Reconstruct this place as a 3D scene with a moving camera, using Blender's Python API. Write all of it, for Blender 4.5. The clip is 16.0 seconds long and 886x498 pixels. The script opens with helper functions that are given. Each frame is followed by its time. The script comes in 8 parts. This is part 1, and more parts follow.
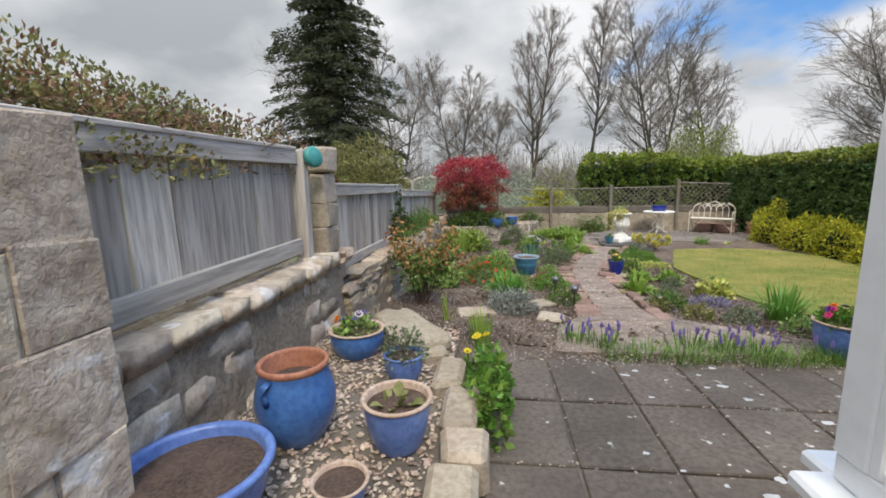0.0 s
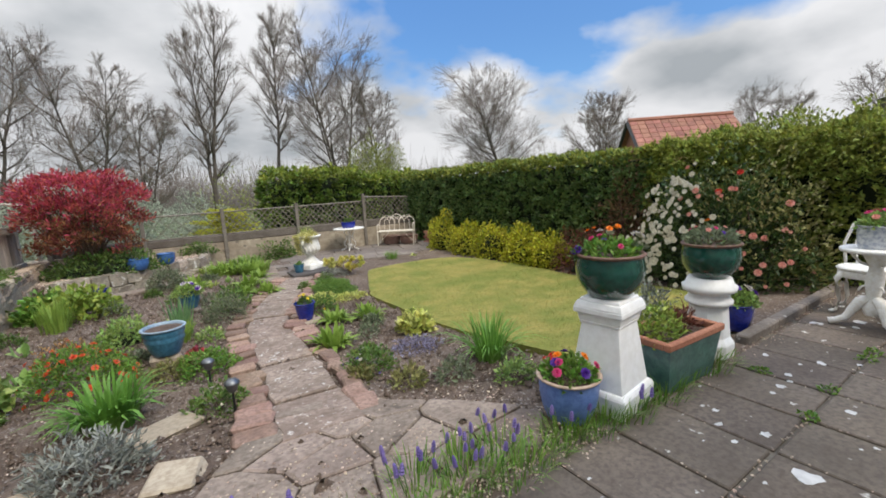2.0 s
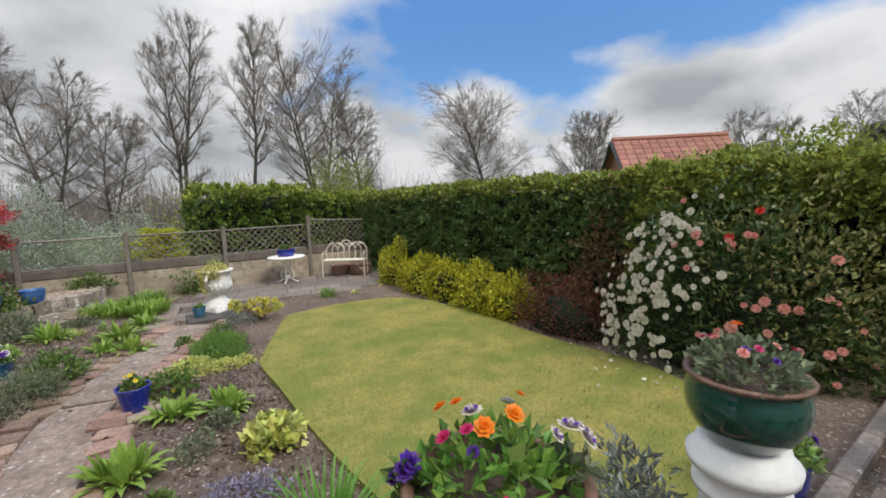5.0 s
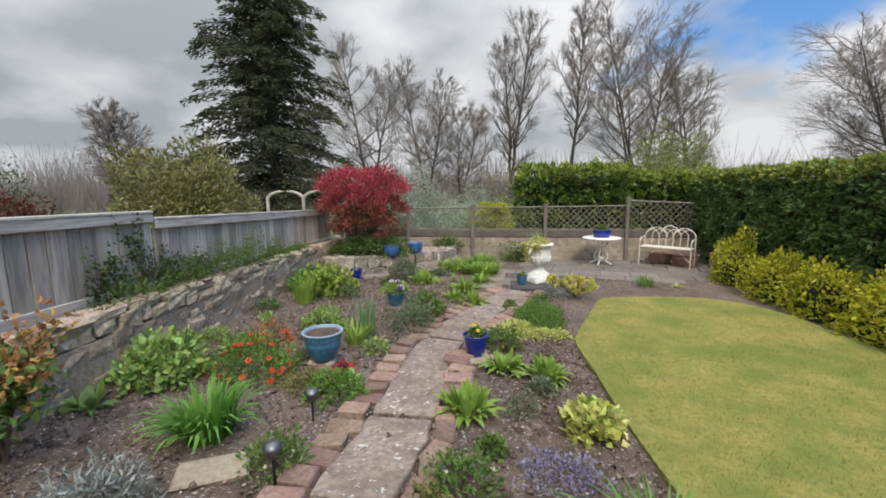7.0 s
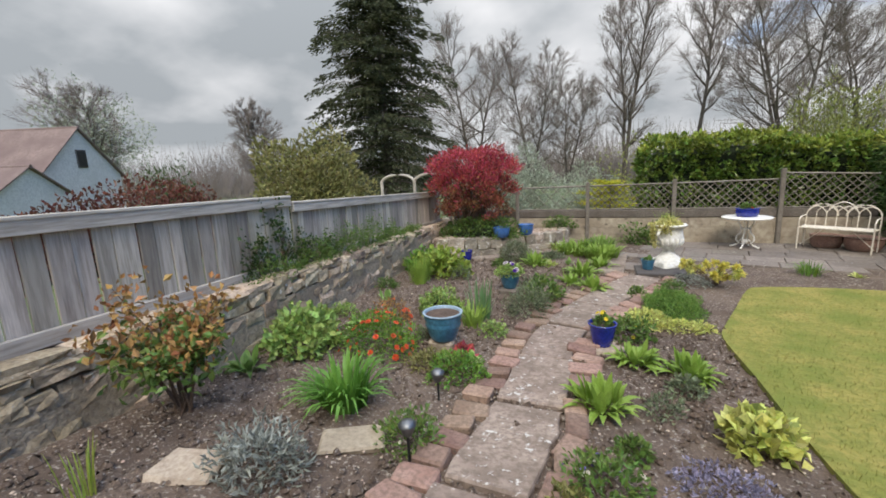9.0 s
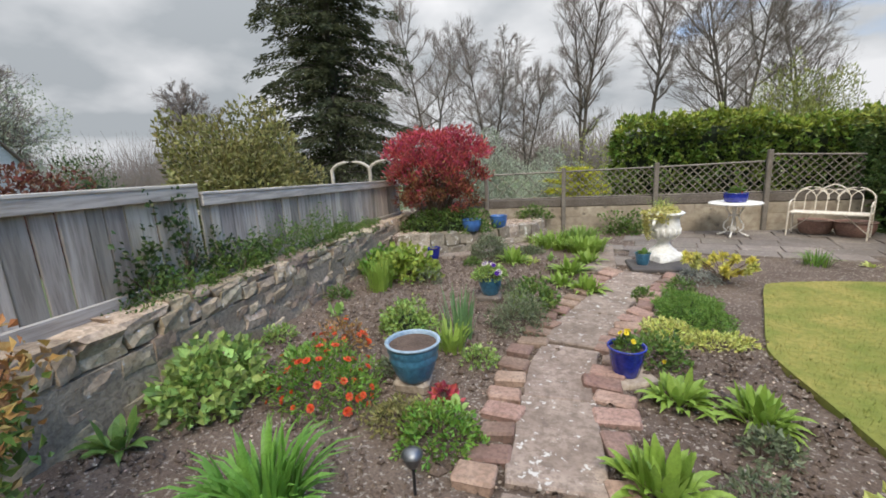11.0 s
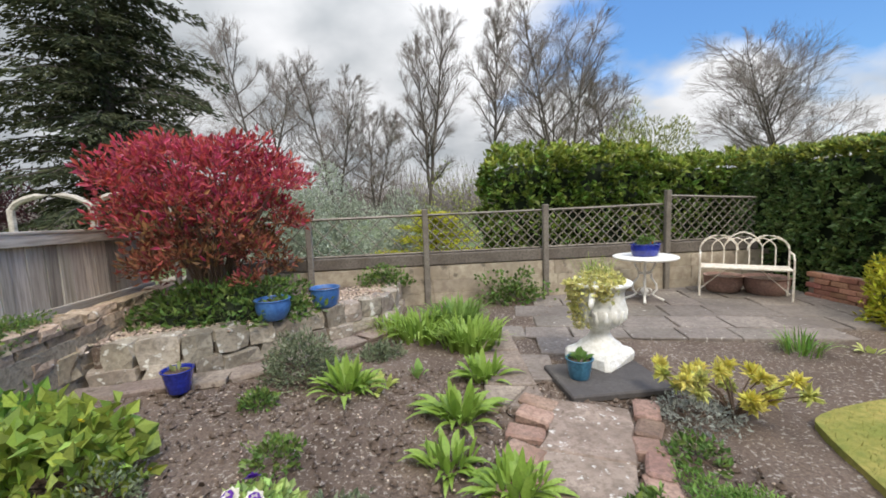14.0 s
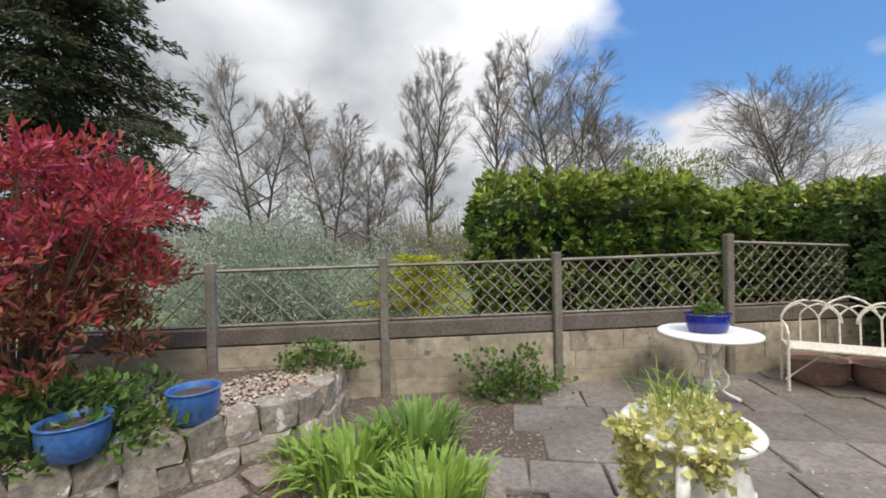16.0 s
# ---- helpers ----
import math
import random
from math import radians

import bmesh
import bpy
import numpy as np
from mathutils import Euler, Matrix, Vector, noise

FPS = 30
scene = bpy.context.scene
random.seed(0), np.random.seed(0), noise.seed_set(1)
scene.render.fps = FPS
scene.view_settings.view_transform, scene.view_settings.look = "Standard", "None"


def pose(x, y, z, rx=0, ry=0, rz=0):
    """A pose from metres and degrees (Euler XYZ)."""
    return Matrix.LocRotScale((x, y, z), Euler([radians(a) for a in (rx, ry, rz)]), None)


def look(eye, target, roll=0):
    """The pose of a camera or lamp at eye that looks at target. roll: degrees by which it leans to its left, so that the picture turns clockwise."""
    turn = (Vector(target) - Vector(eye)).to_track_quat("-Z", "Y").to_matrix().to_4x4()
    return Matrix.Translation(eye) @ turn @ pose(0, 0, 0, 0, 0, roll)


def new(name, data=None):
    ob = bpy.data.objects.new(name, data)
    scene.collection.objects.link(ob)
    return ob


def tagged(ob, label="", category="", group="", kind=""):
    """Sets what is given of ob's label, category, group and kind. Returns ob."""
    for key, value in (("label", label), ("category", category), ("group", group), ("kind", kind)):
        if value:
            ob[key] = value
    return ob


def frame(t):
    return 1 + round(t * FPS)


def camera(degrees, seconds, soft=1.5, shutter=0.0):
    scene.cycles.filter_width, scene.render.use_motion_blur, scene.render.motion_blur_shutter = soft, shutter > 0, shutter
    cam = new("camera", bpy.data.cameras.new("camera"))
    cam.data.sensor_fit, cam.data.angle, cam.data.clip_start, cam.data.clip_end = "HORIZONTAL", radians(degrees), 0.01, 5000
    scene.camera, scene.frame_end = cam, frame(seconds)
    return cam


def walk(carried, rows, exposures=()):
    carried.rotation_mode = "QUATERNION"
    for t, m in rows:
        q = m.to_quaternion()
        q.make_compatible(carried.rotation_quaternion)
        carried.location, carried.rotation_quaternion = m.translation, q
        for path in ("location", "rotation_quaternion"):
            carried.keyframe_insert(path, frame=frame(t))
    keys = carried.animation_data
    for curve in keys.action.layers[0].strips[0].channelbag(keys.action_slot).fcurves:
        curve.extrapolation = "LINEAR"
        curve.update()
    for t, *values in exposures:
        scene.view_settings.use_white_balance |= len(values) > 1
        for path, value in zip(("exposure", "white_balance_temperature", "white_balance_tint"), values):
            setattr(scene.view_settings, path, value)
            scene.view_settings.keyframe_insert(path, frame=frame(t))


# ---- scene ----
import itertools
from math import pi

cam = camera(93.8, 16.0, soft=1.75)
METRES, EYE, TILT, LEAN, TURN = 11.2, 1.39, 0.0, 0.0, 6.8
ROWS = [
    (0.0, 0.0, 0.0, 0.0, -0.18, -9.35, 1.07),
    (0.5, 0.0159, 0.0443, 0.0017, -10.3, -9.12, 1.08),
    (1.0, 0.0394, 0.083, -0.0002, -18.49, -9.02, 1.88),
    (1.5, 0.0611, 0.1152, 0.0022, -27.96, -8.9, 2.47),
    (2.0, 0.0887, 0.1491, 0.0037, -40.22, -8.76, 3.0),
    (2.5, 0.1261, 0.1655, 0.0032, -54.9, -8.49, 3.51),
    (3.0, 0.1618, 0.1691, 0.008, -70.7, -7.97, 3.6),
    (3.5, 0.1951, 0.1741, 0.009, -82.04, -7.16, 2.95),
    (4.0, 0.2195, 0.1836, 0.0117, -77.6, -6.7, 2.45),
    (4.5, 0.2417, 0.1992, 0.0136, -59.56, -6.55, 2.31),
    (5.0, 0.2473, 0.213, 0.0156, -41.35, -6.54, 1.87),
    (7.5, 0.228, 0.2411, 0.0152, 6.86, -8.32, 0.92),
    (8.0, 0.2252, 0.2398, 0.0146, 12.48, -8.87, 1.62),
    (10.5, 0.1903, 0.3171, 0.0081, 12.18, -11.99, 3.64),
    (11.0, 0.183, 0.3547, 0.0022, 7.17, -11.95, 3.07),
    (11.5, 0.174, 0.3987, 0.0016, 1.69, -11.34, 2.46),
    (12.0, 0.1784, 0.4482, -0.007, -3.32, -10.33, 1.93),
    (12.5, 0.1833, 0.5014, -0.0108, -7.01, -9.19, 1.78),
    (13.0, 0.1904, 0.5508, -0.0096, -9.58, -8.22, 2.01),
    (13.5, 0.2002, 0.5986, -0.0095, -11.47, -7.36, 2.15),
    (14.0, 0.2121, 0.6501, -0.0128, -12.97, -6.55, 2.05),
    (14.5, 0.231, 0.6958, -0.0136, -13.99, -5.63, 1.69),
    (15.0, 0.2503, 0.738, -0.0152, -14.23, -4.36, 1.31),
    (15.5, 0.2672, 0.7804, -0.0131, -13.87, -2.95, 1.09),
    (16.0, 0.2820, 0.8070, -0.0100, -12.60, -0.90, 1.33),
]
walk(cam, [(t, pose(0, 0, EYE, TILT, LEAN, TURN) @ pose(METRES * x, METRES * y, METRES * z, 90 + pitch, roll, yaw)) for t, x, y, z, yaw, pitch, roll in ROWS],
     [(0.0, 0.06), (2.0, 0.02), (3.0, -0.04), (5.0, -0.1), (7.5, 0.0), (10.5, 0.08), (12.0, 0.17), (13.0, 0.2), (14.5, 0.13), (16.0, 0.02)])

# ---- world, sun, exposure ----
world = bpy.data.worlds.new("world")
scene.world = world
world.use_nodes = True


def build_sky():
    nt = world.node_tree
    nt.nodes.clear()
    out = nt.nodes.new("ShaderNodeOutputWorld")
    bg = nt.nodes.new("ShaderNodeBackground")
    sky = nt.nodes.new("ShaderNodeTexSky")
    sky.sky_type, sky.sun_disc = "NISHITA", False
    sky.sun_elevation, sky.sun_rotation = radians(51), radians(163)
    dim = nt.nodes.new("ShaderNodeMix")
    dim.data_type, dim.blend_type = "RGBA", "MULTIPLY"
    dim.inputs[0].default_value = 1.0
    dim.inputs[7].default_value = (0.085, 0.125, 0.165, 1)
    nt.links.new(sky.outputs[0], dim.inputs[6])
    tc = nt.nodes.new("ShaderNodeTexCoord")
    # flatten the dome into cloud layers
    sep = nt.nodes.new("ShaderNodeSeparateXYZ")
    nt.links.new(tc.outputs["Generated"], sep.inputs[0])
    up = nt.nodes.new("ShaderNodeMath")
    up.operation = "ADD"
    up.inputs[1].default_value = 0.40
    nt.links.new(sep.outputs[2], up.inputs[0])
    upc = nt.nodes.new("ShaderNodeMath")
    upc.operation = "MAXIMUM"
    upc.inputs[1].default_value = 0.12
    nt.links.new(up.outputs[0], upc.inputs[0])
    px = nt.nodes.new("ShaderNodeMath")
    px.operation = "DIVIDE"
    py = nt.nodes.new("ShaderNodeMath")
    py.operation = "DIVIDE"
    nt.links.new(sep.outputs[0], px.inputs[0])
    nt.links.new(upc.outputs[0], px.inputs[1])
    nt.links.new(sep.outputs[1], py.inputs[0])
    nt.links.new(upc.outputs[0], py.inputs[1])
    flat = nt.nodes.new("ShaderNodeCombineXYZ")
    nt.links.new(px.outputs[0], flat.inputs[0])
    nt.links.new(py.outputs[0], flat.inputs[1])
    flat.inputs[2].default_value = 3.7
    n1 = nt.nodes.new("ShaderNodeTexNoise")
    n1.inputs["Scale"].default_value, n1.inputs["Detail"].default_value, n1.inputs["Roughness"].default_value = 1.45, 6, 0.48
    nt.links.new(flat.outputs[0], n1.inputs["Vector"])
    # the cover thins out towards the east
    cover = nt.nodes.new("ShaderNodeMath")
    cover.operation = "MULTIPLY_ADD"
    cover.inputs[1].default_value = -0.24
    nt.links.new(sep.outputs[0], cover.inputs[0])
    nt.links.new(n1.outputs[0], cover.inputs[2])
    # clouds close up towards the horizon
    low = nt.nodes.new("ShaderNodeMapRange")
    low.inputs["From Min"].default_value, low.inputs["From Max"].default_value = 0.14, 0.36
    low.inputs["To Min"].default_value, low.inputs["To Max"].default_value = 0.17, 0.0
    nt.links.new(sep.outputs[2], low.inputs["Value"])
    # and open higher up in the east
    high = nt.nodes.new("ShaderNodeMapRange")
    high.inputs["From Min"].default_value, high.inputs["From Max"].default_value = 0.21, 0.38
    high.inputs["To Min"].default_value, high.inputs["To Max"].default_value = 0.0, -0.22
    nt.links.new(sep.outputs[2], high.inputs["Value"])
    east = nt.nodes.new("ShaderNodeMath")
    east.operation, east.use_clamp = "MULTIPLY", True
    east.inputs[1].default_value = 1.15
    nt.links.new(sep.outputs[0], east.inputs[0])
    opened = nt.nodes.new("ShaderNodeMath")
    opened.operation = "MULTIPLY_ADD"
    nt.links.new(high.outputs[0], opened.inputs[0])
    nt.links.new(east.outputs[0], opened.inputs[1])
    nt.links.new(cover.outputs[0], opened.inputs[2])
    closed = nt.nodes.new("ShaderNodeMath")
    closed.operation = "ADD"
    nt.links.new(opened.outputs[0], closed.inputs[0])
    nt.links.new(low.outputs[0], closed.inputs[1])
    mask = nt.nodes.new("ShaderNodeValToRGB")
    mask.color_ramp.elements[0].position, mask.color_ramp.elements[1].position = 0.27, 0.37
    nt.links.new(closed.outputs[0], mask.inputs[0])
    n2 = nt.nodes.new("ShaderNodeTexNoise")
    n2.inputs["Scale"].default_value, n2.inputs["Detail"].default_value, n2.inputs["Roughness"].default_value = 2.4, 6, 0.45
    nt.links.new(flat.outputs[0], n2.inputs["Vector"])
    shade = nt.nodes.new("ShaderNodeMath")
    shade.operation = "MULTIPLY_ADD"
    shade.inputs[1].default_value = 0.12
    nt.links.new(sep.outputs[0], shade.inputs[0])
    nt.links.new(n2.outputs[0], shade.inputs[2])
    tone = nt.nodes.new("ShaderNodeValToRGB")
    tone.color_ramp.elements[0].position, tone.color_ramp.elements[0].color = 0.36, (0.39, 0.42, 0.45, 1)
    tone.color_ramp.elements[1].position, tone.color_ramp.elements[1].color = 0.64, (0.80, 0.805, 0.825, 1)
    nt.links.new(shade.outputs[0], tone.inputs[0])
    mix = nt.nodes.new("ShaderNodeMix")
    mix.data_type = "RGBA"
    nt.links.new(mask.outputs[0], mix.inputs[0])
    nt.links.new(dim.outputs[2], mix.inputs[6])
    nt.links.new(tone.outputs[0], mix.inputs[7])
    nt.links.new(mix.outputs[2], bg.inputs[0])
    # a cloudy dome is brightest overhead
    zen = nt.nodes.new("ShaderNodeMath")
    zen.operation = "POWER"
    zen.inputs[1].default_value = 3.0
    pos_z = nt.nodes.new("ShaderNodeMath")
    pos_z.operation = "MAXIMUM"
    pos_z.inputs[1].default_value = 0.0
    nt.links.new(sep.outputs[2], pos_z.inputs[0])
    nt.links.new(pos_z.outputs[0], zen.inputs[0])
    lift = nt.nodes.new("ShaderNodeMath")
    lift.operation = "MULTIPLY_ADD"
    lift.inputs[1].default_value, lift.inputs[2].default_value = 3.5, 1.0
    nt.links.new(zen.outputs[0], lift.inputs[0])
    nt.links.new(lift.outputs[0], bg.inputs[1])
    nt.links.new(bg.outputs[0], out.inputs[0])


build_sky()
sun = new("sun", bpy.data.lights.new("sun", "SUN"))
sun.data.energy, sun.data.angle, sun.data.color = 2.3, radians(20), (1.0, 0.91, 0.78)
sun.matrix_world = look((2.2, -7, 9), (0, 0, 0))

# ---- helpers for meshes ----
RNG = np.random.default_rng(7)


def gz(y):
    """Height of the ground: the patio is level, the beds fall gently away from it."""
    s = min(max((y - 3.0) / 3.5, 0.0), 1.0)
    return -0.28 * s * s * (3 - 2 * s)


class Shape:
    """Collects vertices and faces of one mesh."""

    def __init__(self):
        self.v, self.f, self.n = [], [], 0

    def add(self, verts, faces, m=None):
        verts = np.asarray(verts, float)
        if m is not None:
            a = np.array(m)
            verts = verts @ a[:3, :3].T + a[:3, 3]
        self.v.append(verts)
        if isinstance(faces, np.ndarray):
            self.f.extend((faces + self.n).tolist())
        else:
            self.f.extend([tuple(i + self.n for i in f) for f in faces])
        self.n += len(verts)
        return self

    def data(self, name, material, smooth=False):
        me = bpy.data.meshes.new(name)
        v = np.concatenate(self.v) if self.v else np.zeros((0, 3))
        me.from_pydata(v.tolist(), [], self.f)
        if material is not None:
            me.materials.append(material)
        if smooth:
            me.polygons.foreach_set("use_smooth", [True] * len(me.polygons))
        me.update()
        return me


def block(sx, sy, sz, b=0.01, jit=0.0, rng=None):
    """A bevelled box standing on z = 0, its corners worn by jit."""
    v, idx = [], {}
    for ax in range(3):
        for c in itertools.product((-1, 1), repeat=3):
            p = [c[0] * (sx / 2 - b), c[1] * (sy / 2 - b), c[2] * (sz / 2 - b)]
            p[ax] = c[ax] * (sx, sy, sz)[ax] / 2
            idx[(ax, c)] = len(v)
            v.append(p)
    f = []
    for ax in range(3):
        o = [a for a in range(3) if a != ax]
        for s in (-1, 1):
            q = []
            for a, bb in ((-1, -1), (1, -1), (1, 1), (-1, 1)):
                c = [0, 0, 0]
                c[ax], c[o[0]], c[o[1]] = s, a, bb
                q.append(idx[(ax, tuple(c))])
            f.append(q if (s > 0) == (ax != 1) else q[::-1])
    for ax in range(3):
        o = [a for a in range(3) if a != ax]
        for a, bb in itertools.product((-1, 1), repeat=2):
            q = []
            for s, face in ((-1, o[0]), (1, o[0]), (1, o[1]), (-1, o[1])):
                c = [0, 0, 0]
                c[ax], c[o[0]], c[o[1]] = s, a, bb
                q.append(idx[(face, tuple(c))])
            f.append(q if (a * bb > 0) == (ax == 1) else q[::-1])
    for c in itertools.product((-1, 1), repeat=3):
        q = [idx[(0, c)], idx[(1, c)], idx[(2, c)]]
        f.append(q if c[0] * c[1] * c[2] > 0 else q[::-1])
    v = np.array(v, float)
    if jit and rng is not None:
        corner = {c: rng.normal(0, jit, 3) for c in itertools.product((-1, 1), repeat=3)}
        for (ax, c), i in idx.items():
            v[i] += corner[c] * np.array((sx, sy, sz)) + rng.normal(0, jit * 0.25, 3) * np.array((sx, sy, sz))
    v[:, 2] += sz / 2
    return v, f


def lathe(profile, n=32, squash=1.0):
    """Turned shape from (radius, height) pairs."""
    a = np.linspace(0, 2 * pi, n, endpoint=False)
    v = np.concatenate([np.stack([r * np.cos(a), r * squash * np.sin(a), np.full(n, z)], 1) for r, z in profile])
    f = []
    for k in range(len(profile) - 1):
        for i in range(n):
            j = (i + 1) % n
            f.append((k * n + i, k * n + j, (k + 1) * n + j, (k + 1) * n + i))
    return v, f


def tube(points, radii, n=6):
    """A tube along points; radii one number or one for each point."""
    p = np.asarray(points, float)
    r = np.full(len(p), radii) if np.isscalar(radii) else np.asarray(radii, float)
    t = np.gradient(p, axis=0)
    t /= np.linalg.norm(t, axis=1)[:, None] + 1e-9
    ref = np.array([0, 0, 1.0]) if abs(t[0][2]) < 0.9 else np.array([1.0, 0, 0])
    u = np.cross(t, ref)
    u /= np.linalg.norm(u, axis=1)[:, None] + 1e-9
    w = np.cross(t, u)
    a = np.linspace(0, 2 * pi, n, endpoint=False)
    v = (p[:, None] + r[:, None, None] * (np.cos(a)[None, :, None] * u[:, None] + np.sin(a)[None, :, None] * w[:, None])).reshape(-1, 3)
    f = []
    for k in range(len(p) - 1):
        for i in range(n):
            j = (i + 1) % n
            f.append((k * n + i, k * n + j, (k + 1) * n + j, (k + 1) * n + i))
    f.append(tuple(range(n))[::-1])
    f.append(tuple(range((len(p) - 1) * n, len(p) * n)))
    return v, f


def prism(outline, z0, z1):
    """An outline in x and y pulled up from z0 to z1."""
    n = len(outline)
    v = [(x, y, z0) for x, y in outline] + [(x, y, z1) for x, y in outline]
    f = [tuple(range(n))[::-1], tuple(range(n, 2 * n))]
    f += [(i, (i + 1) % n, n + (i + 1) % n, n + i) for i in range(n)]
    return v, f


def unit(v):
    return v / (np.linalg.norm(v, axis=-1, keepdims=True) + 1e-9)


def leaves(pos, out, size, rng, width=0.5, spread=0.8, fold=0.18):
    """Small folded leaves at pos, turned about the direction out."""
    n = len(pos)
    d = unit(out + rng.normal(0, spread, (n, 3)))
    side = unit(np.cross(d, rng.normal(0, 1, (n, 3))))
    nrm = np.cross(side, d)
    s = (np.asarray(size) * rng.uniform(0.65, 1.35, n))[:, None]
    v = np.stack([pos, pos + d * s * 0.5 + side * s * width * 0.5 + nrm * s * fold,
                  pos + d * s, pos + d * s * 0.5 - side * s * width * 0.5 + nrm * s * fold], 1).reshape(-1, 3)
    b = np.arange(n)[:, None] * 4
    f = np.concatenate([b + np.array([[0, 1, 2]]), b + np.array([[0, 2, 3]])])
    return v, f


def blades(pos, lean, length, width, rng, droop=0.5, seg=4):
    """Arching strap leaves that rise from pos and lean out along lean."""
    n = len(pos)
    length = np.asarray(length) * rng.uniform(0.6, 1.2, n)
    az = np.arctan2(lean[:, 1], lean[:, 0]) + rng.normal(0, 0.25, n)
    amount = np.linalg.norm(lean[:, :2], axis=1)
    h = np.stack([np.cos(az), np.sin(az), np.zeros(n)], 1)
    side = np.stack([-np.sin(az), np.cos(az), np.zeros(n)], 1)
    rows = []
    for k in range(seg + 1):
        u = k / seg
        p = pos + h * (length * amount * (u * 0.6 + u * u * 0.6))[:, None]
        p[:, 2] += length * (u - droop * amount * u * u * u)
        w = width * (0.7 + 1.2 * u) * (1 - u) ** 0.7 + 0.0008
        rows += [p - side * w / 2, p + side * w / 2]
    v = np.stack(rows, 1).reshape(-1, 3)
    b = np.arange(n)[:, None] * (2 * seg + 2)
    f = np.concatenate([b + np.array([[2 * k, 2 * k + 1, 2 * k + 3, 2 * k + 2]]) for k in range(seg)])
    return v, f


def broad(pos, lean, length, width, rng, droop=0.7):
    """Wide pointed leaves with a midrib crease, for hostas and the like."""
    n = len(pos)
    length = np.asarray(length) * rng.uniform(0.65, 1.2, n)
    az = np.arctan2(lean[:, 1], lean[:, 0])
    amount = np.linalg.norm(lean[:, :2], axis=1)
    h = np.stack([np.cos(az), np.sin(az), np.zeros(n)], 1)
    side = np.stack([-np.sin(az), np.cos(az), np.zeros(n)], 1)
    prof = [0.12, 0.5, 1.0, 0.85, 0.5, 0.03]
    rows = []
    for k, wk in enumerate(prof):
        u = k / (len(prof) - 1)
        p = pos + h * (length * amount * u * 1.1)[:, None]
        p[:, 2] += length * (u * (1.05 - 0.5 * amount) - droop * amount * u ** 2.5)
        w = (width * wk * length)[:, None] * side / 2
        lift = np.zeros((n, 3))
        lift[:, 2] = width * wk * length * 0.16
        rows += [p - w + lift, p, p + w + lift]
    v = np.stack(rows, 1).reshape(-1, 3)
    b = np.arange(n)[:, None] * (3 * len(prof))
    f = []
    for k in range(len(prof) - 1):
        f += [b + np.array([[3 * k, 3 * k + 1, 3 * k + 4, 3 * k + 3]]), b + np.array([[3 * k + 1, 3 * k + 2, 3 * k + 5, 3 * k + 4]])]
    return v, np.concatenate(f)


def thing(name, x, y, z, label, category, group="", kind="", rz=0.0):
    ob = new(name)
    ob.empty_display_size = 0.1
    ob.matrix_world = pose(x, y, z, 0, 0, rz)
    return tagged(ob, label, category, group, kind)


def part(name, shape, material, parent, label="", smooth=False):
    me = shape if isinstance(shape, bpy.types.Mesh) else shape.data(name, material, smooth)
    ob = new(name, me)
    ob.parent = parent
    if label:
        ob["label"] = label
    return ob


def solid(name, shape, material, label, category, group="", kind="", smooth=False):
    return tagged(new(name, shape.data(name, material, smooth)), label, category, group, kind)


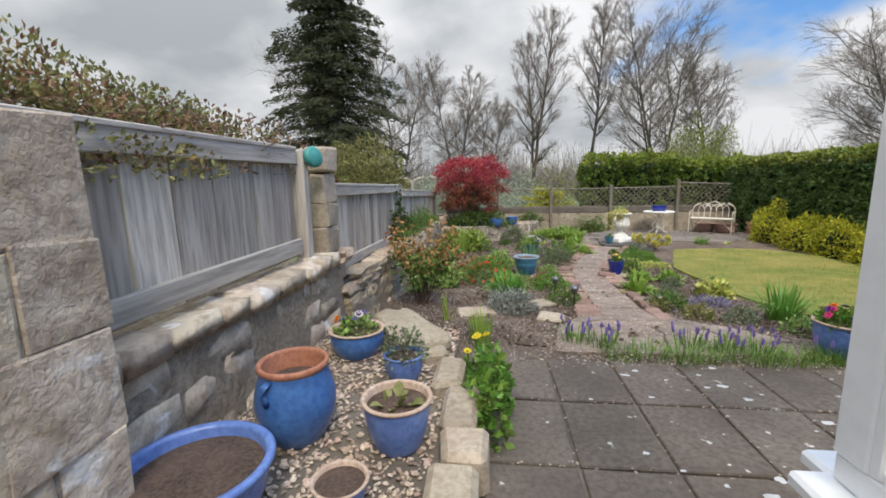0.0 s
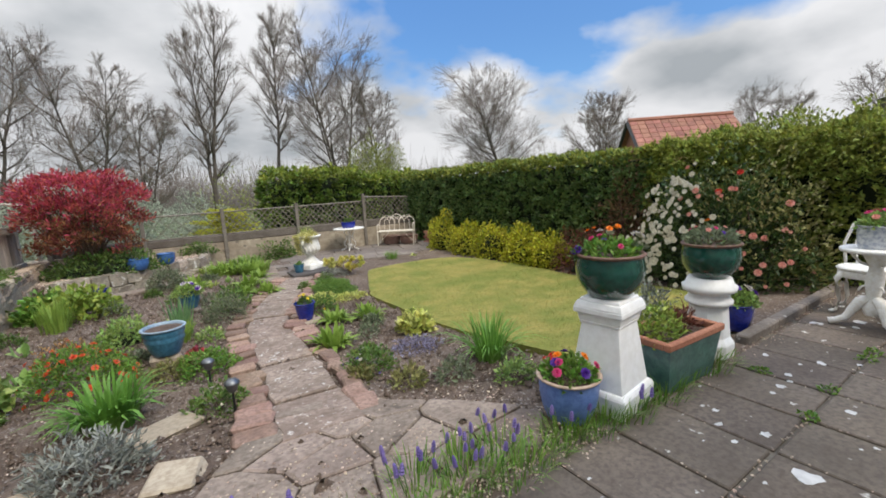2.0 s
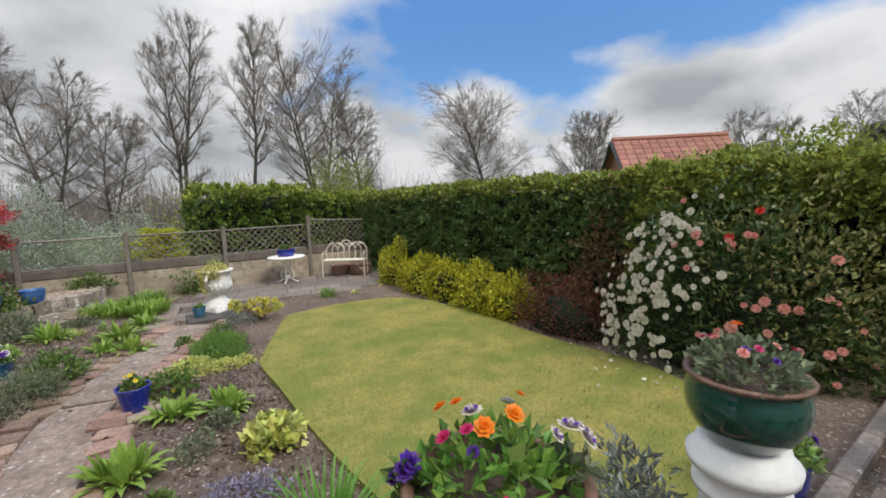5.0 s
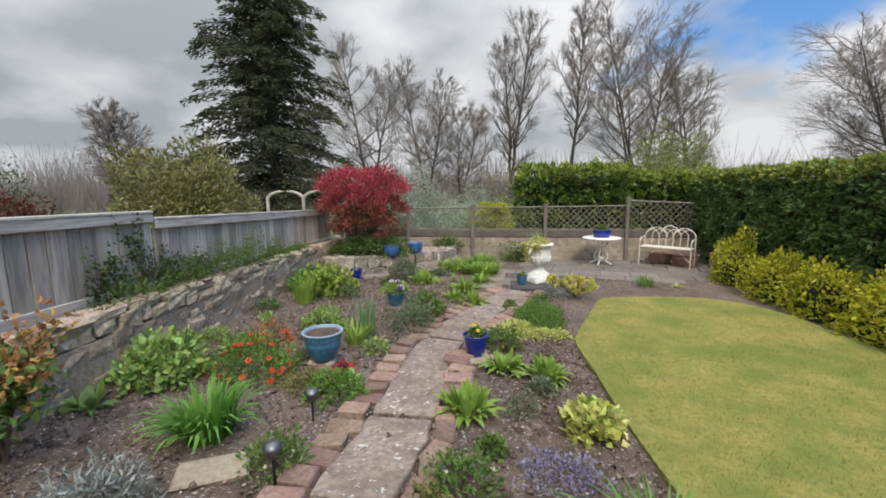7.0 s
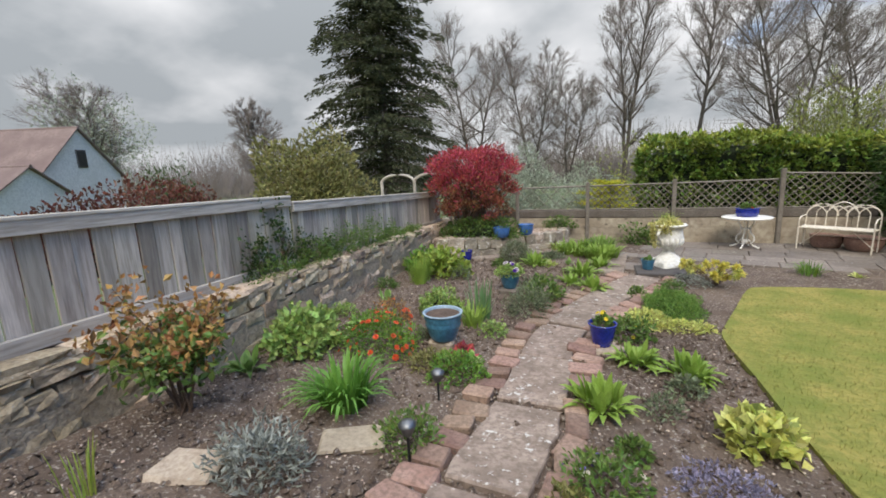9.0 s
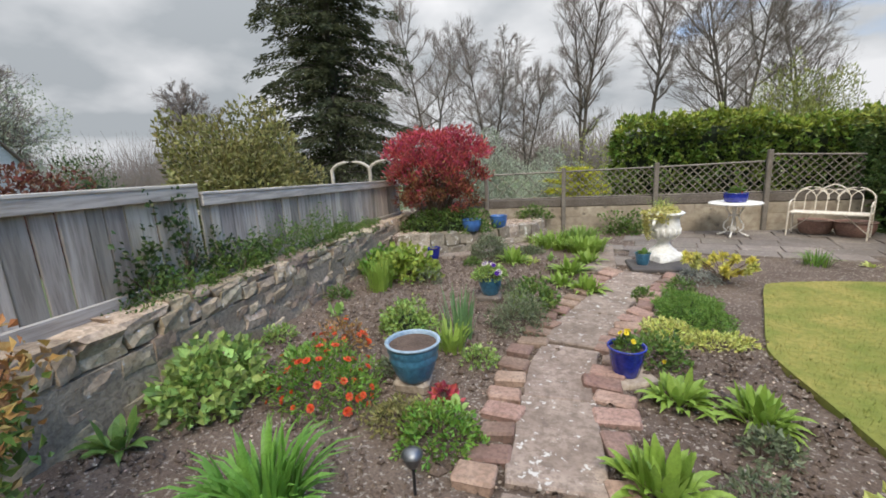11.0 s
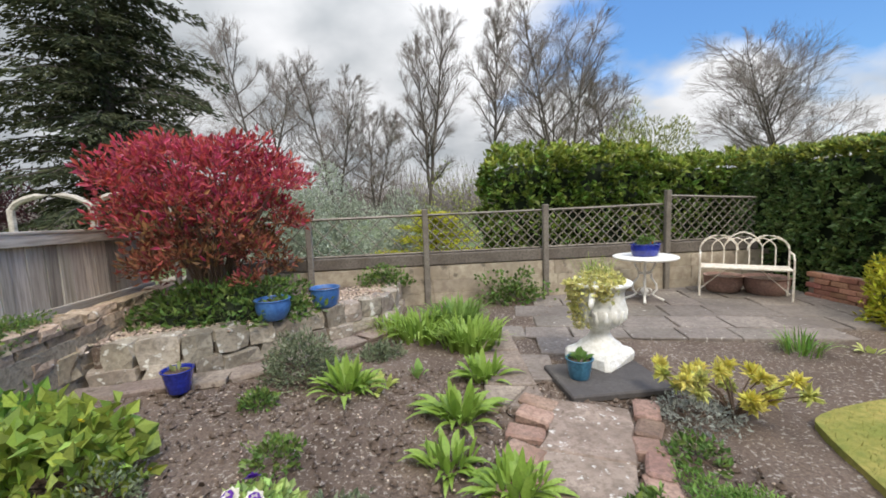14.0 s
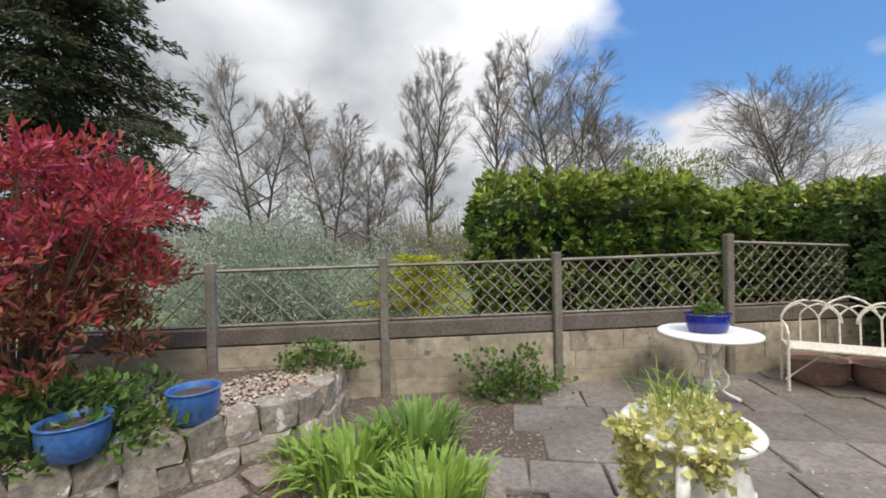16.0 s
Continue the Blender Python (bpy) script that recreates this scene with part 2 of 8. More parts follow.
# ---- materials ----
def stuff(name, a, b, c=None, rough=0.85, big=2.0, fine=40.0, bump=0.25, dist=0.01, vary=0.0, island=0.0, metal=0.0,
          spots=None, spot_scale=6.0, spot_at=0.2, thin=0.0, coat=0.0, stretch=(1, 1, 1), spec=0.4):
    """Two-scale procedural surface: broad patches of a and b, fine grain, optional spots, tint by piece."""
    m = bpy.data.materials.new(name)
    m.use_nodes = True
    nt = m.node_tree
    bs = nt.nodes["Principled BSDF"]
    L = nt.links.new
    geo = nt.nodes.new("ShaderNodeNewGeometry")
    vec = nt.nodes.new("ShaderNodeMapping")
    vec.inputs["Scale"].default_value = stretch
    L(geo.outputs["Position"], vec.inputs[0])
    n1 = nt.nodes.new("ShaderNodeTexNoise")
    n1.inputs["Scale"].default_value, n1.inputs["Detail"].default_value = big, 5
    L(vec.outputs[0], n1.inputs["Vector"])
    n2 = nt.nodes.new("ShaderNodeTexNoise")
    n2.inputs["Scale"].default_value, n2.inputs["Detail"].default_value, n2.inputs["Roughness"].default_value = fine, 6, 0.65
    L(vec.outputs[0], n2.inputs["Vector"])
    r1 = nt.nodes.new("ShaderNodeValToRGB")
    r1.color_ramp.elements[0].position, r1.color_ramp.elements[0].color = 0.35, (*a, 1)
    r1.color_ramp.elements[1].position, r1.color_ramp.elements[1].color = 0.65, (*b, 1)
    L(n1.outputs[0], r1.inputs[0])
    col = r1.outputs[0]
    r2 = nt.nodes.new("ShaderNodeValToRGB")
    r2.color_ramp.elements[0].position, r2.color_ramp.elements[1].position = 0.42, 0.62
    L(n2.outputs[0], r2.inputs[0])
    mx = nt.nodes.new("ShaderNodeMix")
    mx.data_type = "RGBA"
    L(r2.outputs[0], mx.inputs[0])
    L(col, mx.inputs[6])
    if c is None:
        c = tuple(0.5 * (p + q) * 0.72 for p, q in zip(a, b))
    mx.inputs[7].default_value = (*c, 1)
    fac = nt.nodes.new("ShaderNodeMath")
    fac.operation = "MULTIPLY"
    fac.inputs[1].default_value = 0.7
    L(r2.outputs[0], fac.inputs[0])
    L(fac.outputs[0], mx.inputs[0])
    col = mx.outputs[2]
    if spots is not None:
        n3 = nt.nodes.new("ShaderNodeTexNoise")
        n3.inputs["Scale"].default_value, n3.inputs["Detail"].default_value, n3.inputs["Roughness"].default_value = spot_scale, 4, 0.6
        L(geo.outputs["Position"], n3.inputs["Vector"])
        less = nt.nodes.new("ShaderNodeValToRGB")
        edge = 0.80 - 0.40 * spot_at
        less.color_ramp.elements[0].position, less.color_ramp.elements[1].position = edge - 0.025, edge + 0.03
        L(n3.outputs[0], less.inputs[0])
        ms = nt.nodes.new("ShaderNodeMix")
        ms.data_type = "RGBA"
        L(less.outputs[0], ms.inputs[0])
        L(col, ms.inputs[6])
        ms.inputs[7].default_value = (*spots, 1)
        col = ms.outputs[2]
    for amount, source in ((vary, "object"), (island, "island")):
        if amount:
            if source == "object":
                info = nt.nodes.new("ShaderNodeObjectInfo")
                rnd = info.outputs["Random"]
            else:
                rnd = geo.outputs["Random Per Island"]
            hsv = nt.nodes.new("ShaderNodeHueSaturation")
            mr = nt.nodes.new("ShaderNodeMapRange")
            mr.inputs["To Min"].default_value, mr.inputs["To Max"].default_value = 1 - amount, 1 + amount
            L(rnd, mr.inputs["Value"])
            L(mr.outputs[0], hsv.inputs["Value"])
            hu = nt.nodes.new("ShaderNodeMapRange")
            hu.inputs["To Min"].default_value, hu.inputs["To Max"].default_value = 0.5 + amount * 0.05, 0.5 - amount * 0.05
            wn = nt.nodes.new("ShaderNodeTexWhiteNoise")
            wn.noise_dimensions = "1D"
            L(rnd, wn.inputs["W"])
            L(wn.outputs[0], hu.inputs["Value"])
            L(hu.outputs[0], hsv.inputs["Hue"])
            L(col, hsv.inputs["Color"])
            col = hsv.outputs[0]
    L(col, bs.inputs["Base Color"])
    bs.inputs["Roughness"].default_value, bs.inputs["Metallic"].default_value = rough, metal
    bs.inputs["Specular IOR Level"].default_value = spec
    bs.inputs["Coat Weight"].default_value = coat
    bs.inputs["Coat Roughness"].default_value = 0.08
    if bump:
        bp = nt.nodes.new("ShaderNodeBump")
        bp.inputs["Strength"].default_value, bp.inputs["Distance"].default_value = bump, dist
        L(n2.outputs[0], bp.inputs["Height"])
        L(bp.outputs[0], bs.inputs["Normal"])
    if thin:
        tr = nt.nodes.new("ShaderNodeBsdfTranslucent")
        L(col, tr.inputs[0])
        mxs = nt.nodes.new("ShaderNodeMixShader")
        mxs.inputs[0].default_value = thin
        L(bs.outputs[0], mxs.inputs[1])
        L(tr.outputs[0], mxs.inputs[2])
        L(mxs.outputs[0], nt.nodes["Material Output"].inputs[0])
    return m


def foliage(name, a, b, vary=0.5, thin=0.3, rough=0.5):
    return stuff(name, a, b, rough=rough, big=3.0, fine=60, bump=0.0, island=vary, thin=thin)


def glass_pane():
    m = bpy.data.materials.new("window glass")
    m.use_nodes = True
    nt = m.node_tree
    nt.nodes.remove(nt.nodes["Principled BSDF"])
    tr, gl = nt.nodes.new("ShaderNodeBsdfTransparent"), nt.nodes.new("ShaderNodeBsdfGlossy")
    gl.inputs["Roughness"].default_value = 0.01
    tr.inputs[0].default_value = (0.92, 0.95, 0.94, 1)
    fc = nt.nodes.new("ShaderNodeLayerWeight")
    fc.inputs[0].default_value = 0.5
    pw = nt.nodes.new("ShaderNodeMath")
    pw.operation = "POWER"
    pw.inputs[1].default_value = 3.0
    nt.links.new(fc.outputs["Facing"], pw.inputs[0])
    fr = nt.nodes.new("ShaderNodeMath")
    fr.operation = "MULTIPLY_ADD"
    fr.inputs[1].default_value, fr.inputs[2].default_value = 0.7, 0.06
    nt.links.new(pw.outputs[0], fr.inputs[0])
    mx = nt.nodes.new("ShaderNodeMixShader")
    nt.links.new(fr.outputs[0], mx.inputs[0])
    nt.links.new(tr.outputs[0], mx.inputs[1])
    nt.links.new(gl.outputs[0], mx.inputs[2])
    nt.links.new(mx.outputs[0], nt.nodes["Material Output"].inputs[0])
    return m


M_SOIL = stuff("dry garden soil", (0.12, 0.086, 0.065), (0.188, 0.139, 0.107), (0.074, 0.051, 0.038), 0.95, 1.5, 55, 0.9, 0.02, spots=(0.33, 0.29, 0.25), spot_scale=34, spot_at=0.5)
M_FIELD = stuff("rough grass", (0.10, 0.15, 0.05), (0.16, 0.19, 0.08), rough=0.95, big=0.3, fine=8)
M_LAWN = stuff("mown lawn", (0.165, 0.19, 0.034), (0.32, 0.265, 0.073), (0.145, 0.165, 0.032), 0.95, 2.4, 20, 0.6, 0.02)
M_LAWN_BLADE = stuff("lawn blade", (0.165, 0.20, 0.037), (0.345, 0.295, 0.08), rough=0.8, bump=0, island=0.35, thin=0.2, big=2.4)
M_SLAB = stuff("weathered concrete slab", (0.122, 0.098, 0.078), (0.185, 0.15, 0.12), (0.085, 0.068, 0.054), 0.9, 2.2, 30, 0.5, 0.006, vary=0.14, spots=(0.62, 0.60, 0.55), spot_scale=9, spot_at=0.3)
M_FLAG = stuff("pinkish stone flag", (0.21, 0.165, 0.135), (0.31, 0.25, 0.205), (0.13, 0.10, 0.08), 0.9, 3, 28, 0.8, 0.010, vary=0.2, spots=(0.12, 0.095, 0.075), spot_scale=4.5, spot_at=0.42)
M_FLAG_GREY = stuff("grey brown flag", (0.17, 0.145, 0.125), (0.25, 0.215, 0.185), (0.12, 0.10, 0.085), 0.9, 2, 24, 0.5, 0.008, vary=0.15, spots=(0.5, 0.47, 0.43), spot_scale=15, spot_at=0.3)
M_CONC = stuff("old concrete path", (0.205, 0.155, 0.124), (0.35, 0.275, 0.225), (0.13, 0.097, 0.076), 0.92, 4, 22, 0.7, 0.008, vary=0.08, spots=(0.52, 0.49, 0.45), spot_scale=18, spot_at=0.4)
M_PATHBRICK = stuff("worn path brick", (0.235, 0.145, 0.11), (0.33, 0.225, 0.175), (0.14, 0.095, 0.072), 0.92, 5, 35, 0.7, 0.01, vary=0.3)
M_BRICK = stuff("weathered red brick", (0.34, 0.145, 0.095), (0.44, 0.22, 0.15), (0.24, 0.11, 0.078), 0.9, 5, 45, 0.5, 0.005, vary=0.28)
M_MORTAR = stuff("mortar", (0.30, 0.25, 0.20), (0.38, 0.32, 0.26), rough=0.95, big=4, fine=60)
M_STONE = stuff("rubble sandstone", (0.36, 0.275, 0.19), (0.53, 0.43, 0.315), (0.19, 0.145, 0.10), 0.92, 4, 22, 0.9, 0.02, vary=0.32, spots=(0.55, 0.53, 0.48), spot_scale=14, spot_at=0.35)
M_STONE_PALE = stuff("pale cut sandstone", (0.38, 0.315, 0.235), (0.48, 0.41, 0.315), (0.27, 0.215, 0.155), 0.9, 3, 26, 0.7, 0.012, vary=0.2)
M_STONE_NEAR = stuff("pale lichened sandstone", (0.50, 0.41, 0.30), (0.70, 0.61, 0.48), (0.32, 0.245, 0.175), 0.92, 3.2, 11, 1.0, 0.03, vary=0.16, spots=(0.70, 0.67, 0.61), spot_scale=5, spot_at=0.45)
M_ASHLAR = stuff("stained buff sandstone", (0.30, 0.25, 0.185), (0.50, 0.44, 0.34), (0.25, 0.20, 0.15), 0.92, 1.6, 9, 0.8, 0.015, vary=0.08, spots=(0.17, 0.145, 0.11), spot_scale=2.6, spot_at=0.42)
M_CORE = stuff("dark wall joints", (0.12, 0.10, 0.08), (0.19, 0.165, 0.13), rough=0.95, big=3, fine=30)
M_STONE_GREY = stuff("dirty grey sandstone", (0.27, 0.228, 0.18), (0.42, 0.365, 0.295), (0.16, 0.135, 0.105), 0.92, 5, 24, 0.9, 0.015, vary=0.3, spots=(0.58, 0.56, 0.50), spot_scale=12, spot_at=0.45)
M_POINT = stuff("crumbling lime pointing", (0.29, 0.24, 0.178), (0.42, 0.355, 0.27), (0.17, 0.135, 0.10), 0.95, 3.5, 26, 1.0, 0.02)
M_FENCE = stuff("weathered grey board", (0.39, 0.347, 0.295), (0.55, 0.502, 0.437), (0.215, 0.185, 0.153), 0.85, 4, 30, 0.5, 0.006, vary=0.34, stretch=(1, 1, 0.07))
M_RAIL = stuff("weathered fence rail", (0.41, 0.37, 0.32), (0.56, 0.515, 0.455), (0.25, 0.22, 0.185), 0.85, 3, 30, 0.5, 0.006, vary=0.12, stretch=(1, 0.07, 1))
M_FENCE_BROWN = stuff("greyed brown fence board", (0.25, 0.225, 0.175), (0.35, 0.32, 0.255), (0.15, 0.13, 0.10), 0.85, 4, 30, 0.5, 0.006, vary=0.2, stretch=(1, 1, 0.07))
M_TRELLIS = stuff("greyed trellis timber", (0.20, 0.175, 0.145), (0.29, 0.26, 0.22), (0.13, 0.11, 0.09), 0.85, 5, 40, 0.4, 0.004, vary=0.15)
M_SLEEPER = stuff("dark timber beam", (0.13, 0.11, 0.09), (0.20, 0.175, 0.15), (0.08, 0.065, 0.055), 0.9, 3, 30, 0.6, 0.008)
M_WHITE = stuff("white painted masonry", (0.84, 0.84, 0.83), (0.88, 0.88, 0.875), (0.76, 0.755, 0.735), 0.55, 2.5, 18, 0.15, 0.004)
M_UPVC = stuff("white window plastic", (0.84, 0.85, 0.87), (0.87, 0.88, 0.90), (0.80, 0.81, 0.83), 0.3, 2, 14, 0.0)
M_IRON = stuff("white painted iron", (0.82, 0.81, 0.78), (0.87, 0.86, 0.84), (0.70, 0.66, 0.58), 0.5, 6, 40, 0.2, 0.002)
M_CREAM = stuff("cream painted iron", (0.75, 0.71, 0.62), (0.82, 0.79, 0.72), (0.5, 0.38, 0.25), 0.5, 6, 40, 0.2, 0.002)
M_URN = stuff("peeling white urn paint", (0.79, 0.78, 0.74), (0.86, 0.85, 0.83), (0.58, 0.56, 0.49), 0.7, 5, 22, 0.7, 0.01)
M_BLUE = stuff("blue glazed pot", (0.045, 0.13, 0.36), (0.075, 0.19, 0.46), (0.03, 0.09, 0.26), 0.35, 6, 30, 0.12, 0.003, coat=0.4)
M_PERI = stuff("pale blue glaze", (0.11, 0.19, 0.47), (0.15, 0.25, 0.55), (0.07, 0.13, 0.36), 0.4, 6, 30, 0.12, 0.003, coat=0.3)
M_NAVY = stuff("cobalt glaze", (0.01, 0.02, 0.22), (0.02, 0.035, 0.32), (0.006, 0.012, 0.12), 0.2, 6, 30, 0.08, 0.002, coat=0.6)
M_TEAL = stuff("blue green glaze", (0.035, 0.13, 0.22), (0.07, 0.21, 0.32), (0.02, 0.08, 0.14), 0.3, 7, 25, 0.15, 0.003, coat=0.4)
M_GREEN = stuff("dark green glaze", (0.006, 0.05, 0.035), (0.012, 0.085, 0.06), (0.004, 0.03, 0.022), 0.14, 5, 20, 0.08, 0.002, coat=0.8)
M_TROUGH = stuff("mottled sea green glaze", (0.05, 0.135, 0.12), (0.11, 0.21, 0.19), (0.03, 0.075, 0.075), 0.3, 9, 25, 0.2, 0.003, coat=0.4)
M_TERRA = stuff("terracotta", (0.36, 0.15, 0.09), (0.45, 0.21, 0.13), (0.25, 0.10, 0.06), 0.8, 6, 40, 0.3, 0.003)
M_RIM = stuff("pale clay rim", (0.45, 0.33, 0.25), (0.56, 0.44, 0.35), (0.32, 0.22, 0.16), 0.8, 6, 40, 0.3, 0.003)
M_BLUERIM = stuff("pale blue worn rim", (0.24, 0.33, 0.42), (0.34, 0.43, 0.50), (0.14, 0.22, 0.30), 0.4, 7, 30, 0.15, 0.003)
M_RIMBROWN = stuff("brown glazed rim", (0.16, 0.09, 0.06), (0.22, 0.13, 0.09), (0.11, 0.06, 0.04), 0.5, 6, 40, 0.2, 0.003)
M_POTSOIL = stuff("potting soil", (0.06, 0.04, 0.03), (0.12, 0.08, 0.06), (0.17, 0.12, 0.09), 0.95, 8, 60, 1.0, 0.02)
M_CHINA = stuff("blue and white china", (0.55, 0.57, 0.60), (0.62, 0.64, 0.66), (0.16, 0.19, 0.30), 0.25, 9, 34, 0.0, coat=0.5)
M_GRAVEL = stuff("mixed gravel", (0.40, 0.30, 0.225), (0.58, 0.49, 0.40), (0.30, 0.22, 0.165), 0.9, 6, 40, 0.3, 0.004, island=0.45)
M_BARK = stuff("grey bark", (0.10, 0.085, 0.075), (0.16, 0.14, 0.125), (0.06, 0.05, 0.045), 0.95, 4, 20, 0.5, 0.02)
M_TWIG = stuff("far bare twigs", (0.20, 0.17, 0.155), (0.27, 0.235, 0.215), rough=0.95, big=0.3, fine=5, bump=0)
M_STEM = stuff("brown stems", (0.10, 0.065, 0.045), (0.16, 0.11, 0.08), rough=0.9, fine=50)
# near-black green that stands in for the shade inside dense foliage
M_SHADECORE = stuff("hedge shade", (0.012, 0.02, 0.008), (0.022, 0.034, 0.014), rough=0.95, bump=0)
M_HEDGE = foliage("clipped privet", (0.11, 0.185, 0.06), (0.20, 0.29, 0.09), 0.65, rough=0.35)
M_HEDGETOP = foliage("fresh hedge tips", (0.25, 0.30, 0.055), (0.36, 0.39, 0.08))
M_HEDGENEAR = foliage("loose hedge leaf", (0.23, 0.30, 0.055), (0.37, 0.40, 0.09))
M_LAUREL = foliage("laurel leaf", (0.11, 0.19, 0.035), (0.21, 0.29, 0.055), 0.65, rough=0.3)
M_LAURELTIP = foliage("fresh laurel leaf", (0.24, 0.31, 0.05), (0.36, 0.41, 0.08), 0.5, rough=0.3)
M_EUON = foliage("golden leaf", (0.41, 0.43, 0.03), (0.56, 0.53, 0.05))
M_PIERIS = foliage("bright yellow leaf", (0.66, 0.60, 0.10), (0.80, 0.74, 0.24), 0.3)
M_IVY = foliage("cream variegated ivy", (0.56, 0.53, 0.16), (0.74, 0.70, 0.34), 0.35)
M_LIME = foliage("lime leaf", (0.48, 0.52, 0.11), (0.64, 0.65, 0.24))
M_GRASS = foliage("strap leaf green", (0.125, 0.25, 0.04), (0.21, 0.36, 0.06))
M_GRASSY = foliage("yellow green strap leaf", (0.232, 0.329, 0.049), (0.329, 0.415, 0.085))
M_MIDSTRAP = foliage("dull green strap leaf", (0.16, 0.25, 0.05), (0.27, 0.35, 0.09), 0.55)
M_MAT = foliage("fresh mat leaf", (0.14, 0.26, 0.05), (0.22, 0.36, 0.08), 0.35)
M_IRIS = foliage("blue green strap leaf", (0.134, 0.244, 0.098), (0.220, 0.329, 0.146))
M_MID = foliage("mid green leaf", (0.098, 0.177, 0.037), (0.171, 0.256, 0.061))
M_PALEG = foliage("pale green leaf", (0.25, 0.38, 0.09), (0.36, 0.48, 0.15))
M_SAGE = foliage("grey green leaf", (0.159, 0.195, 0.110), (0.232, 0.268, 0.159))
M_SILVER = foliage("silver leaf", (0.27, 0.29, 0.25), (0.38, 0.40, 0.36))
M_DARKLEAF = foliage("dark glossy leaf", (0.05, 0.09, 0.025), (0.09, 0.14, 0.04), rough=0.35)
M_CONIFER = foliage("conifer needles", (0.055, 0.068, 0.034), (0.10, 0.11, 0.055), rough=0.95, thin=0.1)
M_REDLEAF = foliage("crimson leaf", (0.38, 0.035, 0.055), (0.54, 0.10, 0.12), rough=0.5)
M_RUST = foliage("bronze new leaf", (0.33, 0.15, 0.06), (0.42, 0.27, 0.09))
M_DRYLEAF = foliage("dry brown leaf", (0.17, 0.10, 0.055), (0.27, 0.16, 0.085), 0.5)
M_PLUM = foliage("burgundy leaf", (0.07, 0.025, 0.035), (0.11, 0.04, 0.05))
M_BRONZE = foliage("bronze red leaf", (0.20, 0.13, 0.05), (0.40, 0.10, 0.08), 0.6)
M_BROWNLEAF = foliage("red brown leaf", (0.13, 0.045, 0.03), (0.20, 0.08, 0.05))
M_WILLOW = foliage("budding willow", (0.244, 0.281, 0.073), (0.342, 0.366, 0.110))
M_BLOSSOM = foliage("pale grey green blossom", (0.33, 0.38, 0.28), (0.46, 0.50, 0.40), 0.2)
M_VINE = foliage("olive vine leaf", (0.195, 0.207, 0.061), (0.305, 0.281, 0.110))
M_PETAL_W = foliage("cream petal", (0.72, 0.66, 0.52), (0.80, 0.77, 0.68), 0.12, 0.3)
M_PETAL_P = foliage("coral pink petal", (0.72, 0.27, 0.22), (0.80, 0.42, 0.34), 0.15, 0.3)
M_PETAL_R = foliage("red petal", (0.62, 0.03, 0.02), (0.72, 0.08, 0.04), 0.2, 0.3)
M_PETAL_O = foliage("orange petal", (0.85, 0.22, 0.01), (0.9, 0.32, 0.02), 0.1, 0.3)
M_PETAL_OR = foliage("scarlet petal", (0.72, 0.09, 0.03), (0.80, 0.16, 0.06), 0.2, 0.3)
M_PETAL_V = foliage("violet petal", (0.06, 0.015, 0.22), (0.12, 0.03, 0.33), 0.2, 0.2)
M_PETAL_M = foliage("magenta petal", (0.60, 0.03, 0.16), (0.7, 0.08, 0.24), 0.2, 0.3)
M_PETAL_L = foliage("lavender blue petal", (0.13, 0.10, 0.34), (0.23, 0.18, 0.45), 0.25, 0.2)
M_PETAL_Y = foliage("yellow petal", (0.80, 0.62, 0.02), (0.85, 0.72, 0.06), 0.1, 0.3)
M_GLASS = glass_pane()
M_ROOF = stuff("orange clay tiles", (0.28, 0.125, 0.09), (0.36, 0.17, 0.125), (0.20, 0.09, 0.065), 0.85, 1.5, 12, 0.3, 0.01, vary=0.2)
M_ROOFDARK = stuff("old red roof", (0.17, 0.12, 0.11), (0.25, 0.185, 0.165), rough=0.9, big=1, fine=8)
M_RENDER = stuff("grey white render", (0.58, 0.57, 0.55), (0.68, 0.67, 0.65), rough=0.9, big=1, fine=12)
M_HOUSE = stuff("sandy house wall", (0.42, 0.34, 0.26), (0.50, 0.42, 0.33), rough=0.9, big=2, fine=20)
M_CARPET = stuff("beige floor", (0.40, 0.36, 0.30), (0.48, 0.44, 0.38), rough=0.9, big=2, fine=30)
M_CUSHION = stuff("white cushion cloth", (0.70, 0.70, 0.69), (0.76, 0.76, 0.75), rough=0.9, big=4, fine=60, bump=0.3)
M_BLACK = stuff("black plastic", (0.012, 0.012, 0.013), (0.025, 0.025, 0.026), rough=0.4, big=5, fine=40, bump=0.1)
M_STEEL = stuff("dull steel", (0.16, 0.17, 0.18), (0.22, 0.23, 0.24), rough=0.45, metal=0.9, big=5, fine=40, bump=0.05)
M_LIDGREEN = stuff("sea green plastic", (0.05, 0.27, 0.25), (0.08, 0.33, 0.30), rough=0.5, big=5, fine=40, bump=0.1)
M_HEATH = foliage("mauve grey cushion", (0.25, 0.23, 0.33), (0.35, 0.33, 0.43))


# ---- the large structure ----
def ground_sheet():
    """One sheet: level with the garden inside its walls, lower fields outside, out to the horizon."""
    xs = np.concatenate([[-2500, -300, -80, -30, -12, -5, -3], np.linspace(-2.2, 8.4, 20), [10, 14, 25, 60, 250, 2500]])
    ys = np.concatenate([[-2500, -200, -40, -12, -5], np.linspace(-3, 14, 40), [15, 17, 20, 26, 40, 90, 300, 2500]])
    v, f = [], []
    for y in ys:
        for x in xs:
            inside = -2.5 < x < 8.6 and -4 < y < 14.2
            v.append((x, y, gz(y) - 0.05 if inside else -0.75))
    w = len(xs)
    for j in range(len(ys) - 1):
        for i in range(w - 1):
            f.append((j * w + i, j * w + i + 1, (j + 1) * w + i + 1, (j + 1) * w + i))
    return Shape().add(v, f)


solid("ground", ground_sheet(), M_FIELD, "rough green grass ground around the garden", "ground", kind="structure")


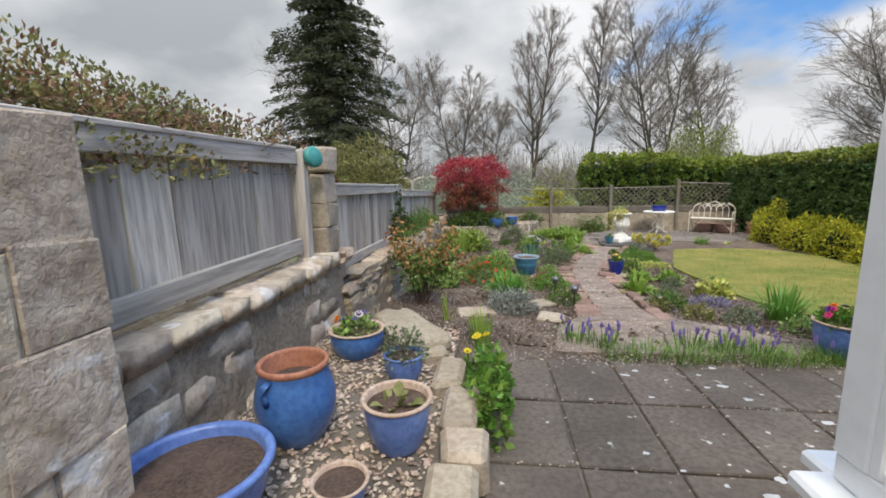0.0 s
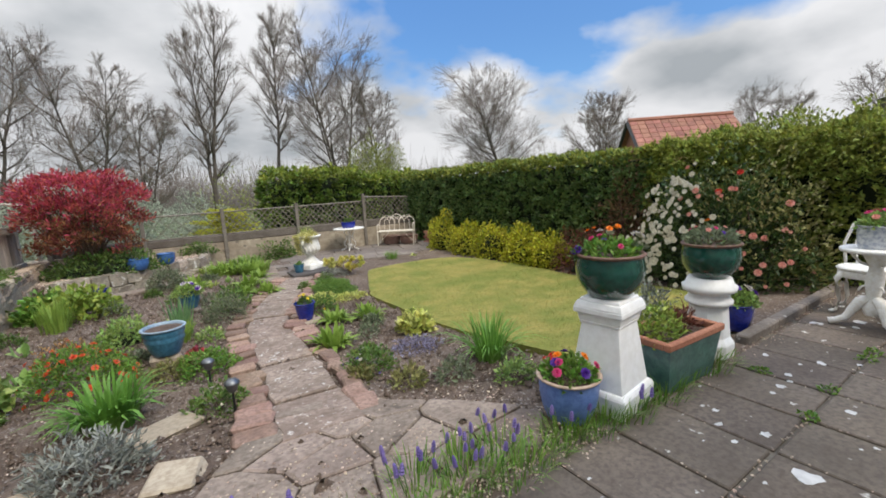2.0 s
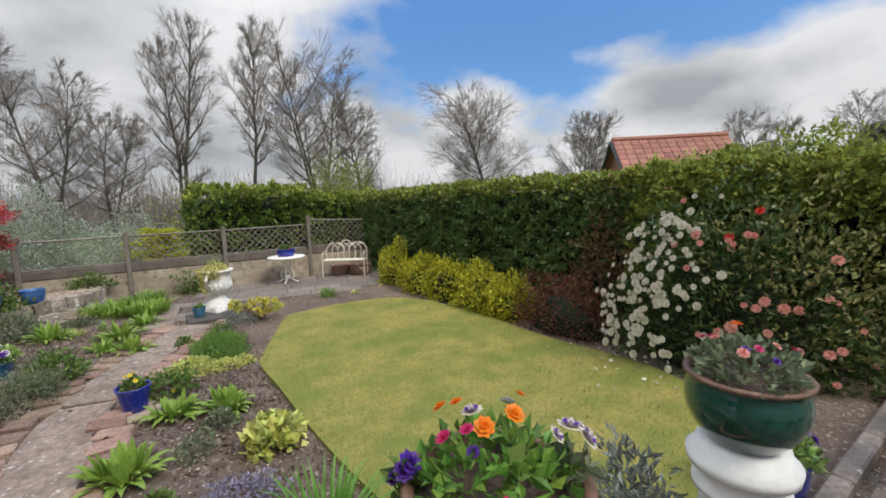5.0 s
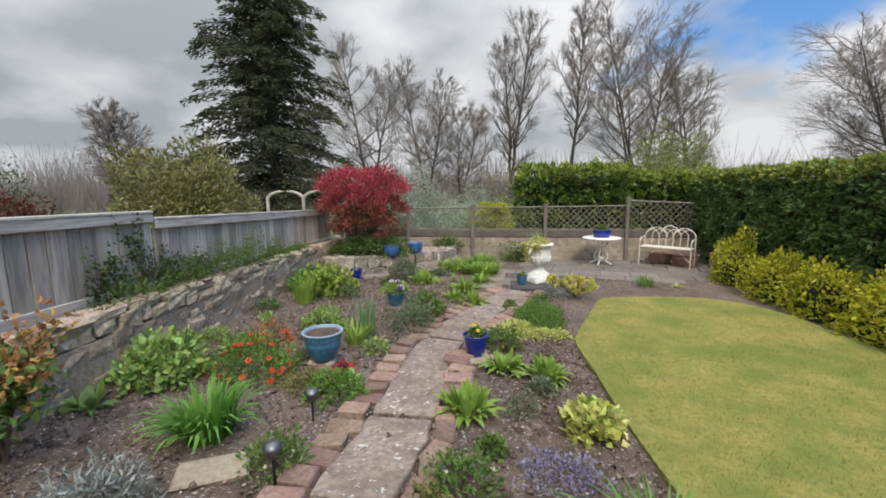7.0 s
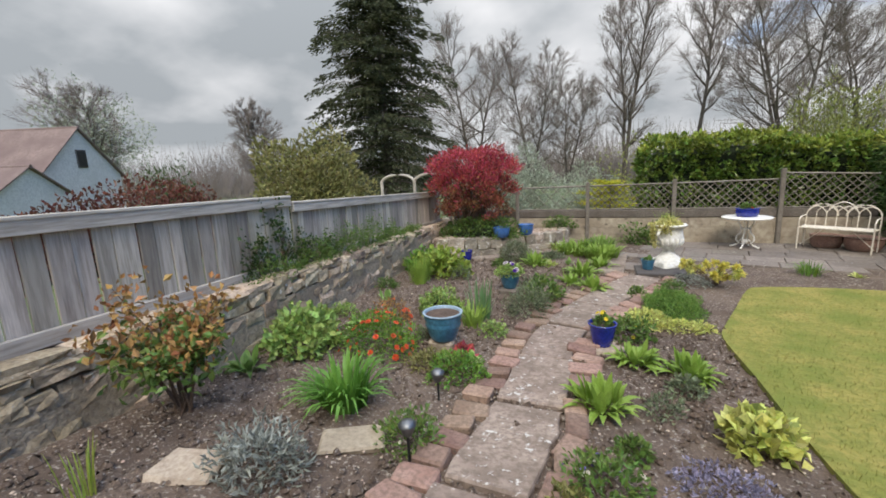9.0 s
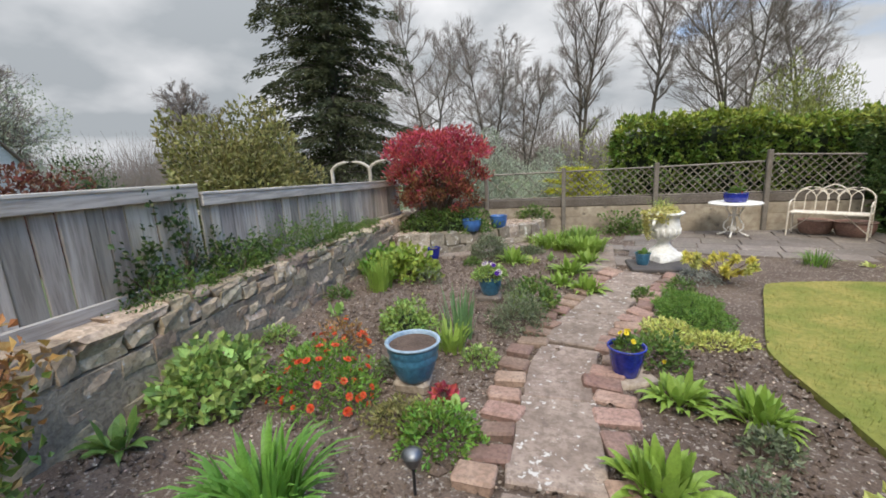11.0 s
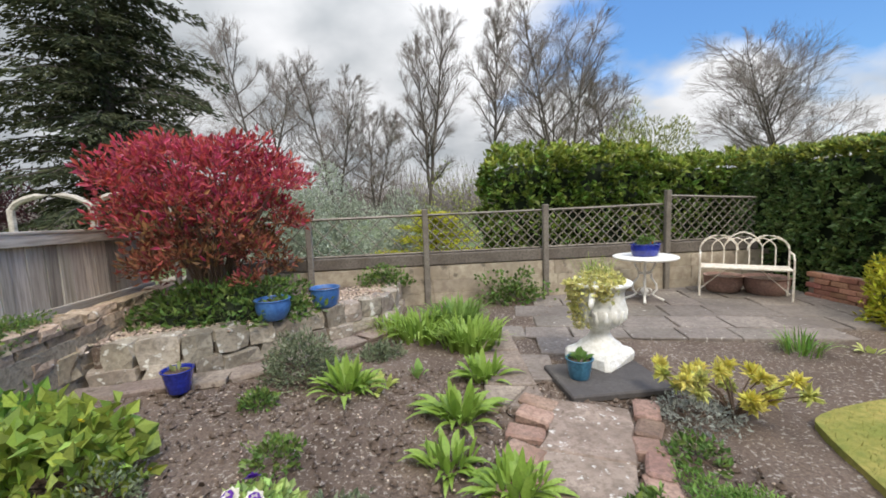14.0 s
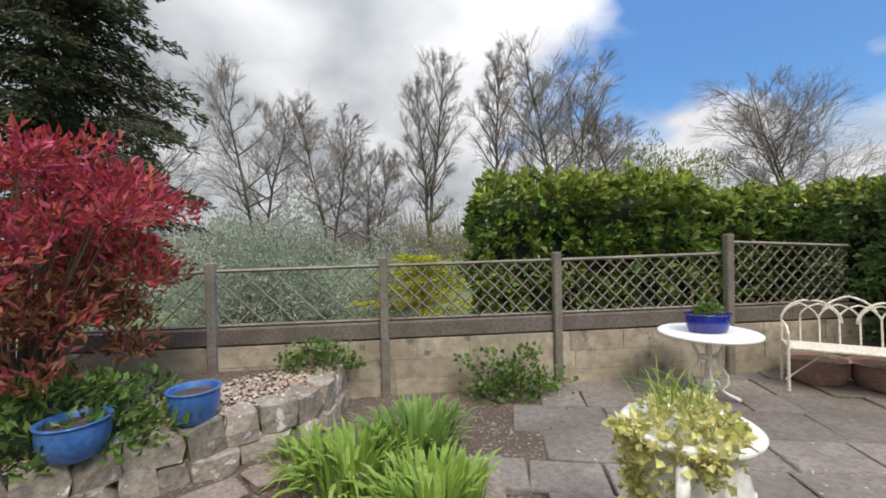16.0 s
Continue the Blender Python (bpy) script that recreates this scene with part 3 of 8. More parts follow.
def soil_sheet():
    """Loose crumbly earth of the beds."""
    xs, ys = np.linspace(-1.5, 7.5, 170), np.linspace(3.06, 13.7, 200)
    v, f = [], []
    for y in ys:
        for x in xs:
            p = Vector((x, y, 0))
            h = 0.022 * noise.noise(p * 5.5) + 0.014 * noise.noise(p * 17) + 0.02 * noise.noise(p * 1.3)
            v.append((x, y, gz(y) + h - 0.01))
    w = len(xs)
    for j in range(len(ys) - 1):
        for i in range(w - 1):
            f.append((j * w + i, j * w + i + 1, (j + 1) * w + i + 1, (j + 1) * w + i))
    return Shape().add(v, f)


solid("soil_bed", soil_sheet(), M_SOIL, "dry brown crumbly soil of the planted beds", "soil", kind="structure", smooth=True)


def clods():
    rng = np.random.default_rng(3)
    s = Shape()
    n = 9000
    x, y = rng.uniform(-1.25, 3.4, n), rng.uniform(3.4, 11.2, n)
    size = rng.gamma(2.0, 0.006, n) + 0.004
    for i in range(n):
        v, f = lathe([(0.2, -0.6), (1.0, 0.0), (0.3, 0.75)], 5)
        v = v * rng.uniform(0.7, 1.3, v.shape) * size[i]
        s.add(v + (x[i], y[i], gz(y[i]) + 0.004), f)
    return s


def pebbles():
    rng = np.random.default_rng(4)
    s = Shape()
    v0, f0 = lathe([(0.25, -0.5), (1.0, 0.0), (0.3, 0.5)], 5)
    for _ in range(2600):
        x, y = rng.uniform(-1.25, 3.4), rng.uniform(3.4, 11.2)
        s.add(v0 * rng.uniform(0.6, 1.3, v0.shape) * rng.uniform(0.004, 0.012) + (x, y, gz(y) + 0.008), f0)
    return s


solid("soil_pebbles", pebbles(), M_GRAVEL, "small pale pebbles scattered in the soil", "pebbles", kind="stuff")
solid("soil_clods", clods(), M_SOIL, "small clods and crumbs of brown earth", "soil", kind="stuff")

LAWN = [(3.42, 4.0), (3.36, 4.8), (3.34, 5.9), (3.33, 6.9), (3.30, 7.75), (3.40, 8.12), (3.72, 8.9), (4.02, 9.62), (4.22, 9.84), (4.9, 9.95), (5.7, 9.92),
        (6.2, 9.62), (6.5, 8.9), (6.6, 7.6), (6.56, 6.7), (6.48, 5.4), (6.2, 4.5), (5.6, 3.8), (4.6, 3.55), (3.75, 3.6)]


def within(x, y, poly):
    c, n = False, len(poly)
    for i in range(n):
        (x0, y0), (x1, y1) = poly[i], poly[(i + 1) % n]
        if (y0 > y) != (y1 > y) and x < (x1 - x0) * (y - y0) / (y1 - y0) + x0:
            c = not c
    return c


def lawn():
    """Turf: a closed skin over the outline with a cut edge, cells trimmed to it."""
    bm = bmesh.new()
    pts = []
    n = len(LAWN)
    for i in range(n):
        p0, p1, p2, p3 = (Vector(LAWN[(i + k - 1) % n]) for k in range(4))
        for k in range(4):
            u = k / 4
            pts.append(0.5 * ((2 * p1) + (p2 - p0) * u + (2 * p0 - 5 * p1 + 4 * p2 - p3) * u * u + (3 * p1 - p0 - 3 * p2 + p3) * u ** 3))
    face = bm.faces.new([bm.verts.new((p.x, p.y, 0)) for p in pts])
    for c in np.arange(3.6, 10.2, 0.3):
        bmesh.ops.bisect_plane(bm, geom=bm.verts[:] + bm.edges[:] + bm.faces[:], plane_co=(0, c, 0), plane_no=(0, 1, 0))
    for c in np.arange(3.6, 6.7, 0.4):
        bmesh.ops.bisect_plane(bm, geom=bm.verts[:] + bm.edges[:] + bm.faces[:], plane_co=(c, 0, 0), plane_no=(1, 0, 0))
    ext = bmesh.ops.extrude_face_region(bm, geom=bm.faces[:])
    top = {e for e in ext["geom"] if isinstance(e, bmesh.types.BMVert)}
    for v in bm.verts:
        v.co.z = gz(v.co.y) + (0.035 if v in top else -0.06)
    bmesh.ops.recalc_face_normals(bm, faces=bm.faces)
    me = bpy.data.meshes.new("lawn")
    bm.to_mesh(me)
    bm.free()
    me.materials.append(M_LAWN)
    return tagged(new("lawn", me), "short yellowish green mown lawn with a cut edge", "lawn", kind="structure")


lawn()


def lawn_blades():
    rng = np.random.default_rng(11)
    p = rng.uniform((3.2, 3.5), (6.8, 10.3), (60000, 2))
    keep = np.array([within(x, y, LAWN) for x, y in p])
    p = p[keep]
    near = rng.random(len(p)) < np.clip(1.5 - (p[:, 1] - 3.5) / 7, 0.25, 1)
    p = p[near]
    pos = np.column_stack([p, [gz(y) + 0.03 for y in p[:, 1]]])
    lean = rng.normal(0, 0.6, (len(p), 3))
    return Shape().add(*blades(pos, lean, np.full(len(p), 0.035), 0.005, rng, seg=1))


solid("lawn_grass", lawn_blades(), M_LAWN_BLADE, "fine short grass blades of the lawn", "grass", kind="stuff")


def shared_blocks(count, size, bevel, jit, material, name, seed):
    rng = np.random.default_rng(seed)
    return [Shape().add(*block(*size, bevel, jit, rng)).data(name, material) for _ in range(count)]


def place_piece(name, me, parent, m):
    ob = new(name, me)
    ob.parent = parent
    ob.matrix_basis = m
    return ob


def scaled(x, y, z, sx, sy, sz, rx=0, ry=0, rz=0):
    return pose(x, y, z, rx, ry, rz) @ Matrix.Diagonal((sx, sy, sz, 1))


# patio by the conservatory: slabs two feet by a foot and a half in four rows
def patio():
    bed = Shape().add(*prism([(-0.05, -2.4), (7.85, -2.4), (7.85, 3.22), (4.0, 3.22), (2.2, 3.2), (-0.05, 3.2)], -0.12, -0.015))
    base = solid("patio", bed, M_CORE, "patio of weathered dark grey concrete slabs with white lichen spots", "patio", kind="structure")
    rng = np.random.default_rng(21)
    slabs = [Shape().add(*block(0.445, 0.60, 0.05, 0.007, 0.004, rng)).data("slab", M_SLAB) for _ in range(6)]
    y = 3.12
    while y > -2.2:
        h = 0.62
        x = -0.04
        while x < 7.8:
            if not (x > 0.95 and x < 5.6 and y < 1.15):
                ob = place_piece("slab", slabs[rng.integers(6)], base, pose(x + 0.2325, y - h / 2, -0.047 + rng.normal(0, 0.0015), rng.normal(0, 0.25), rng.normal(0, 0.25), rng.normal(0, 0.3)))
            x += 0.4633
        y -= h
    return base


patio()


# gravel bed between the kerb stones and the wall
def gravel():
    rng = np.random.default_rng(5)
    bed = Shape().add(*prism([(-1.6, -2.4), (-0.1, -2.4), (-0.28, 3.2), (-0.75, 3.55), (-1.6, 3.6)], -0.1, 0.085))
    solid("gravel_bed", bed, M_CORE, "raised bed filled with gravel beside the wall", "gravel bed", kind="structure")
    s = Shape()
    base_v, base_f = lathe([(0.25, -0.5), (1.0, -0.12), (0.85, 0.3), (0.3, 0.5)], 6)
    n = 5000
    x, y = rng.uniform(-1.55, -0.28, n), rng.uniform(0.6, 3.5, n)
    for i in range(n):
        r = rng.uniform(0.008, 0.019)
        v = base_v * rng.uniform(0.75, 1.25, base_v.shape) * (r, r * rng.uniform(0.6, 1), r * 0.7)
        s.add(v, base_f + [(0, 1, 2, 3, 4, 5), (23, 22, 21, 20, 19, 18)], pose(x[i], y[i], 0.09 + rng.uniform(0, 0.012), rng.uniform(-30, 30), rng.uniform(-30, 30), rng.uniform(0, 360)))
    solid("gravel", s, M_GRAVEL, "loose mixed brown and cream gravel", "gravel", kind="stuff")


gravel()


# crumbs of soil and grit in the slab joints and along the patio's far edge
def joint_litter():
    rng = np.random.default_rng(6)
    s = Shape()
    v0, f0 = lathe([(0.25, -0.5), (1.0, -0.1), (0.3, 0.5)], 5)
    for i in range(2400):
        if i >= 1500:
            x, y = rng.uniform(0.7, 2.7), 3.2 + rng.normal(0, 0.07)
        elif i < 650:
            x, y = rng.uniform(0.1, 7.4), 3.12 + rng.normal(0, 0.05)
        elif i < 1200:
            x, y = rng.uniform(0.1, 7.4), 3.12 - 0.62 * rng.integers(1, 4) + rng.normal(0, 0.009)
        else:
            x, y = -0.04 + 0.4633 * rng.integers(1, 16) + rng.normal(0, 0.008), rng.uniform(1.2, 3.1)
        r = rng.uniform(0.003, 0.010)
        s.add(v0 * rng.uniform(0.7, 1.3, v0.shape) * (r, r, r * 0.8), f0, pose(x, y, 0.003, rng.uniform(-30, 30), rng.uniform(-30, 30), rng.uniform(0, 360)))
    solid("joint_litter", s, M_GRAVEL, "grit and crumbs lying in the slab joints", "litter", kind="stuff")


joint_litter()


def kerb_stones():
    rng = np.random.default_rng(8)
    base = thing("kerb", -0.15, 1.0, 0, "low kerb of rough pale sandstone blocks edging the gravel", "kerb", kind="structure")
    y = -0.9
    for ly, w, x in ((0.42, .2, 0.0), (0.4, .2, 0.0), (0.42, .2, 0.0), (0.3, .22, 0.0), (0.26, .23, 0.02), (0.42, .2, -0.03), (0.42, .19, -0.12), (0.30, .2, -0.28)):
        place_piece("kerb_stone", Shape().add(*block(w, ly - 0.02, 0.23, 0.03, 0.035, rng)).data("kerb_stone", M_STONE_PALE), base, pose(x, y + ly / 2, -0.04, 0, 0, (0 if y < 1.5 else 14)))
        y += ly
    rock = thing("rock", -0.68, 3.16, 0.0, "large rough block of pale sandstone beside the gravel", "rock", rz=-55)
    bm = bmesh.new()
    bmesh.ops.create_icosphere(bm, subdivisions=4, radius=1)
    for v in bm.verts:
        q = v.co / (abs(v.co.x) ** 7 + abs(v.co.y) ** 7 + abs(v.co.z) ** 7) ** (1 / 7)
        d = 1 + 0.10 * noise.noise(q * 1.3) + 0.05 * noise.noise(q * 3.1) + 0.02 * noise.noise(q * 9)
        v.co = Vector((q.x * 0.40 * d, q.y * (0.20 + 0.03 * q.x) * d, max(q.z, -0.5) * (0.17 - 0.03 * q.x) * d + 0.10))
    me = bpy.data.meshes.new("stone")
    bm.to_mesh(me)
    bm.free()
    me.materials.append(M_STONE_PALE)
    part("stone", me, None, rock)


kerb_stones()


# west side: rubble wall, stone piers and the board fence on it
def rubble(parent, x, y0, y1, z0, z1, rng, size=(0.26, 0.15), along="y", gap=0.012, proud=0.05, variants=None):
    """Courses of rough stones against a plane; z0 and z1 may be functions of the run."""
    rows = max(1, round(((z1(y0) - z0(y0)) / size[1])))
    for r in range(rows):
        u = y0 - rng.uniform(0, 0.12)
        while u < y1:
            w = size[0] * rng.uniform(0.55, 1.5)
            c = min(max(u + w / 2, y0), y1)
            h0, h1 = z0(c), z1(c)
            h = (h1 - h0) / rows
            hh = h * (rng.uniform(0.68, 1.08) if rng.random() > 0.1 or r == rows - 1 else 1.5) - gap
            d = 0.16
            me = variants[rng.integers(len(variants))]
            off = rng.uniform(-0.5, 0.5) * proud
            m = scaled(x + off, u + w / 2, h0 + r * h + rng.uniform(-0.02, 0.03), d, w - gap, hh, rng.normal(0, 3.0), rng.normal(0, 2), rng.normal(0, 2))
            if along == "x":
                m = scaled(u + w / 2, x + off, h0 + r * h + rng.uniform(0, 0.02), w - gap, d, hh, rng.normal(0, 2), rng.normal(0, 3), rng.normal(0, 3))
            place_piece("stone", me, parent, m)
            u += w


def rocks(count, power, jit, material, seed, smooth=True):
    """Rounded rough stones of unit size, with a vertex at every corner, edge and face."""
    rng = np.random.default_rng(seed)
    keys = [k for k in itertools.product((-1, 0, 1), repeat=3) if any(k)]
    at = {k: i for i, k in enumerate(keys)}
    faces = []
    for ax in range(3):
        o = [a for a in range(3) if a != ax]
        for sg, a, b in itertools.product((-1, 1), (-1, 0), (-1, 0)):
            q = []
            for da, db in ((0, 0), (1, 0), (1, 1), (0, 1)):
                k = [0, 0, 0]
                k[ax], k[o[0]], k[o[1]] = sg, a + da, b + db
                q.append(at[tuple(k)])
            faces.append(q if (sg > 0) == (ax != 1) else q[::-1])
    out = []
    for _ in range(count):
        p = np.array(keys, float)
        p /= (np.abs(p) ** power).sum(1, keepdims=True) ** (1 / power)
        p = p * 0.52 + rng.normal(0, jit, p.shape)
        p[:, 2] += 0.5
        out.append(Shape().add(p, faces).data("stone", material, smooth))
    return out


STONES = rocks(18, 9.0, 0.06, M_STONE, 31, False)
NEAR = rocks(14, 11.0, 0.036, M_STONE_NEAR, 35)
BOULDERS = rocks(12, 9.0, 0.05, M_STONE_GREY, 36, False)
BLOCKS = shared_blocks(10, (1, 1, 1), 0.022, 0.022, M_STONE_NEAR, "stone", 33)
ASHLAR = shared_blocks(8, (1, 1, 1), 0.012, 0.004, M_ASHLAR, "stone", 34)
PALE = shared_blocks(8, (1, 1, 1), 0.08, 0.035, M_STONE_PALE, "stone", 32)


def west_top(y):
    return 0.70 if y < 3.75 else 0.42 - 0.016 * (y - 3.75)


def wall_ledge():
    """Earth that lies on the wall between its capping and the fence."""
    v = [(x, y, west_top(y) + dz) for y in (3.78, 13.2) for x in (-1.72, -1.44) for dz in (-0.05, 0.012)]
    solid("wall_ledge", Shape().add(v, [(0, 2, 3, 1), (4, 5, 7, 6), (1, 3, 7, 5), (2, 6, 7, 3), (0, 1, 5, 4), (0, 4, 6, 2)]), M_SOIL, "dark earth on top of the rubble wall", "soil", kind="structure")


def west_wall():
    core = Shape()
    core.add(*prism([(-2.05, -2.4), (-1.417, -2.4), (-1.417, 3.75), (-2.05, 3.75)], -0.6, 0.66))
    core.add(*prism([(-2.05, 3.75), (-1.343, 3.75), (-1.343, 13.9), (-2.05, 13.9)], -0.7, 0.18))
    core.add(*prism([(-2.05, 3.76), (-1.55, 3.76), (-1.55, 8), (-2.05, 8)], 0.1, 0.40))
    wall = solid("wall_west", core, M_POINT, "low rubble wall of weathered sandstone with pale lichen", "wall", kind="structure")
    rng = np.random.default_rng(41)
    rubble(wall, -1.5, -0.6, 3.55, lambda y: 0.02, west_top, rng, (0.36, 0.2), variants=NEAR, proud=0.025)
    rubble(wall, -1.42, 3.8, 13.2, lambda y: gz(y) - 0.06, west_top, rng, (0.22, 0.115), variants=STONES, proud=0.03, gap=0.006)
    # capping stones lie on top
    u = -0.6
    while u < 13.0:
        w = rng.uniform(0.18, 0.42)
        place_piece("stone", (NEAR if u < 3.6 else STONES)[rng.integers(12)], wall, scaled(-1.5 if u < 3.6 else -1.47, u + w / 2, west_top(u) - 0.05, 0.25, w - 0.004, rng.uniform(0.09, 0.13), 0, rng.normal(0, 4), rng.normal(0, 4)))
        u += w
    # pier at the near end, of large dressed blocks
    pier = Shape().add(*prism([(-2.1, -2.4), (-1.284, -2.4), (-1.284, 1.12), (-2.1, 1.1)], -0.2, 1.55))
    p = solid("wall_pier", pier, M_POINT, "tall pier of large rough sandstone blocks at the fence end", "wall", kind="structure")
    z = 0.0
    for h in (0.30, 0.27, 0.36, 0.30, 0.38):
        u = -1.0
        while u < 1.05:
            w = min(rng.uniform(0.45, 0.95), 1.2 - u)
            place_piece("stone", BLOCKS[rng.integers(10)], p, scaled(-1.375, u + w / 2, z, 0.2, w + 0.002, h + 0.002, rng.normal(0, 1.2), 0, rng.normal(0, 1.2)))
            u += w
        z += h
    q = thing("stone_post", -1.55, 3.62, 0.4, "slim upright post of stacked sandstone blocks", "stone post", kind="structure")
    z = 0.0
    for h in (0.36, 0.24, 0.22, 0.26, 0.24):
        place_piece("stone", PALE[rng.integers(8)], q, scaled(rng.normal(0, 0.012), 0, z, 0.24, 0.26, h - 0.006, 0, 0, rng.normal(0, 4)))
        z += h


west_wall()
wall_ledge()


def fence_panel(y0, y1, x, zb0, zb1, zt0, zt1, seed, x1=None, bw=(0.11, 0.20)):
    """Vertical grey boards between a bottom rail and a cap rail."""
    rng = np.random.default_rng(seed)
    x1 = x if x1 is None else x1
    f = thing("board_fence", x, y0, 0, "weathered grey vertical board fence on the stone wall", "fence", "grey fence panels along the wall", kind="structure")
    L = y1 - y0
    u = 0.0
    while u < L - 0.02:
        w = min(rng.uniform(*bw), L - u)
        k = (u + w / 2) / L
        zb, zt = zb0 + (zb1 - zb0) * k, zt0 + (zt1 - zt0) * k
        s = Shape().add(*block(0.022, w - 0.011, zt - zb, 0.004))
        place_piece("board", s.data("board", M_FENCE), f, pose((x1 - x) * k + rng.normal(0, 0.004), u + w / 2, zb, 0, rng.normal(0, 0.4), rng.normal(0, 1.2)))
        u += w
    tilt = math.degrees(math.atan2(zt1 - zt0, L))
    yaw = -math.degrees(math.atan2(x1 - x, L))
    mid = (x1 - x) / 2
    for name, z, h, w, dx in (("cap_rail", (zt0 + zt1) / 2 - 0.10, 0.11, 0.035, 0.035), ("bottom_rail", (zb0 + zb1) / 2 + 0.02, 0.12, 0.04, 0.035), ("top_cap", (zt0 + zt1) / 2 + 0.005, 0.03, 0.10, 0.01)):
        s = Shape().add(*block(w, L * 1.0, h, 0.006))
        place_piece(name, s.data(name, M_RAIL), f, pose(mid + dx, L / 2, z, tilt, 0, yaw))
    return f


fence_panel(-1.0, 3.18, -1.58, 0.78, 0.80, 1.60, 1.64, 51, bw=(0.20, 0.32))
fence_panel(3.8, 7.42, -1.66, 0.43, 0.38, 1.36, 1.30, 52)
fence_panel(7.45, 13.3, -1.66, 0.37, 0.22, 1.22, 1.02, 53, -1.80)
post = thing("fence_post", -1.55, 3.27, 0.66, "square grey fence post beside the stone post", "fence post")
part("post", Shape().add(*block(0.11, 0.11, 1.0, 0.012)), M_FENCE, post)
lid = thing("round_lid", -1.50, 3.30, 1.60, "round sea-green plastic lid fixed to the fence post", "lid")
part("lid", Shape().add(*lathe([(0, -0.03), (0.075, -0.03), (0.085, -0.02), (0.085, 0.015), (0.07, 0.03), (0, 0.034)], 20), pose(0.06, 0, 0, 0, 78, -25)), M_LIDGREEN, lid, smooth=True)


# far end: stone wall, timber beam and lattice
def far_wall():
    core = Shape().add(*prism([(-1.9, 13.64), (7.9, 13.64), (7.9, 14.0), (-1.9, 14.0)], -0.9, 0.28))
    wall = solid("wall_north", core, M_ASHLAR, "low wall of pale yellow sandstone blocks", "wall", kind="structure")
    rng = np.random.default_rng(61)
    z = -0.34
    for h in (0.22, 0.2, 0.21):
        u = -1.5
        while u < 7.6:
            w = rng.uniform(0.4, 0.9)
            place_piece("stone", ASHLAR[rng.integers(8)], wall, scaled(u + w / 2, 13.70, z, w - 0.004, 0.14, h - 0.003, 0, 0, rng.normal(0, 0.5)))
            u += w
        z += h
    posts = (-1.45, 0.2, 1.88, 3.71, 5.69, 7.3)
    tops = (0.98, 1.07, 1.08, 1.09, 1.24, 1.16)
    for i in range(5):
        f = thing("trellis_panel", posts[i], 13.70, 0.30, "grey diamond lattice trellis panel on a dark timber beam", "trellis", "trellis panels along the far wall", kind="structure")
        w = posts[i + 1] - posts[i]
        part("beam", Shape().add(*block(w, 0.13, 0.17, 0.012), pose(w / 2, 0, 0)), M_SLEEPER, f, "dark weathered timber beam")
        z0, za, zb = 0.19, tops[i] - 0.33, min(tops[i + 1], 1.16) - 0.33
        if i == 3:
            zb = 0.78
        part("top_rail", Shape().add(*tube([(0.03, 0, za), (w - 0.03, 0, zb)], 0.019, 4)), M_TRELLIS, f)
        part("lower_rail", Shape().add(*tube([(0.03, 0, z0), (w - 0.03, 0, z0)], 0.017, 4)), M_TRELLIS, f)
        step = 0.155 if i >= 2 else 0.30
        for sgn in (1, -1):
            c = -1.0
            while c < w + 1.0:
                pts = []
                for k in range(41):
                    zz = z0 + (0.75) * k / 40
                    xx = c + sgn * (zz - z0) * 1.0
                    if 0.02 < xx < w - 0.02 and zz <= za + (zb - za) * xx / w:
                        pts.append((xx, 0.006 * sgn, zz))
                if len(pts) > 3:
                    part("slat", Shape().add(*tube([pts[0], pts[-1]], 0.0095 if i >= 2 else 0.007, 4)), M_TRELLIS, f)
                c += step
    for x, t in zip(posts[:-1], tops):
        p = thing("trellis_post", x, 13.62, -0.30, "square greyed timber post of the trellis", "post", "trellis posts", kind="structure")
        part("post", Shape().add(*block(0.085, 0.085, t + 0.36, 0.01)), M_TRELLIS, p)


far_wall()


# east side near the house: red brick wall with a brown board fence on it
def east_wall():
    core = Shape().add(*prism([(7.93, -2.4), (8.15, -2.4), (8.15, 14.0), (7.93, 14.0)], -0.5, 0.66))
    wall = solid("wall_east", core, M_MORTAR, "low red brick garden wall under the fence", "wall", kind="structure")
    rng = np.random.default_rng(71)
    br = shared_blocks(6, (0.1, 0.215, 0.065), 0.005, 0.006, M_BRICK, "brick", 72)
    for r in range(9):
        u = 0.0 + (r % 2) * 0.112
        while u < 3.9:
            place_piece("brick", br[rng.integers(6)], wall, pose(7.90 + rng.normal(0, 0.002), u, 0.0 + r * 0.076, 0, 0, rng.normal(0, 0.5)))
            u += 0.226
    f = thing("board_fence", 7.95, -0.3, 0, "brown grey vertical board fence on the brick wall", "fence", kind="structure")
    u = 0.0
    while u < 4.0:
        w = rng.uniform(0.15, 0.2)
        s = Shape().add(*block(0.022, w - 0.014, 0.95, 0.004))
        place_piece("board", s.data("board", M_FENCE_BROWN), f, pose(rng.normal(0, 0.004), u + w / 2, 0.72, 0, rng.normal(0, 0.4), 0))
        u += w
    for name, z, h, w, dx in (("bottom_rail", 0.70, 0.10, 0.05, -0.04), ("cap_rail", 1.58, 0.08, 0.04, -0.03), ("top_cap", 1.66, 0.03, 0.12, 0)):
        place_piece(name, Shape().add(*block(w, 4.0, h, 0.006)).data(name, M_FENCE_BROWN), f, pose(dx, 2.0, z))
    p = thing("fence_post", 7.86, 0.62, 0.0, "tall square brown timber fence post", "fence post")
    part("post", Shape().add(*block(0.12, 0.12, 1.92, 0.012)), M_FENCE_BROWN, p)


east_wall()


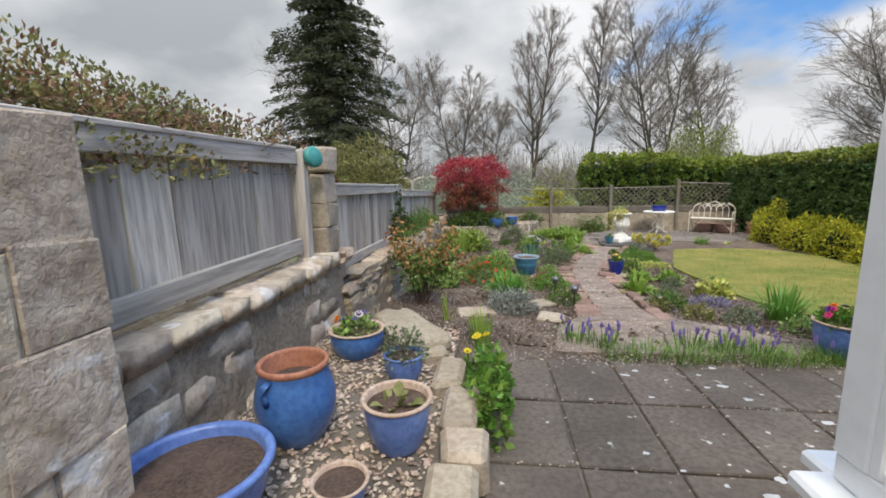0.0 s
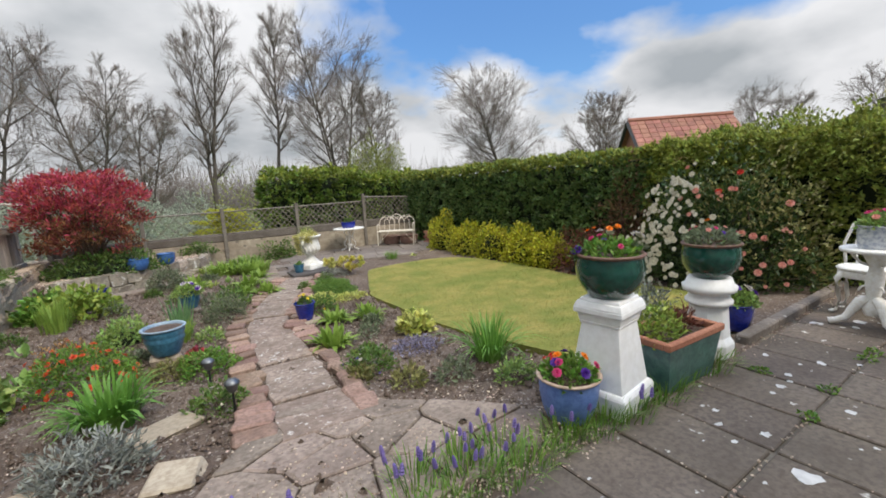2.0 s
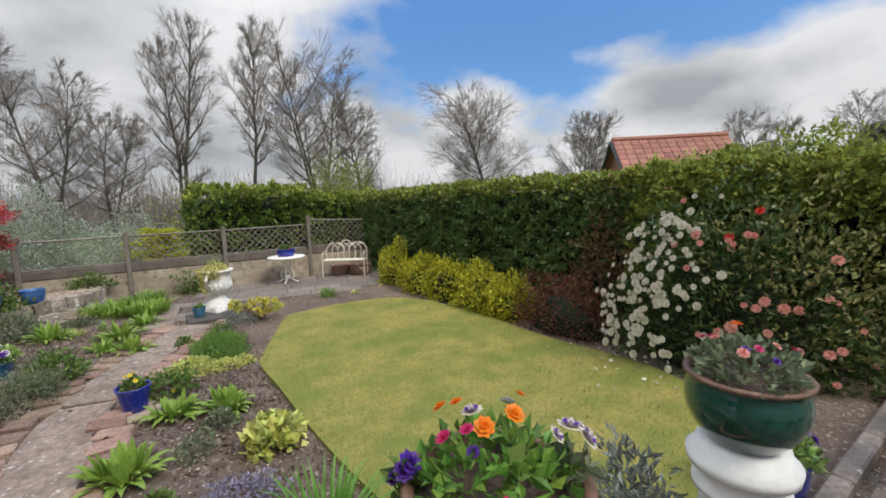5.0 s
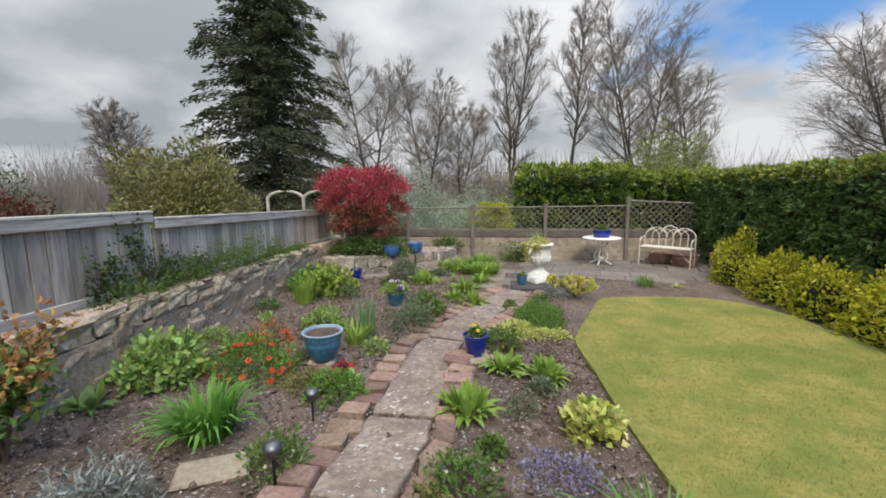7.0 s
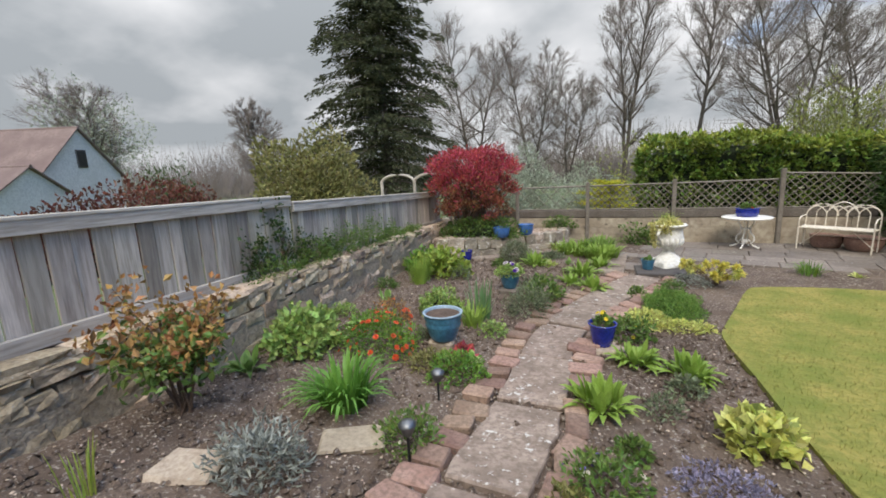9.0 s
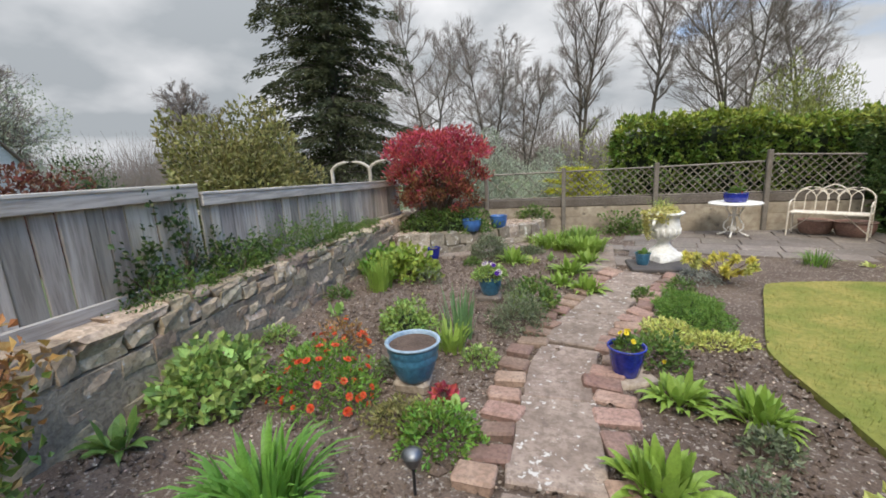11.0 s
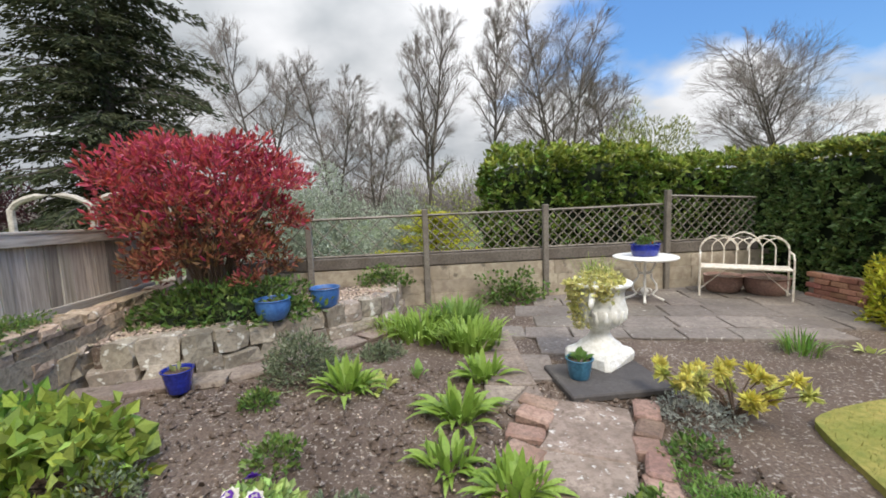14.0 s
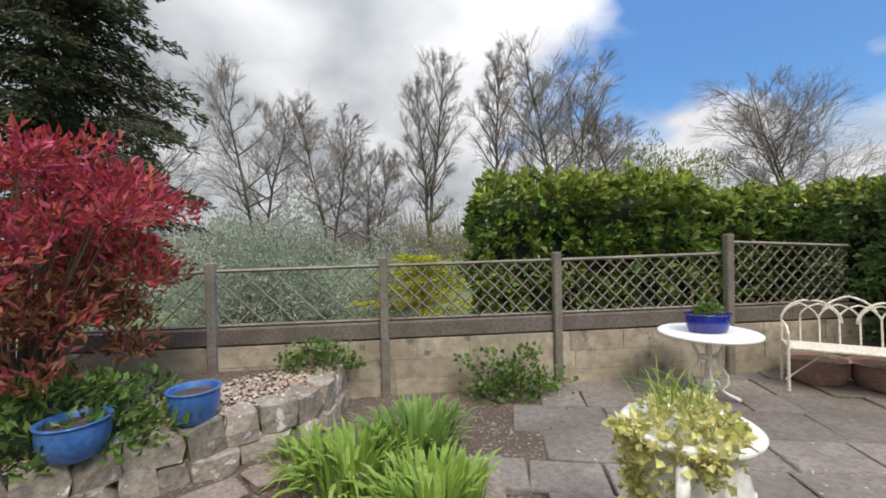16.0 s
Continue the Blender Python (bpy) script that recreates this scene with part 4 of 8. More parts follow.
def patio_brick_wall():
    core = Shape().add(*prism([(7.25, 11.85), (7.36, 11.85), (7.36, 12.72), (7.25, 12.72)], -0.4, 0.075))
    wall = solid("wall_patio", core, M_MORTAR, "short low red brick wall below the hedge", "wall", kind="structure")
    rng = np.random.default_rng(73)
    br = shared_blocks(6, (0.1, 0.215, 0.065), 0.006, 0.012, M_BRICK, "brick", 74)
    for r in range(5):
        u = 11.95 + (r % 2) * 0.112
        while u < 12.68:
            place_piece("brick", br[rng.integers(6)], wall, pose(7.255 + rng.normal(0, 0.004), u, -0.285 + r * 0.074, 0, 0, rng.normal(0, 1)))
            u += 0.226


patio_brick_wall()


# house behind and the white conservatory
def conservatory():
    x0, x1, yf, yb = 0.95, 5.62, 1.12, -2.35
    plinth = Shape().add(*prism([(x0 + 0.04, yb), (x1 - 0.04, yb), (x1 - 0.04, yf - 0.05), (x0 + 0.04, yf - 0.05)], -0.1, -0.004))
    solid("conservatory_floor", plinth, M_CARPET, "pale floor inside the conservatory", "floor", kind="structure")
    c = thing("conservatory", x0, yf, 0, "white framed conservatory with tall windows and a panelled base", "conservatory", kind="structure")

    def run(ax, ay, bx, by, splits):
        """One glazed side from a to b (outside on the left of the way)."""
        d = Vector((bx - ax, by - ay, 0))
        L = d.length
        rz = math.degrees(math.atan2(d.y, d.x))
        m = pose(ax - x0, ay - yf, 0, 0, 0, rz)

        def bar(name, u0, u1, z0, z1, thick, off=0.0, mat=M_UPVC, b=0.006):
            s = Shape().add(*block(u1 - u0, thick, z1 - z0, b), m @ pose((u0 + u1) / 2, off, z0))
            return part(name, s, mat, c)

        n = int(L / 0.226)
        for r in range(2):
            for k in range(n):
                u0 = k * 0.226 + (r % 2) * 0.1
                if u0 + 0.2 < L:
                    bar("brick", u0 + 0.003, u0 + 0.218, -0.02 + r * 0.076, 0.05 + r * 0.076, 0.08, -0.05, M_BRICK, 0.004)
        bar("base_panel", 0, L, 0.13, 0.53, 0.07, -0.01)
        bar("window_sill", -0.03, L + 0.03, 0.53, 0.58, 0.20, 0.03, b=0.012)
        bar("bottom_frame", 0, L, 0.58, 0.66, 0.075)
        bar("transom", 0, L, 1.90, 1.97, 0.075)
        bar("head_frame", 0, L, 2.20, 2.29, 0.08)
        for k in range(int(L / 0.055)):
            bar("dentil", k * 0.055, k * 0.055 + 0.03, 2.29, 2.33, 0.05, 0.045)
        bar("fascia", -0.06, L + 0.06, 2.33, 2.39, 0.12, 0.05)
        us = [0.0, *splits, L]
        for k, u in enumerate(us):
            w = 0.05 if k in (0, len(us) - 1) else 0.055
            cu = u + (0.05 if k == 0 else -0.05 if k == len(us) - 1 else 0)
            bar("mullion", cu - w, cu + w, 0.66, 2.20, 0.085, 0.003)
        for a, b in zip(us[:-1], us[1:]):
            a2, b2 = a + (0.11 if a == 0 else 0.065), b - (0.11 if b == L else 0.065)
            for name, z0, z1 in (("pane", 0.65, 1.91),):
                g = bar(name, a2 - 0.01, b2 + 0.01, z0, z1, 0.012, -0.004, M_GLASS, 0.001)
                g.visible_shadow = False
            for uu in (a2, b2):
                bar("window_frame", uu - 0.02, uu + 0.02, 0.66, 1.90, 0.05, 0.012)
            bar("window_frame", a2 + 0.02, b2 - 0.02, 0.66, 0.695, 0.05, 0.012)
            bar("window_frame", a2 + 0.02, b2 - 0.02, 1.865, 1.90, 0.05, 0.012)
            for q in range(4):
                uu = a2 + (b2 - a2) * q / 3
                bar("glazing_bar", uu - 0.02, uu + 0.02, 1.97, 2.20, 0.05, 0.012)
            g = bar("pane", a2, b2, 1.965, 2.205, 0.012, -0.004, M_GLASS, 0.001)
            g.visible_shadow = False
        # gutter
        part("gutter", Shape().add(*tube([(-0.12, 0.14, 2.41), (L + 0.12, 0.14, 2.41)], 0.05, 10), m), M_UPVC, c, smooth=True)

    run(x0, yf, x1, yf, [0.92, 1.84, 2.76, 3.66])
    run(x1, yf, x1, yb, [0.95, 1.85, 2.75])
    run(x0, yb, x0, yf, [0.75, 1.65, 2.55])
    # roof of glazed rafters sloping up to the house
    for k in range(8):
        x = (x1 - x0) * k / 7
        part("rafter", Shape().add(*tube([(x, 0.05, 2.40), (x, yb - yf, 3.15)], 0.03, 4)), M_UPVC, c)
    g = part("roof_pane", Shape().add([(-0.05, 0.10, 2.43), (x1 - x0 + 0.05, 0.10, 2.43), (x1 - x0 + 0.05, yb - yf, 3.2), (-0.05, yb - yf, 3.2),
                                       (-0.05, 0.10, 2.44), (x1 - x0 + 0.05, 0.10, 2.44), (x1 - x0 + 0.05, yb - yf, 3.21), (-0.05, yb - yf, 3.21)],
                                      [(3, 2, 1, 0), (4, 5, 6, 7), (0, 1, 5, 4), (1, 2, 6, 5), (2, 3, 7, 6), (3, 0, 4, 7)]), M_GLASS, c)
    g.visible_shadow = False
    # house wall behind
    solid("wall_south", Shape().add(*prism([(-2.1, -2.7), (6.2, -2.7), (6.2, -2.4), (-2.1, -2.4)], -0.3, 3.25)), M_HOUSE, "plain sandy house wall behind the conservatory", "wall", kind="structure")
    # what shows inside
    board = thing("window_board", 3.3, 1.0, 0.58, "white inner window board of the conservatory", "window board", kind="structure")
    part("board", Shape().add(*block(4.5, 0.16, 0.03, 0.008)), M_UPVC, board)
    sofa = thing("sofa", 3.2, -0.2, -0.004, "white cushioned sofa inside the conservatory", "sofa", rz=-90)
    part("base", Shape().add(*block(0.8, 1.5, 0.40, 0.06)), M_CUSHION, sofa)
    part("backrest", Shape().add(*block(0.25, 1.5, 0.5, 0.1), pose(-0.3, 0, 0.38)), M_CUSHION, sofa)
    for yy in (-0.78, 0.78):
        part("armrest", Shape().add(*block(0.8, 0.22, 0.62, 0.09), pose(0, yy, 0)), M_CUSHION, sofa)
    tb = thing("coffee_table", 4.55, 0.35, -0.004, "low dark table inside the conservatory window", "table")
    part("tabletop", Shape().add(*block(0.9, 0.55, 0.04, 0.01), pose(0, 0, 0.60)), M_BLACK, tb)
    for xx, yy in itertools.product((-0.38, 0.38), (-0.2, 0.2)):
        part("leg", Shape().add(*block(0.05, 0.05, 0.6, 0.006), pose(xx, yy, 0)), M_UPVC, tb)


conservatory()


# paths
def pull(points, n):
    """A smooth line of n points through points (x, y)."""
    p = np.array(points, float)
    s = np.concatenate([[0], np.cumsum(np.linalg.norm(np.diff(p, axis=0), axis=1))])
    u = np.linspace(0, s[-1], n)
    x, y = np.interp(u, s, p[:, 0]), np.interp(u, s, p[:, 1])
    k = np.ones(7) / 7
    xs, ys = np.convolve(np.pad(x, 3, "edge"), k, "valid"), np.convolve(np.pad(y, 3, "edge"), k, "valid")
    return np.column_stack([xs, ys])


WAY = pull([(1.45, 4.2), (1.52, 5.0), (1.60, 5.8), (1.63, 6.6), (1.66, 7.3), (1.86, 8.1), (2.14, 8.8), (2.5, 9.6), (2.86, 10.3)], 90)


def garden_path():
    rng = np.random.default_rng(81)
    p = thing("garden_path", WAY[0][0], WAY[0][1], 0, "garden path of cracked concrete edged with worn red bricks", "path", kind="structure")
    base = np.array([WAY[0][0], WAY[0][1], 0])
    t = np.gradient(WAY, axis=0)
    t /= np.linalg.norm(t, axis=1)[:, None]
    nrm = np.column_stack([-t[:, 1], t[:, 0]])
    # concrete bays
    i = 0
    while i < len(WAY) - 3:
        j = min(i + int(rng.integers(11, 22)), len(WAY) - 1)
        left = [WAY[k] + nrm[k] * (0.27 + rng.normal(0, 0.012)) for k in range(i, j + 1, 2)]
        right = [WAY[k] - nrm[k] * (0.24 + rng.normal(0, 0.012)) for k in range(i, j + 1, 2)]
        ring = left + right[::-1]
        zz = [gz(q[1]) for q in ring]
        n = len(ring)
        c = np.mean(ring, axis=0)
        ins = [c + (q - c) * 0.97 for q in ring]
        v = [(q[0], q[1], h - 0.05) for q, h in zip(ring, zz)] + [(q[0], q[1], h + 0.018) for q, h in zip(ring, zz)] + [(q[0], q[1], h + 0.03) for q, h in zip(ins, zz)]
        f = [(a, (a + 1) % n, n + (a + 1) % n, n + a)[::-1] for a in range(n)] + [(n + a, n + (a + 1) % n, 2 * n + (a + 1) % n, 2 * n + a)[::-1] for a in range(n)]
        f.append(tuple(range(2 * n, 3 * n))[::-1])
        part("concrete_bay", Shape().add(np.array(v) - base, f), M_CONC, p)
        i = j
    variants = shared_blocks(8, (0.21, 0.105, 0.075), 0.012, 0.03, M_PATHBRICK, "brick", 82)
    for side, edge in ((1, 0.39), (-1, 0.35)):
        acc = 0.0
        for k in range(1, len(WAY)):
            acc += np.linalg.norm(WAY[k] - WAY[k - 1])
            need = 0.19 if side > 0 else 0.2
            if acc >= need and rng.random() > 0.06:
                acc = 0.0
                q = WAY[k] + nrm[k] * side * (edge + rng.normal(0, 0.025))
                a = math.degrees(math.atan2(nrm[k][1], nrm[k][0])) + rng.normal(0, 7)
                if side < 0 and k % 3:
                    a += 90
                place_piece("brick", variants[rng.integers(8)], p, scaled(q[0] - base[0], q[1] - base[1], gz(q[1]) - 0.028 + rng.normal(0, 0.006), rng.uniform(1.0, 1.4), rng.uniform(1.35, 1.75), 1, rng.normal(0, 2), rng.normal(0, 3), a))
    return p


garden_path()


def crazy_cells(poly, n, seed, shrink, name, material, parent, zadd=0.0, thick=0.05, relax=2):
    """Irregular flags: cells of a scatter clipped to poly, each its own stone."""
    rng = np.random.default_rng(seed)
    xs, ys = [p[0] for p in poly], [p[1] for p in poly]
    pts = []
    while len(pts) < n:
        q = (rng.uniform(min(xs), max(xs)), rng.uniform(min(ys), max(ys)))
        if within(*q, poly):
            pts.append(q)
    pts = np.array(pts)

    def cell(i):
        c = [np.array(p, float) for p in poly]
        for j in range(len(pts)):
            if j == i:
                continue
            mid, d = (pts[i] + pts[j]) / 2, pts[j] - pts[i]
            out = []
            for a in range(len(c)):
                p, q = c[a], c[(a + 1) % len(c)]
                sp, sq = np.dot(p - mid, d), np.dot(q - mid, d)
                if sp <= 0:
                    out.append(p)
                if sp * sq < 0:
                    out.append(p + (q - p) * sp / (sp - sq))
            c = out
            if len(c) < 3:
                return None
        return c

    for _ in range(relax):
        new_pts = []
        for i in range(len(pts)):
            c = cell(i)
            new_pts.append(np.mean(c, axis=0) if c is not None else pts[i])
        pts = np.array(new_pts)
    for i in range(len(pts)):
        c = cell(i)
        if c is None:
            continue
        m = np.mean(c, axis=0)
        ring = []
        for q in c:
            d = q - m
            L = np.linalg.norm(d)
            ring.append(m + d * max(0.2, 1 - shrink / (L + 1e-6)))
        k = len(ring)
        ins = [m + (q - m) * 0.94 for q in ring]
        h = zadd + rng.normal(0, 0.004)
        v = [(q[0] - m[0], q[1] - m[1], gz(q[1]) - gz(m[1]) - thick) for q in ring] + [(q[0] - m[0], q[1] - m[1], gz(q[1]) - gz(m[1]) - 0.010) for q in ring] + [(q[0] - m[0], q[1] - m[1], gz(q[1]) - gz(m[1])) for q in ins]
        f = [(a, (a + 1) % k, k + (a + 1) % k, k + a) for a in range(k)] + [(k + a, k + (a + 1) % k, 2 * k + (a + 1) % k, 2 * k + a) for a in range(k)]
        f.append(tuple(range(2 * k, 3 * k)))
        place_piece(name, Shape().add(v, f).data(name, material), parent, pose(m[0], m[1], gz(m[1]) + h, rng.normal(0, 0.5), rng.normal(0, 0.5), 0))


def paving_crumbs():
    rng = np.random.default_rng(96)
    s = Shape()
    v0, f0 = lathe([(0.25, -0.5), (1.0, 0.0), (0.3, 0.5)], 5)
    for _ in range(1500):
        y = 3.18 + abs(rng.normal(0, 0.5))
        x = rng.uniform(0.45, 2.6) if y < 4.2 else rng.uniform(0.9, 2.0)
        s.add(v0 * rng.uniform(0.6, 1.3, v0.shape) * rng.uniform(0.003, 0.010) + (x, y, gz(y) + 0.027), f0)
    solid("paving_crumbs", s, M_GRAVEL, "loose grit and crumbs on the stone paving", "grit", kind="stuff")


paving_crumbs()


def crazy_paving():
    p = thing("crazy_paving", 0, 0, 0, "irregular pinkish brown stone paving between patio and path", "paving", kind="structure")
    crazy_cells([(0.5, 3.25), (2.35, 3.25), (2.6, 3.5), (2.3, 3.95), (1.95, 4.35), (1.75, 4.75), (1.2, 4.75), (0.85, 4.3), (0.62, 3.9)], 17, 91, 0.010, "flag", M_FLAG, p, 0.025, relax=1)
    q = thing("far_patio", 0, 0, 0, "far patio of worn grey brown stone flags", "patio", kind="structure")
    area = [(2.5, 10.9), (3.45, 10.9), (3.6, 11.4), (5.0, 11.2), (6.7, 11.2), (7.4, 12.0), (7.4, 13.7), (3.5, 13.7), (3.0, 12.7), (2.6, 12.3)]
    rf = np.random.default_rng(92)
    turn = radians(-14)
    v = -3.0
    while v < 3.0:
        h = rf.uniform(0.38, 0.6)
        u = -4.0 + rf.uniform(0, 0.4)
        while u < 4.0:
            w = rf.uniform(0.4, 0.85)
            cu, cv = u + w / 2, v + h / 2
            x, y = 5.0 + cu * math.cos(turn) - cv * math.sin(turn), 12.3 + cu * math.sin(turn) + cv * math.cos(turn)
            if within(x, y, area):
                place_piece("flag", Shape().add(*block(w - 0.012, h - 0.012, 0.05, 0.008, 0.012, rf)).data("flag", M_FLAG_GREY), q, pose(x, y, gz(12) - 0.034 + rf.normal(0, 0.003), rf.normal(0, 0.4), rf.normal(0, 0.4), -14 + rf.normal(0, 0.8)))
            u += w
        v += h
    crazy_cells([(2.05, 10.3), (2.52, 10.3), (2.62, 11.3), (2.7, 12.1), (2.3, 11.7)], 5, 93, 0.012, "flag", M_FLAG, q, 0.03)
    s = thing("urn_slab", 3.12, 10.62, gz(10), "dark square stone slab under the urn", "slab")
    part("slab", Shape().add(*block(0.82, 0.62, 0.06, 0.012)), stuff("dark slate", (0.07, 0.062, 0.06), (0.11, 0.10, 0.095), rough=0.85, big=3, fine=30), s)
    rng = np.random.default_rng(95)
    for x, y, a in ((-0.75, 11.22, 12), (-0.30, 11.28, 8), (0.1, 11.42, 22), (0.5, 11.72, 36), (0.85, 12.0, 38), (1.2, 12.3, 40), (-1.1, 11.15, 6)):
        e = thing("edging_slab", x, y, gz(y) - 0.02, "flat buff stone slab edging the bed", "slab", "edging slabs below the raised bed", rz=a)
        part("slab", Shape().add(*block(0.42, 0.26, 0.06, 0.012, 0.03, rng)), M_FLAG, e)
    for x, y, w, a in ((0.57, 5.18, 0.4, 25), (-0.18, 4.58, 0.42, 12), (0.62, 4.35, 0.26, -20)):
        e = thing("stepping_stone", x, y, gz(y) - 0.02, "flat pale stepping stone set in the soil", "stone", "stepping stones in the bed", rz=a)
        part("stone", Shape().add(*block(w, 0.27, 0.06, 0.014, 0.04, rng)), M_STONE_PALE, e)
    # kerb along the lawn edge of the patio
    k = thing("patio_kerb", 4.6, 3.2, 0, "low concrete kerb between patio and border", "kerb", kind="structure")
    for i in range(4):
        part("kerb_stone", Shape().add(*block(0.66, 0.10, 0.10, 0.012, 0.006, rng), pose(0.35 + i * 0.67, 0, -0.03)), M_FLAG_GREY, k)


crazy_paving()


# raised bed in the far corner
RET = pull([(-1.35, 11.42), (-0.9, 11.46), (-0.4, 11.6), (0.05, 11.95), (0.55, 12.32), (1.0, 12.62), (1.32, 12.9), (1.40, 13.5)], 60)


def raised_bed():
    rng = np.random.default_rng(101)
    ring = [tuple(q) for q in RET[::3]] + [(1.40, 13.66), (-1.42, 13.66)]
    fill = solid("raised_bed", Shape().add(*prism(ring, -0.35, 0.05)), M_SOIL, "raised corner bed held by a dry stone wall", "raised bed", kind="structure")
    w = thing("retaining_wall", 0, 0, 0, "low dry stone wall of rounded pale sandstone blocks", "wall", kind="structure")
    run = np.concatenate([[0], np.cumsum(np.linalg.norm(np.diff(RET, axis=0), axis=1))])
    for r, (z, h, back) in enumerate(((-0.36, 0.22, 0.0), (-0.155, 0.24, 0.03))):
        u = 0.12 * r
        while u < run[-1]:
            ln = rng.uniform(0.2, 0.36) if r else rng.uniform(0.16, 0.42)
            m = min(u + ln / 2, run[-1])
            x, y = np.interp(m, run, RET[:, 0]), np.interp(m, run, RET[:, 1])
            x2, y2 = np.interp(m + 0.05, run, RET[:, 0]), np.interp(m + 0.05, run, RET[:, 1])
            x1, y1 = np.interp(m - 0.05, run, RET[:, 0]), np.interp(m - 0.05, run, RET[:, 1])
            a = math.atan2(y2 - y1, x2 - x1)
            x, y = x - math.sin(a) * back + rng.normal(0, 0.008), y + math.cos(a) * back + rng.normal(0, 0.008)
            place_piece("stone", BOULDERS[rng.integers(12)], w, scaled(x, y, z + rng.normal(0, 0.006), ln - 0.004, rng.uniform(0.22, 0.27), h * rng.uniform(0.92, 1.06), rng.normal(0, 2.5), rng.normal(0, 2.5), math.degrees(a) + rng.normal(0, 4)))
            u += ln
    s = Shape()
    bv, bf = lathe([(0.25, -0.5), (1.0, 0.0), (0.3, 0.5)], 5)
    for _ in range(4200):
        k = rng.integers(len(RET))
        q = RET[k] + rng.normal(0, 0.05, 2) + np.array([-0.1, 0.22]) * rng.uniform(0.2, 3.2)
        s.add(bv * rng.uniform(0.7, 1.3, bv.shape) * rng.uniform(0.008, 0.02) + (q[0], q[1], 0.07), bf)
    solid("bed_gravel", s, M_GRAVEL, "pale gravel along the raised bed", "gravel", kind="stuff")


raised_bed()


# ---- things: hedges and shrubs ----
def hedge(name, x0, x1, y0, y1, zb, top, mats, density, size, label, seed, bulge=0.12, side="all", topmat=None, core_in=0.16, tufts=8.0):
    """Clipped hedge: leaves stand out of an uneven skin over a shade-coloured core."""
    rng = np.random.default_rng(seed)
    h = thing(name, (x0 + x1) / 2, (y0 + y1) / 2, zb, label, "hedge")
    ox, oy = (x0 + x1) / 2, (y0 + y1) / 2
    H = top - zb
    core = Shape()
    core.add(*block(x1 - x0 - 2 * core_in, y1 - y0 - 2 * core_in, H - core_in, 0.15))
    part("core", core, M_SHADECORE, h)
    faces = []
    if side in ("all", "west"):
        faces.append(("x", -1, (y1 - y0) * H))
    if side in ("all", "south"):
        faces.append(("y", -1, (x1 - x0) * H))
    faces.append(("z", 1, (x1 - x0) * (y1 - y0)))
    P, N = [], []
    for ax, sgn, area in faces:
        n = int(area * density)
        a, b = rng.random(n), rng.random(n)
        lx, ly, lz = (x1 - x0) * (a - 0.5), (y1 - y0) * (a - 0.5), H * b
        if ax == "x":
            p = np.column_stack([np.full(n, sgn * (x1 - x0) / 2), ly, lz])
            nn = np.tile((sgn, 0, 0.25), (n, 1))
        elif ax == "y":
            p = np.column_stack([lx, np.full(n, sgn * (y1 - y0) / 2), lz])
            nn = np.tile((0, sgn, 0.25), (n, 1))
        else:
            p = np.column_stack([lx, (y1 - y0) * (b - 0.5), np.full(n, H)])
            nn = np.tile((0, 0, 1.0), (n, 1))
        P.append(p)
        N.append(nn)
    P, N = np.concatenate(P), np.concatenate(N).astype(float)
    lump = np.array([noise.noise(Vector((p[0] + ox, p[1] + oy, p[2])) * 1.6) + 0.5 * noise.noise(Vector((p[0] + ox, p[1] + oy, p[2])) * 5) for p in P])
    tuft = np.array([noise.noise(Vector((p[0] + ox, p[1] + oy, p[2])) * tufts) for p in P])
    keep = tuft > -0.14 + rng.normal(0, 0.08, len(P))
    P, N, lump, tuft = P[keep], N[keep], lump[keep], tuft[keep]
    P = P + N * (lump * bulge + 0.12 * tuft - 0.04 + rng.normal(0, 0.025, len(P)))[:, None]
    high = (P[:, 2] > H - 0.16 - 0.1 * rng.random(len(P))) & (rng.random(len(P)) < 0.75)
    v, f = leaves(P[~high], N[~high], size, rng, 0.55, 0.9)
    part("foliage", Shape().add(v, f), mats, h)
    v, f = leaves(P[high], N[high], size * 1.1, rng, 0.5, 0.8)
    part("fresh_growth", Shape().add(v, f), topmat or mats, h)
    return h


hedge("privet_hedge", 7.42, 8.6, 5.6, 14.3, -0.32, 1.84, M_HEDGE, 2000, 0.085, "long clipped dark green hedge with fresh yellow-green top", 201, 0.10, "west", M_HEDGETOP)
hedge("laurel_hedge", 3.2, 6.1, 14.55, 15.7, -0.75, 2.0, M_LAUREL, 900, 0.12, "tall glossy green laurel hedge behind the trellis", 203, 0.24, "all", M_LAURELTIP, tufts=5.0)
hedge("laurel_hedge", 5.92, 8.9, 14.8, 15.7, -0.75, 1.86, M_LAUREL, 800, 0.12, "lower glossy green laurel hedge behind the trellis", 204, 0.2, "all", M_LAURELTIP, tufts=5.0)


